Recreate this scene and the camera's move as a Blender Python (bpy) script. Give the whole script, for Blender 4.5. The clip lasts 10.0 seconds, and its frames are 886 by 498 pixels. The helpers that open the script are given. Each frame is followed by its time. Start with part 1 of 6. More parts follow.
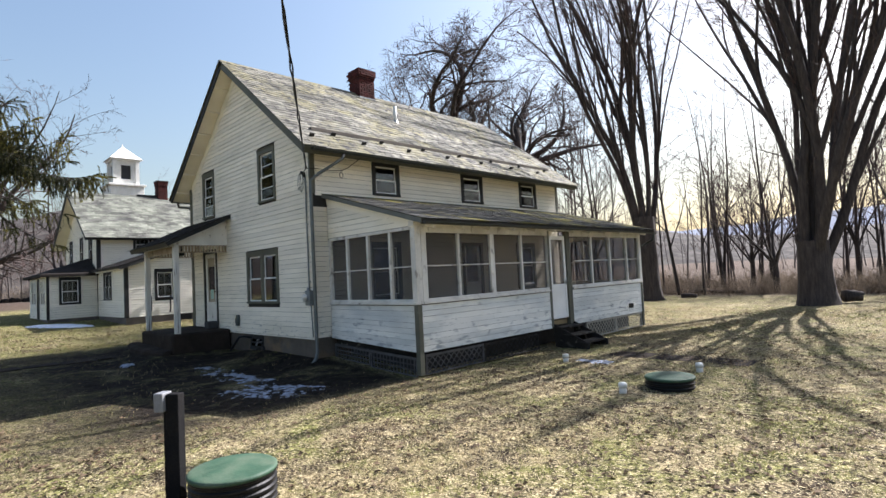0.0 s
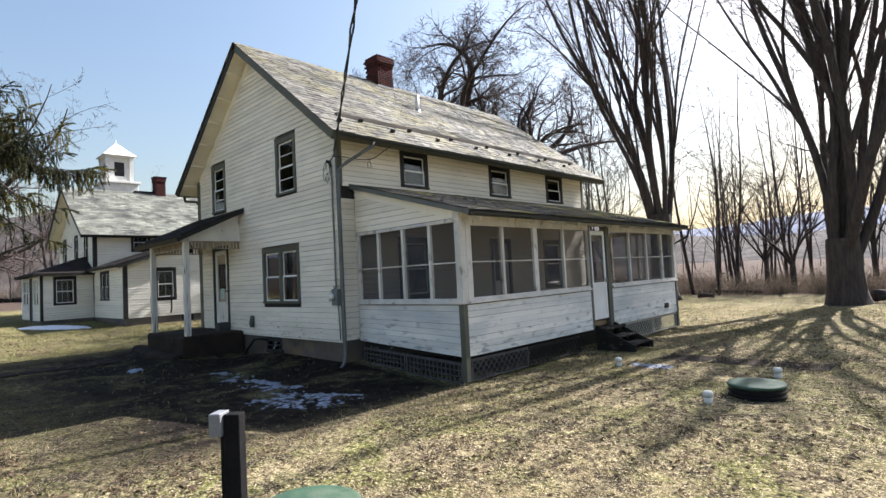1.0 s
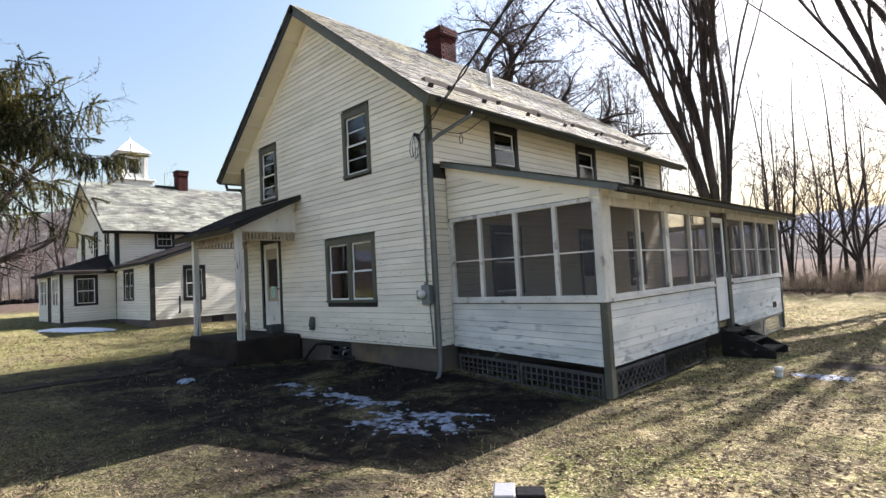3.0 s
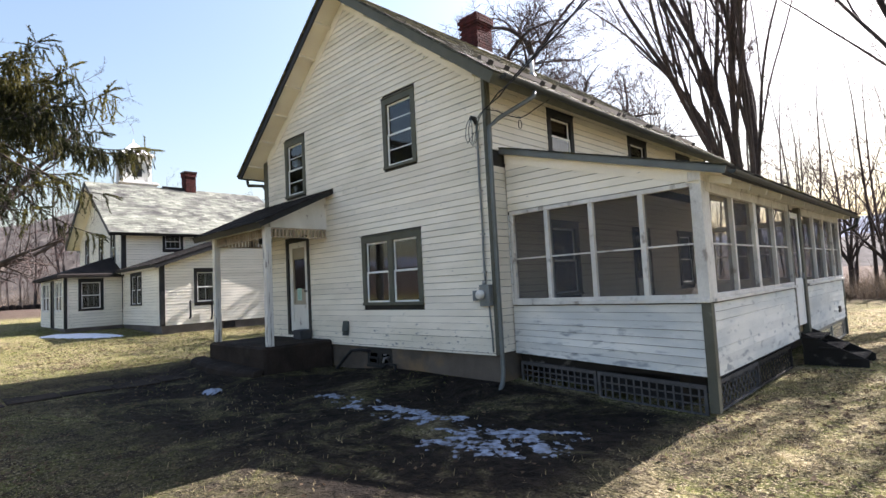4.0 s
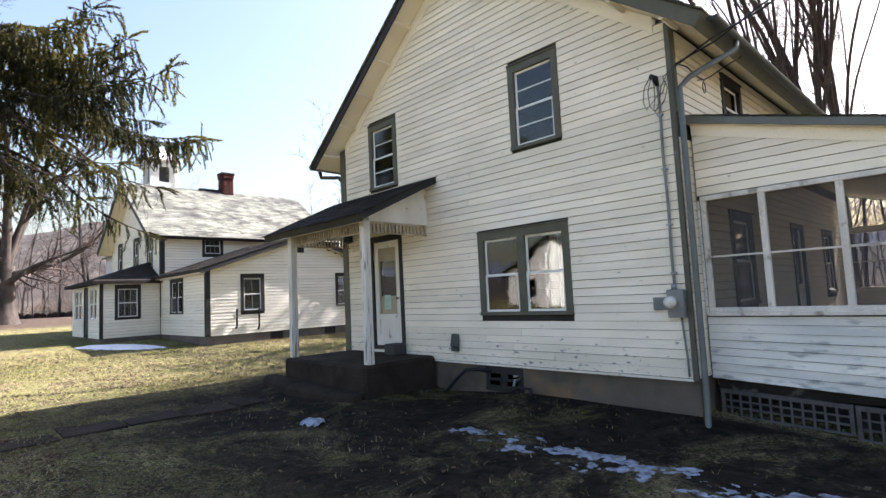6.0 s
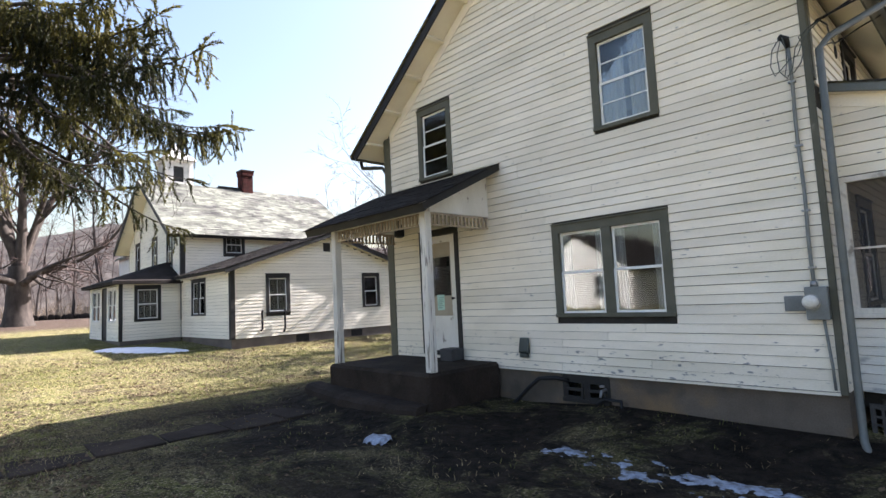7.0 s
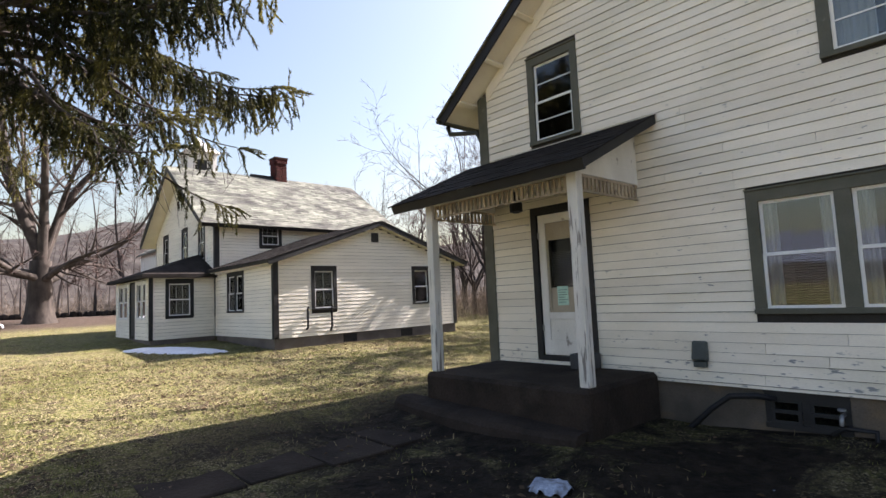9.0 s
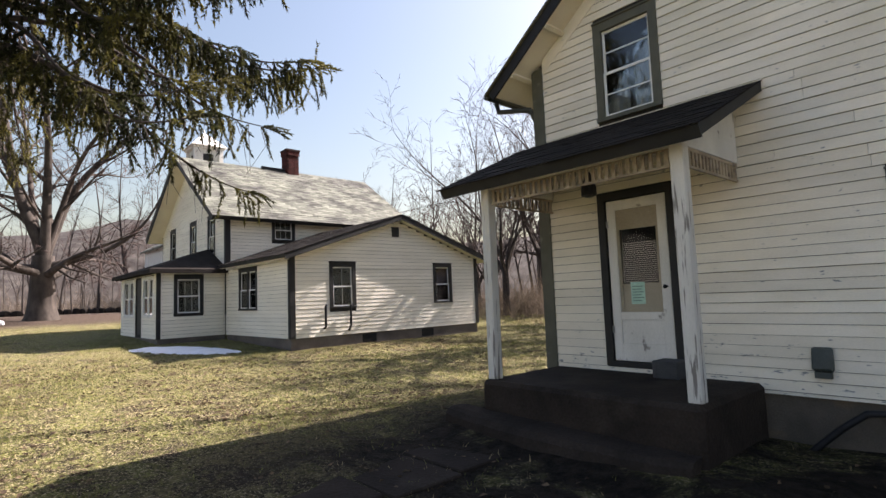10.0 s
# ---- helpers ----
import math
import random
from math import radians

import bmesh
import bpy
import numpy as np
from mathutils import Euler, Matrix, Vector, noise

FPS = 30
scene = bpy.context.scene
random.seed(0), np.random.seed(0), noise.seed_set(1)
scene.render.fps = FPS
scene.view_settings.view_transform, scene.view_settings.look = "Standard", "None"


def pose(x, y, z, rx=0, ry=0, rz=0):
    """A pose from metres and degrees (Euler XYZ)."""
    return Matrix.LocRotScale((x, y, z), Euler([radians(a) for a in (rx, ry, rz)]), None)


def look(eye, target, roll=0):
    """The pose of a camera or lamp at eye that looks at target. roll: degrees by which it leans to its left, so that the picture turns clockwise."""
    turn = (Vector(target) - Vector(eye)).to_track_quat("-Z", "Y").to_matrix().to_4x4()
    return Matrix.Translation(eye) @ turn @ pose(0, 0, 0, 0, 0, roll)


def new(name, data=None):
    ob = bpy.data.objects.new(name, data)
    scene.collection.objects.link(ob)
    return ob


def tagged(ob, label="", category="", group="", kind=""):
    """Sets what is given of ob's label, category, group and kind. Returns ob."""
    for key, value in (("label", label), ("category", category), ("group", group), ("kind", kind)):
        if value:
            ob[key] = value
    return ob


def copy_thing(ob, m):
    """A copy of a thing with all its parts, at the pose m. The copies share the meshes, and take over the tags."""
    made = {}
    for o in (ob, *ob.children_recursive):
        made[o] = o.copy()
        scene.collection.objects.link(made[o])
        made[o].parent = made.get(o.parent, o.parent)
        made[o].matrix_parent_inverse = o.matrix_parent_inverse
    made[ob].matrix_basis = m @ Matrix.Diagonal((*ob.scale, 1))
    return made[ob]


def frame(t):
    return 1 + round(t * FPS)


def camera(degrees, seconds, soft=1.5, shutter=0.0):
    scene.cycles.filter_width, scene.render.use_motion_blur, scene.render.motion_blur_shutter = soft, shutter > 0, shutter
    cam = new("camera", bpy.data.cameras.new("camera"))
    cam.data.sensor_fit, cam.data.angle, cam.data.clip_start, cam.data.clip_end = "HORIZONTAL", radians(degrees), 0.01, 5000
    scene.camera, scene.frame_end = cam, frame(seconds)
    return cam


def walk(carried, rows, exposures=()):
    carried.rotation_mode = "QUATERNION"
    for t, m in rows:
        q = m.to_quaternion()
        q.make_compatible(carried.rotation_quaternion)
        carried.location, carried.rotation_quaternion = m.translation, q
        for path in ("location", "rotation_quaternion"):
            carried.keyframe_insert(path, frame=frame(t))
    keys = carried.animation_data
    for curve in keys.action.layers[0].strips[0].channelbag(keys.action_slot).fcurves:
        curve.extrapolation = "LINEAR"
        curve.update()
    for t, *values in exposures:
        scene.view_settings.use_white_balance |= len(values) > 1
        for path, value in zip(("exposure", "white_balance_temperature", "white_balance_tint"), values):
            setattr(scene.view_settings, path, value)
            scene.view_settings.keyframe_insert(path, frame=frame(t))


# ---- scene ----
cam = camera(79.4, 10.0)
EXPOSURES = [(0.0, 1.58, 6280, 15), (1.0, 1.62, 6320, 15), (2.5, 1.80, 6420, 16), (4.0, 2.03, 6480, 18), (5.5, 2.28, 6520, 19), (7.5, 2.27, 6500, 20), (8.5, 2.08, 6640, 21), (10.0, 1.74, 7000, 21)]
PATH = [
    (0, (0.414, -0.174, 1.888), (-1.005, 1.232, 1.987), -3.0),
    (0.5, (-0.238, -0.145, 1.873), (-1.644, 1.275, 1.967), -3.2),
    (1, (-0.913, -0.221, 1.875), (-2.31, 1.206, 1.974), -3.0),
    (1.5, (-1.552, -0.194, 1.849), (-2.95, 1.233, 1.95), -3.1),
    (2, (-2.227, -0.237, 1.849), (-3.629, 1.185, 1.951), -3.1),
    (2.5, (-2.853, -0.309, 1.871), (-4.258, 1.11, 1.979), -3.0),
    (2.7, (-3.087, -0.303, 1.864), (-4.496, 1.113, 1.965), -3.1),
    (4, (-4.849, -0.313, 1.749), (-6.25, 1.108, 1.881), -3.0),
    (4.5, (-5.551, -0.387, 1.727), (-6.951, 1.033, 1.877), -2.8),
    (5, (-6.205, -0.399, 1.737), (-7.613, 1.013, 1.899), -2.8),
    (5.5, (-6.887, -0.436, 1.764), (-8.304, 0.966, 1.931), -2.8),
    (7, (-8.913, -0.461, 1.793), (-10.359, 0.908, 1.971), -2.8),
    (7.5, (-9.554, -0.404, 1.754), (-11.005, 0.961, 1.936), -2.8),
    (8, (-10.198, -0.403, 1.76), (-11.663, 0.946, 1.94), -2.8),
    (8.5, (-10.804, -0.391, 1.77), (-12.28, 0.945, 1.958), -2.5),
    (9, (-11.442, -0.287, 1.753), (-12.922, 1.047, 1.931), -2.6),
    (9.5, (-12.059, -0.249, 1.755), (-13.543, 1.079, 1.935), -2.2),
    (10, (-12.662, -0.148, 1.741), (-14.147, 1.18, 1.918), -2.2),
]
walk(cam, [(t, look(eye, target, roll)) for t, eye, target, roll in PATH], EXPOSURES)

# ---- light ----
SUN_TO = Vector((0.17, 1.12, 1.0)).normalized()
world = bpy.data.worlds.new("sky")
scene.world = world
world.use_nodes = True
wn = world.node_tree
sky = wn.nodes.new("ShaderNodeTexSky")
sky.sky_type, sky.sun_disc = "NISHITA", False
sky.sun_elevation = math.asin(SUN_TO.z)
sky.sun_rotation = math.atan2(SUN_TO.x, SUN_TO.y)
sky.air_density, sky.dust_density, sky.ozone_density = 1.6, 2.8, 2.6
wn.nodes["Background"].inputs[1].default_value = 0.063
wn.links.new(sky.outputs[0], wn.nodes["Background"].inputs[0])
sun = new("sun", bpy.data.lights.new("sun", "SUN"))
sun.data.energy, sun.data.angle, sun.data.color = 5.0, radians(0.45), (1.0, 0.975, 0.94)
sun.matrix_world = look(SUN_TO * 50, (0, 0, 0))


# ---- materials ----
def material(name, a, b, scale=6.0, rough=0.85, bump=0.0, wear=None, wear_scale=9.0, wear_at=0.62, wear_soft=0.06,
             stretch=(1, 1, 1), vary=0.0, island=0.0, metal=0.0, grain=0.25, grain_scale=70.0, spec=0.3, third=None, third_scale=0.6, third_at=0.5, thin=0.0, low=None):
    """Two mixed colours, a fine grain, an optional patchy wear colour and an optional broad third colour."""
    m = bpy.data.materials.new(name)
    m.use_nodes = True
    nt = m.node_tree
    nd, ln = nt.nodes, nt.links
    p = nd["Principled BSDF"]
    p.inputs["Roughness"].default_value, p.inputs["Metallic"].default_value = rough, metal
    p.inputs["Specular IOR Level"].default_value = spec
    pos = nd.new("ShaderNodeNewGeometry")
    mp = nd.new("ShaderNodeMapping")
    mp.inputs["Scale"].default_value = stretch
    ln.new(pos.outputs["Position"], mp.inputs["Vector"])

    def noise_of(s, detail=4.0):
        n = nd.new("ShaderNodeTexNoise")
        n.inputs["Scale"].default_value, n.inputs["Detail"].default_value = s, detail
        ln.new(mp.outputs[0], n.inputs["Vector"])
        return n.outputs["Fac"]

    def ramp(fac, at, soft):
        r = nd.new("ShaderNodeMapRange")
        r.inputs["From Min"].default_value, r.inputs["From Max"].default_value = at - soft, at + soft
        ln.new(fac, r.inputs["Value"])
        return r.outputs[0]

    def mix(fac, c, d, kind="MIX"):
        x = nd.new("ShaderNodeMix")
        x.data_type, x.blend_type = "RGBA", kind
        for sock, v in ((x.inputs[0], fac), (x.inputs[6], c), (x.inputs[7], d)):
            if isinstance(v, (int, float)):
                sock.default_value = v
            elif isinstance(v, tuple):
                sock.default_value = (*v, 1)
            else:
                ln.new(v, sock)
        return x.outputs[2]

    col = mix(ramp(noise_of(scale), 0.5, 0.18), a, b)
    if third:
        col = mix(ramp(noise_of(third_scale, 5.0), third_at, 0.08), col, third)
    if wear:
        flakes = noise_of(wear_scale, 6.0)
        if low:
            # paint flakes more near the ground, where it stays wet
            xyz, r, pl = nd.new("ShaderNodeSeparateXYZ"), nd.new("ShaderNodeMapRange"), nd.new("ShaderNodeMath")
            ln.new(pos.outputs["Position"], xyz.inputs[0])
            ln.new(xyz.outputs["Z"], r.inputs["Value"])
            for key, v in (("From Min", low[0]), ("From Max", low[1]), ("To Min", low[2]), ("To Max", 0.0)):
                r.inputs[key].default_value = v
            ln.new(flakes, pl.inputs[0])
            ln.new(r.outputs[0], pl.inputs[1])
            flakes = pl.outputs[0]
        col = mix(ramp(flakes, wear_at, wear_soft), col, wear)
    if grain:
        g = ramp(noise_of(grain_scale, 2.0), 0.5, 0.35)
        v = nd.new("ShaderNodeMapRange")
        v.inputs["To Min"].default_value, v.inputs["To Max"].default_value = 1 - grain, 1 + grain * 0.5
        ln.new(g, v.inputs["Value"])
        col = mix(1.0, col, v.outputs[0], "MULTIPLY")
    for amount, node, out in ((vary, "ShaderNodeObjectInfo", "Random"), (island, "ShaderNodeNewGeometry", "Random Per Island")):
        if amount:
            o = nd.new(node)
            v = nd.new("ShaderNodeMapRange")
            v.inputs["To Min"].default_value, v.inputs["To Max"].default_value = 1 - amount, 1 + amount * 0.6
            ln.new(o.outputs[out], v.inputs["Value"])
            col = mix(1.0, col, v.outputs[0], "MULTIPLY")
    ln.new(col, p.inputs["Base Color"])
    if thin:
        tr, mx = nd.new("ShaderNodeBsdfTranslucent"), nd.new("ShaderNodeMixShader")
        mx.inputs[0].default_value = thin
        ln.new(col, tr.inputs[0])
        ln.new(p.outputs[0], mx.inputs[1])
        ln.new(tr.outputs[0], mx.inputs[2])
        ln.new(mx.outputs[0], nd["Material Output"].inputs[0])
    if bump:
        bn = nd.new("ShaderNodeBump")
        bn.inputs["Strength"].default_value, bn.inputs["Distance"].default_value = bump, 0.02
        ln.new(noise_of(grain_scale * 0.6, 3.0), bn.inputs["Height"])
        ln.new(bn.outputs[0], p.inputs["Normal"])
    return m


def glass_material(name, ior=1.52, tint=(0.75, 0.78, 0.78)):
    m = bpy.data.materials.new(name)
    m.use_nodes = True
    nd, ln = m.node_tree.nodes, m.node_tree.links
    nd.remove(nd["Principled BSDF"])
    t, g, mx, f = (nd.new("ShaderNode" + k) for k in ("BsdfTransparent", "BsdfGlossy", "MixShader", "Fresnel"))
    t.inputs[0].default_value = (*tint, 1)
    g.inputs["Roughness"].default_value = 0.02
    f.inputs[0].default_value = ior
    ns, bn = nd.new("ShaderNodeTexNoise"), nd.new("ShaderNodeBump")
    ns.inputs["Scale"].default_value = 3.0
    bn.inputs["Strength"].default_value, bn.inputs["Distance"].default_value = 0.05, 0.02
    ln.new(ns.outputs["Fac"], bn.inputs["Height"])
    ln.new(bn.outputs[0], g.inputs["Normal"])
    ln.new(f.outputs[0], mx.inputs[0])
    ln.new(t.outputs[0], mx.inputs[1])
    ln.new(g.outputs[0], mx.inputs[2])
    ln.new(mx.outputs[0], nd["Material Output"].inputs[0])
    return m


def screen_material(name, clear, colour):
    m = bpy.data.materials.new(name)
    m.use_nodes = True
    nd, ln = m.node_tree.nodes, m.node_tree.links
    p = nd["Principled BSDF"]
    p.inputs["Base Color"].default_value, p.inputs["Roughness"].default_value = (*colour, 1), 0.8
    p.inputs["Specular IOR Level"].default_value = 0.1
    t, mx = nd.new("ShaderNodeBsdfTransparent"), nd.new("ShaderNodeMixShader")
    mx.inputs[0].default_value = 1 - clear
    ln.new(t.outputs[0], mx.inputs[1])
    ln.new(p.outputs[0], mx.inputs[2])
    ln.new(mx.outputs[0], nd["Material Output"].inputs[0])
    return m


SIDING = material("cream_paint_boards", (0.84, 0.785, 0.675), (0.76, 0.705, 0.595), 2.2, 0.6, 0.15, wear=(0.25, 0.26, 0.26), wear_scale=13.0,
                  wear_at=0.715, wear_soft=0.03, stretch=(0.7, 0.7, 1.9), vary=0.09, grain=0.10, low=(0.65, 1.3, 0.075), third=(0.70, 0.655, 0.54), third_scale=0.9, third_at=0.60)
PORCH_SIDING = material("peeling_paint_boards", (0.78, 0.77, 0.72), (0.66, 0.67, 0.64), 2.5, 0.65, 0.2, wear=(0.33, 0.35, 0.36), wear_scale=6.5,
                        wear_at=0.70, wear_soft=0.06, stretch=(0.6, 0.6, 1.7), vary=0.10, grain=0.12, low=(0.5, 1.4, 0.09), third=(0.56, 0.585, 0.575), third_scale=1.3, third_at=0.56)
NEAR_SIDING = material("neighbour_boards", (0.80, 0.76, 0.66), (0.72, 0.68, 0.58), 2.0, 0.6, 0.1, stretch=(0.5, 0.5, 2.0), island=0.06, grain=0.08)
WHITE = material("weathered_white_paint", (0.74, 0.73, 0.69), (0.62, 0.61, 0.57), 3.0, 0.55, 0.2, wear=(0.26, 0.24, 0.22), wear_scale=9.0,
                 wear_at=0.69, wear_soft=0.03, stretch=(1, 1, 0.5), grain=0.12, low=(0.7, 1.6, 0.09))
PEEL_WHITE = material("peeling_white_frame_paint", (0.72, 0.70, 0.65), (0.55, 0.53, 0.49), 3.5, 0.6, 0.3, wear=(0.30, 0.27, 0.24), wear_scale=10.0,
                      wear_at=0.635, wear_soft=0.05, stretch=(0.8, 0.8, 0.5), grain=0.18)
POST_PAINT = material("cracked_post_paint", (0.74, 0.72, 0.67), (0.60, 0.58, 0.53), 2.0, 0.6, 0.4, wear=(0.22, 0.20, 0.18), wear_scale=7.0,
                      wear_at=0.615, wear_soft=0.03, stretch=(4, 4, 0.35), grain=0.15, low=(0.7, 1.5, 0.05))
OLD_PAINT = material("dingy_cream_paint", (0.46, 0.38, 0.28), (0.28, 0.22, 0.16), 4.0, 0.7, 0.2, wear=(0.18, 0.15, 0.12), wear_scale=12.0, wear_at=0.62, wear_soft=0.05, grain=0.2)
SASH = material("white_sash_paint", (0.80, 0.80, 0.78), (0.72, 0.72, 0.70), 3.0, 0.45, 0.05, grain=0.06)
SOFFIT = material("cream_soffit_boards", (0.80, 0.75, 0.62), (0.70, 0.64, 0.52), 1.5, 0.7, 0.1, grain=0.1)
TRIM = material("olive_grey_trim", (0.082, 0.083, 0.062), (0.108, 0.107, 0.083), 4.0, 0.6, 0.15, wear=(0.15, 0.145, 0.12), wear_scale=8.0,
                wear_at=0.71, wear_soft=0.03, grain=0.15)
DARK_TRIM = material("near_black_trim", (0.016, 0.016, 0.017), (0.024, 0.024, 0.024), 4.0, 0.6, 0.1, grain=0.15)
GUTTER = material("green_grey_gutter", (0.036, 0.040, 0.036), (0.052, 0.056, 0.052), 5.0, 0.45, 0.1, metal=0.2, grain=0.15)
SPOUT = material("grey_painted_spout", (0.105, 0.115, 0.11), (0.135, 0.145, 0.14), 5.0, 0.45, 0.1, metal=0.2, grain=0.15)
CONCRETE = material("stained_foundation", (0.135, 0.112, 0.090), (0.082, 0.069, 0.057), 2.0, 0.9, 0.4, wear=(0.19, 0.13, 0.075), wear_scale=1.6,
                    wear_at=0.60, wear_soft=0.08, grain=0.25, third=(0.055, 0.05, 0.042), third_scale=0.9, third_at=0.58)
NEAR_BASE = material("neighbour_foundation", (0.17, 0.145, 0.13), (0.10, 0.085, 0.077), 2.0, 0.9, 0.4, grain=0.25)
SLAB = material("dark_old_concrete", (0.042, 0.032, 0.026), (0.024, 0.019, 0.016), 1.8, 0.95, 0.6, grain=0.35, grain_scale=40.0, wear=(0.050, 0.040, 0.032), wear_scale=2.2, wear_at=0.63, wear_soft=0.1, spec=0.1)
# sheathing coloured dark for the boards' dirty joints and their shadow lines
SHEATH = material("dark_joint_backing", (0.050, 0.047, 0.043), (0.032, 0.030, 0.028), 4.0, 0.9, spec=0.1)
SLATE = material("lichened_roof_slate", (0.205, 0.195, 0.155), (0.110, 0.106, 0.088), 2.6, 0.8, 0.35, wear=(0.045, 0.044, 0.040), wear_scale=5.0, wear_at=0.58,
                 wear_soft=0.05, vary=0.5, island=0.5, grain=0.45, grain_scale=22.0, third=(0.165, 0.150, 0.082), third_scale=1.1, third_at=0.55)
PORCH_SHINGLE = material("mossy_porch_shingles", (0.056, 0.056, 0.050), (0.026, 0.027, 0.025), 2.5, 0.9, 0.4, wear=(0.19, 0.165, 0.035), wear_scale=1.3,
                         wear_at=0.57, wear_soft=0.07, vary=0.5, island=0.5, grain=0.5, grain_scale=40.0)
DARK_SHINGLE = material("dark_asphalt_shingles", (0.020, 0.017, 0.0155), (0.032, 0.028, 0.026), 3.0, 0.95, 0.6, vary=0.4, island=0.4, grain=0.5, grain_scale=30.0, spec=0.1)
NEAR_SLATE = material("pale_neighbour_slates", (0.200, 0.208, 0.168), (0.136, 0.142, 0.116), 2.0, 0.8, 0.3, wear=(0.055, 0.054, 0.050), wear_scale=1.7, wear_at=0.585,
                      wear_soft=0.10, stretch=(1, 0.55, 1.0), island=0.5, grain=0.4, grain_scale=22.0, third=(0.10, 0.098, 0.090), third_scale=0.45, third_at=0.61)
BRICK = material("red_chimney_brick", (0.095, 0.020, 0.017), (0.050, 0.014, 0.012), 6.0, 0.9, 0.4, vary=0.3, island=0.3, grain=0.3)
MORTAR = material("chimney_mortar", (0.06, 0.035, 0.03), (0.04, 0.026, 0.023), 8.0, 0.95, 0.3)
DARK_IN = material("dim_interior_plaster", (0.16, 0.14, 0.12), (0.12, 0.105, 0.09), 1.0, 0.9)
# the darkness of unlit rooms is put into this near-black colour
DARK_ROOM = material("unlit_room_backing", (0.05, 0.046, 0.042), (0.035, 0.032, 0.03), 1.0, 0.95, spec=0.05)
BOARD_IN = material("tan_interior_boards", (0.34, 0.26, 0.15), (0.26, 0.19, 0.10), 1.5, 0.8, stretch=(3, 3, 0.3))
CURTAIN = material("curtain_cloth", (0.78, 0.76, 0.74), (0.46, 0.45, 0.45), 2.0, 0.9, stretch=(9, 9, 0.3))
DOOR_IN = material("dim_cream_door_frame", (0.40, 0.35, 0.27), (0.32, 0.28, 0.21), 2.0, 0.7)
BLIND = material("window_blind", (0.34, 0.31, 0.27), (0.26, 0.24, 0.21), 2.0, 0.6)
WOOD_DARK = material("dark_step_wood", (0.022, 0.020, 0.019), (0.036, 0.033, 0.030), 3.0, 0.9, 0.3, wear=(0.13, 0.12, 0.105), wear_scale=5.0, wear_at=0.66, spec=0.1)
LATTICE = material("grey_lattice_wood", (0.11, 0.107, 0.107), (0.07, 0.068, 0.068), 5.0, 0.9, 0.3, grain=0.35, spec=0.1)
LATTICE_PALE = material("pale_lattice_wood", (0.40, 0.38, 0.33), (0.30, 0.28, 0.24), 5.0, 0.9, 0.3, grain=0.3)
METAL = material("galvanised_grey", (0.33, 0.34, 0.35), (0.26, 0.27, 0.28), 6.0, 0.45, 0.1, metal=0.6, grain=0.12)
GREY_BOX = material("grey_enamel", (0.20, 0.215, 0.215), (0.15, 0.165, 0.165), 7.0, 0.5, 0.1, grain=0.15)
SLAB_GREY = material("grey_block_concrete", (0.07, 0.072, 0.075), (0.05, 0.05, 0.053), 5.0, 0.9, 0.4, grain=0.3)
GREY_PALE = material("pale_grey_box_paint", (0.20, 0.205, 0.22), (0.16, 0.165, 0.175), 7.0, 0.6, 0.1, grain=0.15)
VENT_GREY = material("dark_green_grey_metal", (0.075, 0.088, 0.082), (0.055, 0.065, 0.062), 7.0, 0.6, 0.1, grain=0.2)
BLACK = material("black_plastic", (0.014, 0.014, 0.016), (0.022, 0.022, 0.024), 8.0, 0.5, 0.1, spec=0.2)
LID = material("green_plastic_lid", (0.026, 0.066, 0.038), (0.040, 0.090, 0.054), 3.0, 0.6, 0.15, spec=0.3, grain=0.3, wear=(0.075, 0.11, 0.072), wear_scale=5.0, wear_at=0.58, wear_soft=0.12)
RING = material("ribbed_black_plastic", (0.007, 0.007, 0.008), (0.012, 0.012, 0.013), 8.0, 0.45, 0.1, spec=0.18)
STAKE = material("tarred_post_wood", (0.011, 0.011, 0.012), (0.017, 0.016, 0.016), 5.0, 0.9, 0.3, spec=0.05, grain=0.3)
PVC = material("white_pvc", (0.72, 0.71, 0.66), (0.62, 0.60, 0.55), 7.0, 0.4, 0.05, spec=0.5)
PAPER = material("pale_green_notice", (0.45, 0.68, 0.58), (0.38, 0.60, 0.52), 9.0, 0.8)
PRINT = material("grey_print", (0.16, 0.24, 0.21), (0.16, 0.24, 0.21), 9.0, 0.8, grain=0)
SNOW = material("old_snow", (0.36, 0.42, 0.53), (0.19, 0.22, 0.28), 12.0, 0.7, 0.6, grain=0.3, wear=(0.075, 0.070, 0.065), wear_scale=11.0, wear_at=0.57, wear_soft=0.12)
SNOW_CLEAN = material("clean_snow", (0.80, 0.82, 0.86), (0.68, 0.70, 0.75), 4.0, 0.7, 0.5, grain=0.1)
BARK = material("grey_brown_bark", (0.075, 0.060, 0.054), (0.034, 0.028, 0.026), 4.0, 0.95, 0.6, stretch=(3, 3, 0.5), grain=0.35, grain_scale=24.0)
BARK_PALE = material("flaking_pale_bark", (0.090, 0.073, 0.063), (0.032, 0.026, 0.022), 2.0, 0.9, 0.5, stretch=(1.5, 1.5, 0.7), grain=0.3, grain_scale=24.0)
# bark made paler, with the haze of distance put into its colour
BARK_FAR = material("haze_paled_bark", (0.095, 0.075, 0.068), (0.065, 0.053, 0.050), 1.0, 0.95, island=0.25)
TWIG = material("reddish_twigs", (0.105, 0.070, 0.064), (0.062, 0.042, 0.038), 3.0, 0.9, island=0.2)
BRUSH = material("dead_brush", (0.25, 0.198, 0.145), (0.150, 0.116, 0.088), 0.5, 0.95, island=0.45, thin=0.3)
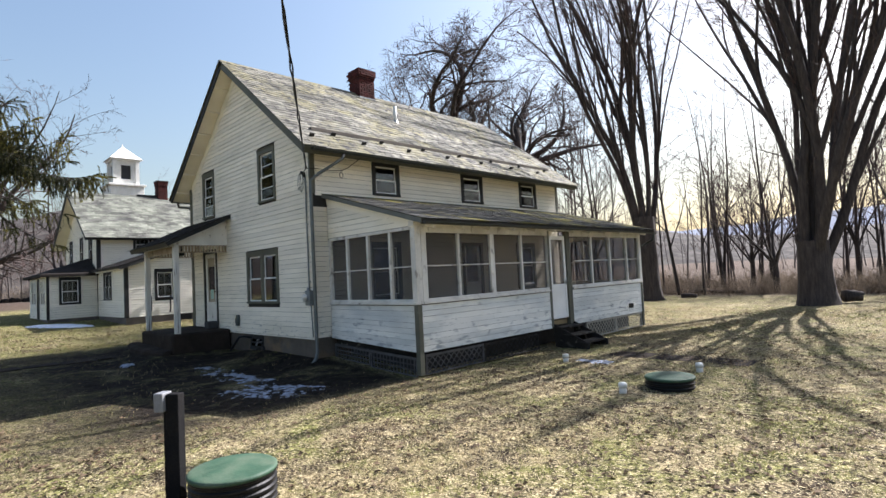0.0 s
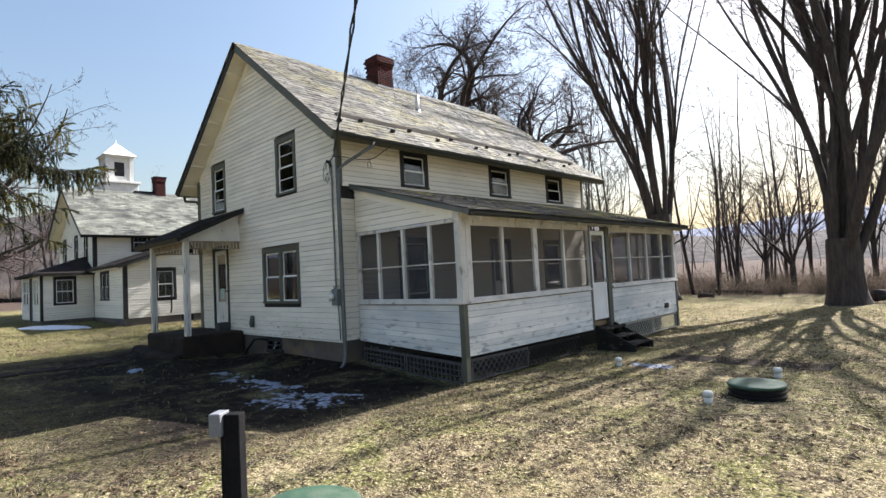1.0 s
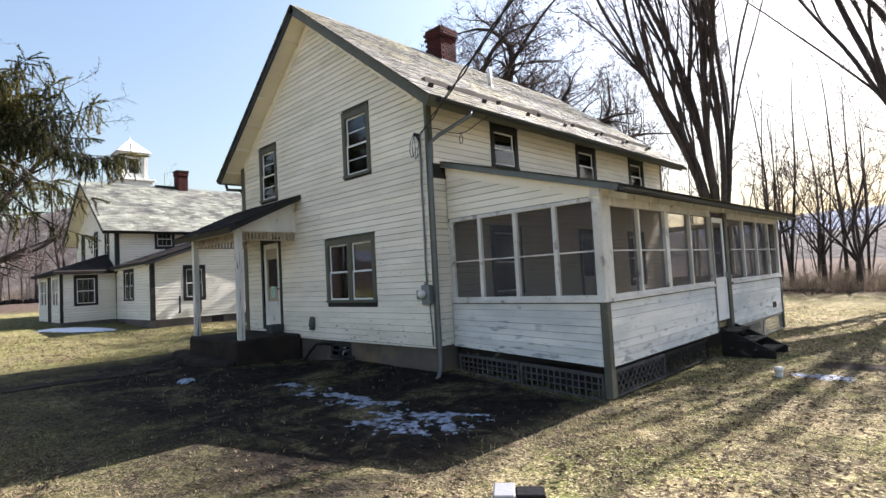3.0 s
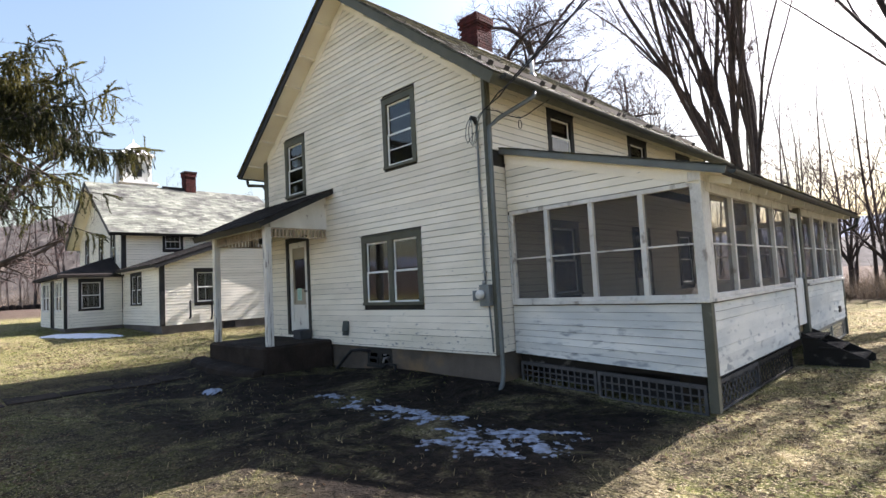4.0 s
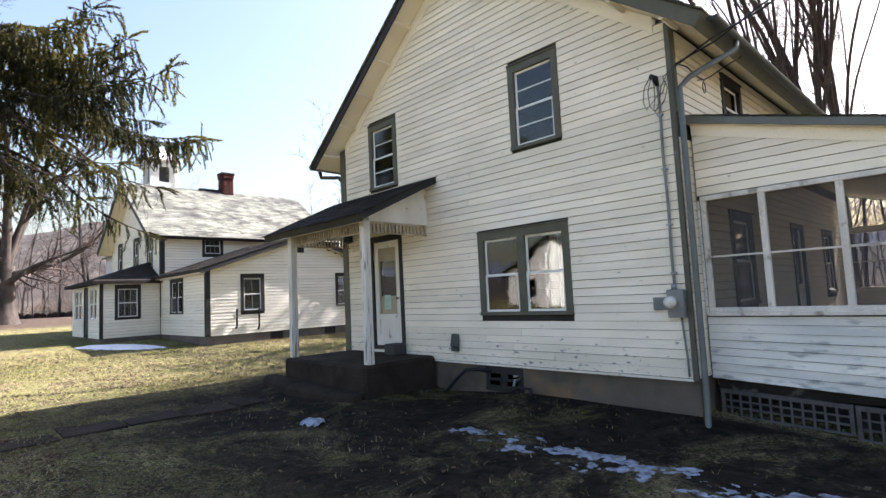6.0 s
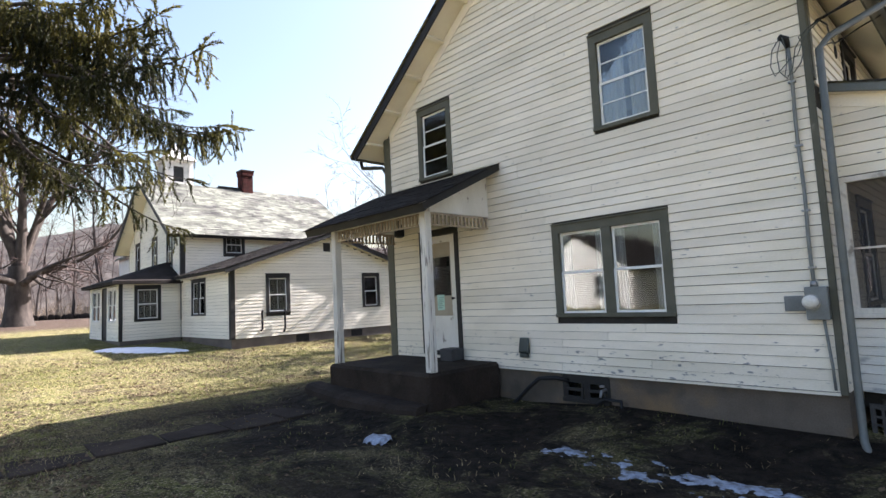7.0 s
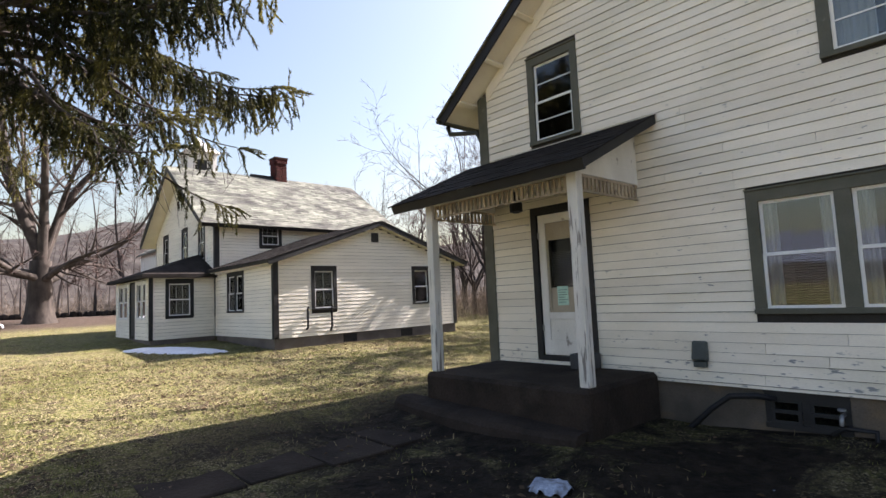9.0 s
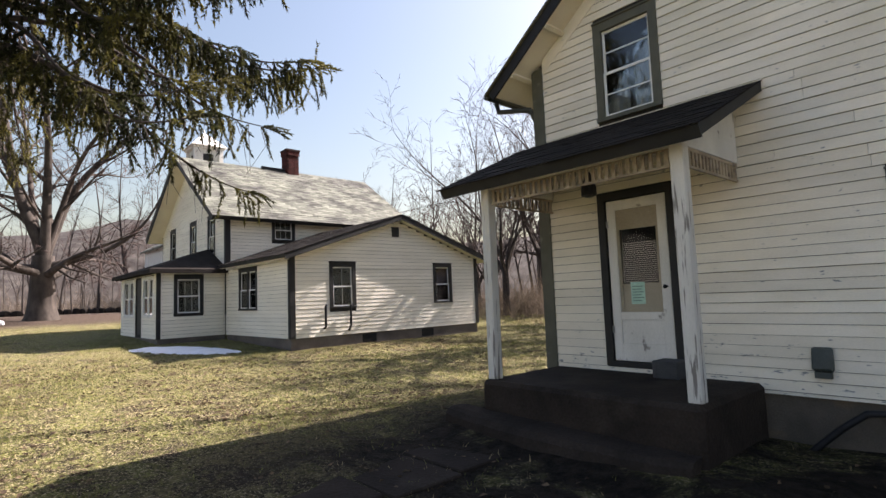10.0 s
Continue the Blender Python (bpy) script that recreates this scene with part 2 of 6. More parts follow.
# third colour puts the yellow-green of sunlit needles into random patches
NEEDLE = material("spruce_needles", (0.040, 0.045, 0.015), (0.018, 0.023, 0.011), 1.2, 0.7, island=0.4, third=(0.15, 0.135, 0.034), third_scale=0.8, third_at=0.55, thin=0.45)
def lawn_material():
    """Winter turf: flattened straw, green tufts and dark thatch, mixed at several sizes."""
    m = bpy.data.materials.new("winter_lawn")
    m.use_nodes = True
    nd, ln = m.node_tree.nodes, m.node_tree.links
    p = nd["Principled BSDF"]
    p.inputs["Roughness"].default_value, p.inputs["Specular IOR Level"].default_value = 0.95, 0.1
    pos = nd.new("ShaderNodeNewGeometry")

    def field(scale, detail, lo, hi, warp=0.0, rough=0.6):
        n, r = nd.new("ShaderNodeTexNoise"), nd.new("ShaderNodeMapRange")
        n.inputs["Scale"].default_value, n.inputs["Detail"].default_value = scale, detail
        n.inputs["Roughness"].default_value, n.inputs["Distortion"].default_value = rough, warp
        r.inputs["From Min"].default_value, r.inputs["From Max"].default_value = lo, hi
        ln.new(pos.outputs["Position"], n.inputs["Vector"])
        ln.new(n.outputs["Fac"], r.inputs["Value"])
        return r.outputs[0]

    def mix(fac, c, d, kind="MIX"):
        x = nd.new("ShaderNodeMix")
        x.data_type, x.blend_type = "RGBA", kind
        for sock, v in ((x.inputs[0], fac), (x.inputs[6], c), (x.inputs[7], d)):
            if isinstance(v, (int, float)):
                sock.default_value = v
            elif isinstance(v, tuple):
                sock.default_value = (*v, 1)
            else:
                ln.new(v, sock)
        return x.outputs[2]

    straw = mix(field(9.0, 6, 0.35, 0.65), (0.47, 0.385, 0.22), (0.165, 0.126, 0.068))
    green = mix(field(13.0, 6, 0.35, 0.65), (0.27, 0.265, 0.085), (0.105, 0.112, 0.033))
    xyz = nd.new("ShaderNodeSeparateXYZ")
    ln.new(pos.outputs["Position"], xyz.inputs[0])

    def along(axis, lo, hi, a, b):
        r = nd.new("ShaderNodeMapRange")
        for key, v in (("From Min", lo), ("From Max", hi), ("To Min", a), ("To Max", b)):
            r.inputs[key].default_value = v
        ln.new(xyz.outputs[axis], r.inputs["Value"])
        return r.outputs[0]

    def times(a, b):
        x = nd.new("ShaderNodeMath")
        x.operation = "MULTIPLY"
        ln.new(a, x.inputs[0])
        ln.new(b, x.inputs[1])
        return x.outputs[0]

    def plus(a, b):
        x = nd.new("ShaderNodeMath")
        x.use_clamp = True
        ln.new(a, x.inputs[0])
        ln.new(b, x.inputs[1])
        return x.outputs[0]

    # greener turf to the west, drier to the east
    col = mix(plus(field(0.75, 9, 0.43, 0.57, 0.8, 0.75), along("X", -22, -4, 0.75, -0.10)), straw, green)
    earth = mix(field(20.0, 4, 0.35, 0.65), (0.085, 0.064, 0.043), (0.040, 0.030, 0.021))
    col = mix(field(1.9, 10, 0.48, 0.60, 1.0, 0.78), col, earth)
    col = mix(field(5.5, 8, 0.55, 0.61, 0.8, 0.75), col, (0.050, 0.037, 0.025))
    col = mix(field(17.0, 7, 0.50, 0.62, 0.5, 0.7), col, (0.020, 0.015, 0.009))
    col = mix(field(40.0, 4, 0.54, 0.62), col, (0.54, 0.455, 0.28))
    # bare earth by the house, coloured darker to deepen the shade there
    shade_mask = times(along("Y", -1.2, 2.4, 0.0, 1.0), along("Y", 6.3, 6.6, 1.0, 0.0))
    shade_mask = times(shade_mask, times(along("X", -20.5, -17.6, 0.0, 1.0), along("X", -7.7, -6.2, 1.0, 0.0)))
    shade_mask = times(shade_mask, field(0.8, 7, 0.22, 0.50, 0.8, 0.7))
    shade_earth = mix(field(5.0, 7, 0.38, 0.62, 0.4, 0.7), (0.033, 0.026, 0.020), (0.011, 0.009, 0.0075))
    col = mix(shade_mask, col, shade_earth)
    # leaf litter under the wood's edge
    litter = mix(field(6.0, 7, 0.4, 0.6, 0.0, 0.7), (0.12, 0.088, 0.068), (0.065, 0.048, 0.038))
    col = mix(plus(field(0.3, 6, 0.3, 1.3), along("Y", 28, 33, -0.6, 1.0)), col, litter)
    col = mix(plus(field(0.5, 6, 0.0, 1.0, 0.6), along("X", -46, -40, 0.6, -1.0)), col, litter)
    ln.new(col, p.inputs["Base Color"])
    bn = nd.new("ShaderNodeBump")
    bn.inputs["Strength"].default_value, bn.inputs["Distance"].default_value = 0.9, 0.03
    ln.new(field(30.0, 6, 0.2, 0.8), bn.inputs["Height"])
    tuft = nd.new("ShaderNodeBump")
    tuft.inputs["Strength"].default_value, tuft.inputs["Distance"].default_value = 0.8, 0.10
    ln.new(field(7.0, 5, 0.25, 0.75, 0.5), tuft.inputs["Height"])
    ln.new(bn.outputs[0], tuft.inputs["Normal"])
    ln.new(tuft.outputs[0], p.inputs["Normal"])
    return m


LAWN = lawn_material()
STRAW = material("dry_straw_grass", (0.50, 0.41, 0.235), (0.27, 0.21, 0.115), 1.3, 0.85, island=0.6, grain=0, thin=0.5)
BLADE = material("green_grass_blades", (0.22, 0.22, 0.075), (0.15, 0.16, 0.052), 1.0, 0.85, island=0.45, grain=0, thin=0.6)
LEAF = material("fallen_leaves", (0.17, 0.120, 0.074), (0.070, 0.046, 0.029), 5.0, 0.9, island=0.55, grain=0, thin=0.3)
HILL = material("wooded_hillside", (0.060, 0.050, 0.044), (0.034, 0.030, 0.029), 0.09, 1.0, wear=(0.085, 0.075, 0.068), wear_scale=0.25, wear_at=0.55, wear_soft=0.08,
                stretch=(1, 1, 0.25), grain=0.5, grain_scale=0.9)
# the blue of distant air is put into the ridge's own colour
FAR_HILL = material("haze_tinted_ridge", (0.14, 0.16, 0.22), (0.12, 0.14, 0.19), 0.02, 1.0, grain=0.1, grain_scale=0.2)
GLASS = glass_material("window_glass", 1.75)
DOOR_GLASS = glass_material("door_glass", 1.25, (0.6, 0.6, 0.58))
SCREEN = screen_material("insect_screen", 0.66, (0.085, 0.085, 0.092))


# ---- mesh helpers ----
class Build:
    """Collects faces of one part; at maps (u, d, z) of a wall to the world."""

    def __init__(self, at=None):
        self.v, self.f, self.at = [], [], at or (lambda u, d, z: (u, d, z))

    def add(self, verts, faces):
        n = len(self.v)
        self.v += [self.at(*p) for p in verts]
        self.f += [tuple(i + n for i in f) for f in faces]
        return self

    def hexa(self, lower, upper):
        """A block between two quads."""
        return self.add([*lower, *upper], [(3, 2, 1, 0), (4, 5, 6, 7), (0, 1, 5, 4), (1, 2, 6, 5), (2, 3, 7, 6), (3, 0, 4, 7)])

    def box(self, x0, x1, y0, y1, z0, z1):
        return self.hexa([(x0, y0, z0), (x1, y0, z0), (x1, y1, z0), (x0, y1, z0)], [(x0, y0, z1), (x1, y0, z1), (x1, y1, z1), (x0, y1, z1)])

    def prism(self, poly, d0, d1):
        """An outline in (u, z) made solid from d0 to d1."""
        n = len(poly)
        self.add([(u, d0, z) for u, z in poly] + [(u, d1, z) for u, z in poly],
                 [tuple(range(n)), tuple(range(2 * n - 1, n - 1, -1))] + [(i, i + n, (i + 1) % n + n, (i + 1) % n) for i in range(n)])
        return self

    def ring(self, u0, u1, z0, z1, w, d0, d1, top=None, low=None):
        """A closed rectangular surround of width w."""
        t, l = top or w, low or w
        o = [(u0, z0), (u1, z0), (u1, z1), (u0, z1)]
        i = [(u0 + w, z0 + l), (u1 - w, z0 + l), (u1 - w, z1 - t), (u0 + w, z1 - t)]
        vs = [(u, d, z) for d in (d0, d1) for q in (o, i) for u, z in q]
        fs = []
        for k in range(4):
            m = (k + 1) % 4
            fs += [(k, m, 4 + m, 4 + k), (8 + k, 12 + k, 12 + m, 8 + m), (k, 8 + k, 8 + m, m), (4 + k, 4 + m, 12 + m, 12 + k)]
        return self.add(vs, fs)

    def tube(self, pts, radii, sides=6, caps=True):
        pts = [Vector(p) for p in pts]
        rings = []
        side = None
        for i, p in enumerate(pts):
            way = (pts[min(i + 1, len(pts) - 1)] - pts[max(i - 1, 0)])
            way = way.normalized() if way.length > 1e-9 else Vector((0, 0, 1))
            if side is None:
                side = way.orthogonal().normalized()
            side = side - way * side.dot(way)
            side = side.normalized() if side.length > 1e-6 else way.orthogonal().normalized()
            up = way.cross(side)
            r = radii[i] if hasattr(radii, "__len__") else radii
            rings.append([tuple(p + (side * math.cos(a) + up * math.sin(a)) * r) for a in (2 * math.pi * k / sides for k in range(sides))])
        faces = [(i * sides + k, i * sides + (k + 1) % sides, (i + 1) * sides + (k + 1) % sides, (i + 1) * sides + k)
                 for i in range(len(pts) - 1) for k in range(sides)]
        if caps:
            faces += [tuple(range(sides - 1, -1, -1)), tuple(range((len(pts) - 1) * sides, len(pts) * sides))]
        return self.add([v for ring in rings for v in ring], faces)

    def lathe(self, centre, profile, sides=32):
        """A turned shape about a vertical axis; profile of (radius, height)."""
        cx, cy, cz = centre
        vs = [(cx + r * math.cos(2 * math.pi * k / sides), cy + r * math.sin(2 * math.pi * k / sides), cz + h) for r, h in profile for k in range(sides)]
        fs = [(i * sides + k, i * sides + (k + 1) % sides, (i + 1) * sides + (k + 1) % sides, (i + 1) * sides + k)
              for i in range(len(profile) - 1) for k in range(sides)]
        fs += [tuple(range(sides - 1, -1, -1)), tuple(range((len(profile) - 1) * sides, len(profile) * sides))]
        return self.add(vs, fs)


def part(name, b, mat, parent=None, label="", bevel=0.0, smooth=False, fix=True, weld=False):
    """Links a Build as one mesh object, under a thing or a part."""
    me = bpy.data.meshes.new(name)
    me.from_pydata(b.v, [], b.f)
    if fix or bevel or weld:
        bm = bmesh.new()
        bm.from_mesh(me)
        if weld:
            bmesh.ops.remove_doubles(bm, verts=bm.verts[:], dist=0.0004)
        if fix:
            bmesh.ops.recalc_face_normals(bm, faces=bm.faces)
        if bevel:
            bmesh.ops.bevel(bm, geom=bm.edges[:], offset=bevel, segments=1, affect="EDGES", clamp_overlap=True)
        bm.to_mesh(me)
        bm.free()
    if smooth:
        me.polygons.foreach_set("use_smooth", [True] * len(me.polygons))
    me.materials.append(mat)
    ob = new(name, me)
    if parent is not None:
        ob.parent = parent
        ob.matrix_parent_inverse = root_matrix(parent).inverted()
    return tagged(ob, label)


def root_matrix(ob):
    """Where a thing or part stands, before the first update of the scene."""
    m = ob.matrix_basis.copy()
    if ob.parent is not None:
        m = root_matrix(ob.parent) @ ob.matrix_parent_inverse @ m
    return m


def thing(name, at, label, category, group="", kind=""):
    e = new(name)
    e.empty_display_size = 0.2
    e.location = at
    return tagged(e, label, category, group, kind)


def top_at(line, u):
    """Height of a piecewise straight outline at u."""
    for (a, za), (b, zb) in zip(line, line[1:]):
        if a - 1e-6 <= u <= b + 1e-6:
            return za + (zb - za) * (u - a) / (b - a)
    return line[0][1] if u < line[0][0] else line[-1][1]


def solid_wall(b, u0, u1, z0, line, holes, d0, d1):
    """A wall of real thickness under a roof line, with holes (u0, u1, z0, z1) going through it."""
    cuts = sorted({u0, u1, *[u for u, _ in line if u0 < u < u1], *[u for h in holes for u in h[:2] if u0 < u < u1]})
    for a, c in zip(cuts, cuts[1:]):
        mid = (a + c) / 2
        low = z0
        for h in sorted((h for h in holes if h[0] < mid < h[1]), key=lambda h: h[2]):
            if h[2] > low + 1e-4:
                b.prism([(a, low), (c, low), (c, h[2]), (a, h[2])], d0, d1)
            low = h[3]
        b.prism([(a, low), (c, low), (c, top_at(line, c)), (a, top_at(line, a))], d0, d1)


def boards(at, u0, u1, z0, line, holes, step, mat, parent, joined=False, rng=None, proud=0.016, name="clapboard"):
    """Lapped boards, each course a wedge, cut round the holes and under the roof line."""
    rng = rng or random.Random(5)
    whole = Build(at)
    ztop = max(z for _, z in line)
    z = z0
    while z < ztop - 0.02:
        z1 = z + step
        lo, hi = u0, u1
        # ends of the course under a sloping roof line
        while lo < hi and top_at(line, lo) < z + step * 0.6:
            lo += 0.02
        while hi > lo and top_at(line, hi) < z + step * 0.6:
            hi -= 0.02
        spans = [(lo, hi)]
        for h in holes:
            if h[2] < z1 - 0.01 and h[3] > z + 0.01:
                nxt = []
                for a, c in spans:
                    if h[1] <= a or h[0] >= c:
                        nxt.append((a, c))
                    else:
                        nxt += [s for s in ((a, h[0]), (h[1], c)) if s[1] - s[0] > 0.02]
                spans = nxt
        pieces = []
        for a, c in spans:
            if c - a > 3.4 and not joined:
                k = a + (c - a) * rng.uniform(0.35, 0.65)
                pieces += [(a, k - 0.002), (k + 0.002, c)]
            else:
                pieces.append((a, c))
        for a, c in pieces:
            j = rng.uniform(-0.002, 0.003)
            b = whole if joined else Build(at)
            p, g, cap = proud + j, z + 0.0050, z1 - 0.0006
            cuts = {a, c}
            for (ua, za), (ub, zb) in zip(line, line[1:]):
                for q in (cap, z + step * 0.6):
                    if abs(zb - za) > 1e-6 and min(za, zb) < q < max(za, zb):
                        cuts.add(ua + (ub - ua) * (q - za) / (zb - za))
            cuts = sorted(u for u in cuts if a <= u <= c)
            for s, e in zip(cuts, cuts[1:]):
                if e - s < 0.002:
                    continue
                t0, t1 = (min(cap, max(top_at(line, k), g + 0.01)) for k in (s, e))
                b.hexa([(s, 0.0, g), (e, 0.0, g), (e, p, g + j), (s, p, g + j)], [(s, 0.0, t0), (e, 0.0, t1), (e, 0.004, t1), (s, 0.004, t0)])
            if not joined:
                part(name, b, mat, parent)
        z = z1
    if joined:
        ob = part(name + "s", whole, mat, parent)
        tagged(ob, kind="stuff")


def shingles(at, u0, u1, length, w, expo, mat, parent, near, rng, name="slate", thick=0.012):
    """Courses of slates on a slope; at maps (u, out of the slope, down it). Those with u in near are pieces of their own, the rest one sheet."""
    rest = Build(at)
    rows = int(length / expo) + 1
    shapes = {}
    single = []
    for r in range(rows):
        s1 = min(length + 0.03, (r + 1) * expo + 0.03)
        s0 = max(0.0, s1 - expo * 1.9)
        off = (r % 2) * w / 2
        u = u0 - off
        while u < u1 - 0.02:
            a, c = max(u0, u) + 0.003, min(u1, u + w) - 0.003
            u += w
            if c - a < 0.05:
                continue
            j, q = rng.uniform(-0.02, 0.02), rng.uniform(0.0, 0.008)
            lift = thick * 1.7 + q
            chip = rng.uniform(0.0, 0.035) if rng.random() < 0.35 else 0.0
            lower = [(a, 0.002, s0), (c, 0.002, s0), (c, thick, s0), (a, thick, s0)]
            upper = [(a, lift - thick, s1 + j), (c, lift - thick, s1 + j - chip), (c, lift, s1 + j - chip), (a, lift, s1 + j)]
            if near[0] <= (a + c) / 2 <= near[1]:
                single.append((lower, upper))
            else:
                rest.hexa(lower, upper)
    if rest.v:
        tagged(part(name + "s", rest, mat, parent, fix=False), kind="stuff")
    for lower, upper in single:
        part(name, Build(at).hexa(lower, upper), mat, parent, fix=False)


def window(at, u0, u1, z0, z1, parent, trim, units=1, cols=1, rows=1, casing=0.11, dress="", d=0.03, name="window", sash=None, bar=0.008):
    """A hung window: casing and sill, and for each unit two sashes with bars and panes; behind it a cloth or blind."""
    sash = sash or SASH
    win = part(name, Build(at).ring(u0, u1, z0 + 0.056, z1, casing, -0.06, d, casing * 1.05, 0.002), trim, parent, bevel=0.0015)
    part("sill", Build(at).box(u0 - 0.004, u1 + 0.004, -0.10, d + 0.022, z0, z0 + 0.055), trim, win, bevel=0.004)
    part("drip_cap", Build(at).box(u0 - 0.006, u1 + 0.006, 0.0, d + 0.022, z1, z1 + 0.022), trim, win, bevel=0.004)
    inner = u1 - u0 - 2 * casing
    mull = casing * 1.25
    wide = (inner - mull * (units - 1)) / units
    for k in range(units - 1):
        a = u0 + casing + (k + 1) * wide + k * mull
        part("mullion", Build(at).box(a, a + mull, -0.06, d - 0.006, z0 + 0.058, z1 - casing * 1.05), trim, win, bevel=0.003)
    zlo, zhi = z0 + 0.055, z1 - casing * 1.05
    for k in range(units):
        a = u0 + casing + k * (wide + mull)
        c = a + wide
        mid = (zlo + zhi) / 2
        for lo, hi, dep in ((zlo, mid + 0.015, 0.0), (mid - 0.015, zhi, -0.022)):
            fw = 0.034
            part("sash", Build(at).ring(a, c, lo, hi, fw, dep - 0.02, dep), sash, win, bevel=0.0015)
            if cols > 1 or rows > 1:
                m = Build(at)
                for i in range(1, cols):
                    x = a + fw + (c - a - 2 * fw) * i / cols
                    m.box(x - bar, x + bar, dep - 0.030, dep - 0.014, lo + fw, hi - fw)
                for i in range(1, rows):
                    y = lo + fw + (hi - lo - 2 * fw) * i / rows
                    m.box(a + fw, c - fw, dep - 0.016, dep - 0.004, y - 0.008, y + 0.008)
                part("glazing_bar", m, sash, win)
            g = Build(at).box(a + fw - 0.006, c - fw + 0.006, dep - 0.012, dep - 0.009, lo + fw - 0.006, hi - fw + 0.006)
            pane = part("pane", g, GLASS, win)
            pane.visible_shadow = False
        if dress in ("curtain", "both"):
            q = Build(at)
            n = 14
            for side0, side1 in ((a - 0.02, a + wide * (0.50 if dress == "curtain" else 0.24)), (c - wide * (0.40 if dress == "curtain" else 0.20), c + 0.02)):
                pts = [(side0 + (side1 - side0) * i / n, -0.064 + 0.012 * math.sin(i * 1.9)) for i in range(n + 1)]
                for (p0, e0), (p1, e1) in zip(pts, pts[1:]):
                    q.hexa([(p0, e0, zlo - 0.05), (p1, e1, zlo - 0.05), (p1, e1 - 0.004, zlo - 0.05), (p0, e0 - 0.004, zlo - 0.05)],
                           [(p0, e0, zhi + 0.05), (p1, e1, zhi + 0.05), (p1, e1 - 0.004, zhi + 0.05), (p0, e0 - 0.004, zhi + 0.05)])
            part("curtain", q, CURTAIN, win)
        if dress in ("blind", "both"):
            q = Build(at)
            y = zlo
            while y < zlo + (zhi - zlo) * 0.5:
                q.hexa([(a - 0.01, -0.13, y), (c + 0.01, -0.13, y), (c + 0.01, -0.108, y + 0.012), (a - 0.01, -0.108, y + 0.012)],
                       [(a - 0.01, -0.13, y + 0.002), (c + 0.01, -0.13, y + 0.002), (c + 0.01, -0.108, y + 0.014), (a - 0.01, -0.108, y + 0.014)])
                y += 0.027
            part("blind", q, BLIND, win)
    return win


# ---- ground ----
def ground_height(x, y):
    rise = 0.018 * min(max(0.0, -10.5 - x), 5.5) + 0.034 * min(max(0.0, -16.0 - x), 40.0)
    if -18.0 < x < -8.0 and 3.0 < y < 9.0:
        bank = 0.05 + 0.14 * min(1.0, max(0.0, (x + 14.2) / 1.6))
        bank *= min(1.0, max(0.0, (-8.0 - x) / 2.2))
        rise += bank * math.exp(-(max(0.0, 6.2 - y) / 0.65) ** 2)
    rise += 0.11 * math.exp(-((x + 16.2) / 2.4) ** 4 - ((y - 5.0) / 1.1) ** 4)
    far = 0.35 * (1 - math.exp(-max(0.0, math.hypot(x + 8, y - 8) - 30) / 60.0))
    return rise + 0.4 * far + 0.025 * noise.noise((x * 0.35, y * 0.35, 0)) + 0.010 * noise.noise((x * 1.7, y * 1.7, 3)) - 0.012


def ground_sheet():
    def axis(lo, hi, fine_lo, fine_hi, fine):
        pts, p, s = [], fine_lo, fine
        while p < fine_hi:
            pts.append(p)
            p += fine
        while p < hi:
            pts.append(p)
            s *= 1.22
            p += s
        pts.append(hi)
        p, s = fine_lo, fine
        while p > lo:
            s *= 1.22
            p -= s
            pts.append(max(p, lo))
        return sorted(set(pts))

    xs, ys = axis(-1500, 1500, -30, 4, 0.22), axis(-1500, 1500, -3, 20, 0.22)
    b = Build()
    b.v = [(x, y, ground_height(x, y)) for y in ys for x in xs]
    n = len(xs)
    b.f = [(j * n + i, j * n + i + 1, (j + 1) * n + i + 1, (j + 1) * n + i) for j in range(len(ys) - 1) for i in range(n - 1)]
    return part("ground", b, LAWN, smooth=True, fix=False)


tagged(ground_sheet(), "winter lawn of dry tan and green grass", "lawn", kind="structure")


# ---- the farmhouse ----
XL, XR, YF, YB = -17.55, -10.15, 6.2, 16.15
AX, AZ, SLOPE = -13.84, 8.06, 0.762
COS = 1 / math.sqrt(1 + SLOPE * SLOPE)
SIN = SLOPE * COS
REACH, Y0, Y1 = 4.24, 5.75, 16.6
ZS = 0.63


def on_gable(u, d, z):
    return (u, YF - d, z)


def on_side(u, d, z):
    return (XR + d, u, z)


house = thing("farmhouse", ((XL + XR) / 2, (YF + YB) / 2, 0), "cream clapboard two-storey farmhouse with olive trim, paint peeling", "house")
W1, W2, W3 = (-13.55, -11.79, 1.41, 2.76), (-12.72, -11.79, 3.99, 5.36), (-16.48, -15.58, 3.99, 5.36)
DOOR = (-16.58, -15.54, 0.76, 3.03)
under = [(XL, AZ - 0.2 - SLOPE * (AX - XL)), (AX, AZ - 0.2), (XR, AZ - 0.2 - SLOPE * (XR - AX))]


def inset(r, k=0.06):
    return (r[0] + k, r[1] - k, r[2] + k * 0.5, r[3] - k)


CELLAR = (-13.56, -12.80, 0.22, 0.54)
fb = Build(on_gable)
solid_wall(fb, XL, XR, -0.25, [(XL, ZS), (XR, ZS)], [CELLAR], -0.03, -0.3)
foundation = part("foundation", fb, CONCRETE, house, "stained patched concrete foundation")
part("foundation", Build().box(XL, XL + 0.3, YF + 0.3, YB, -0.25, ZS).box(XR - 0.3, XR, YF + 0.3, YB, -0.25, ZS).box(XL + 0.3, XR - 0.3, YB - 0.3, YB, -0.25, ZS), CONCRETE, house)

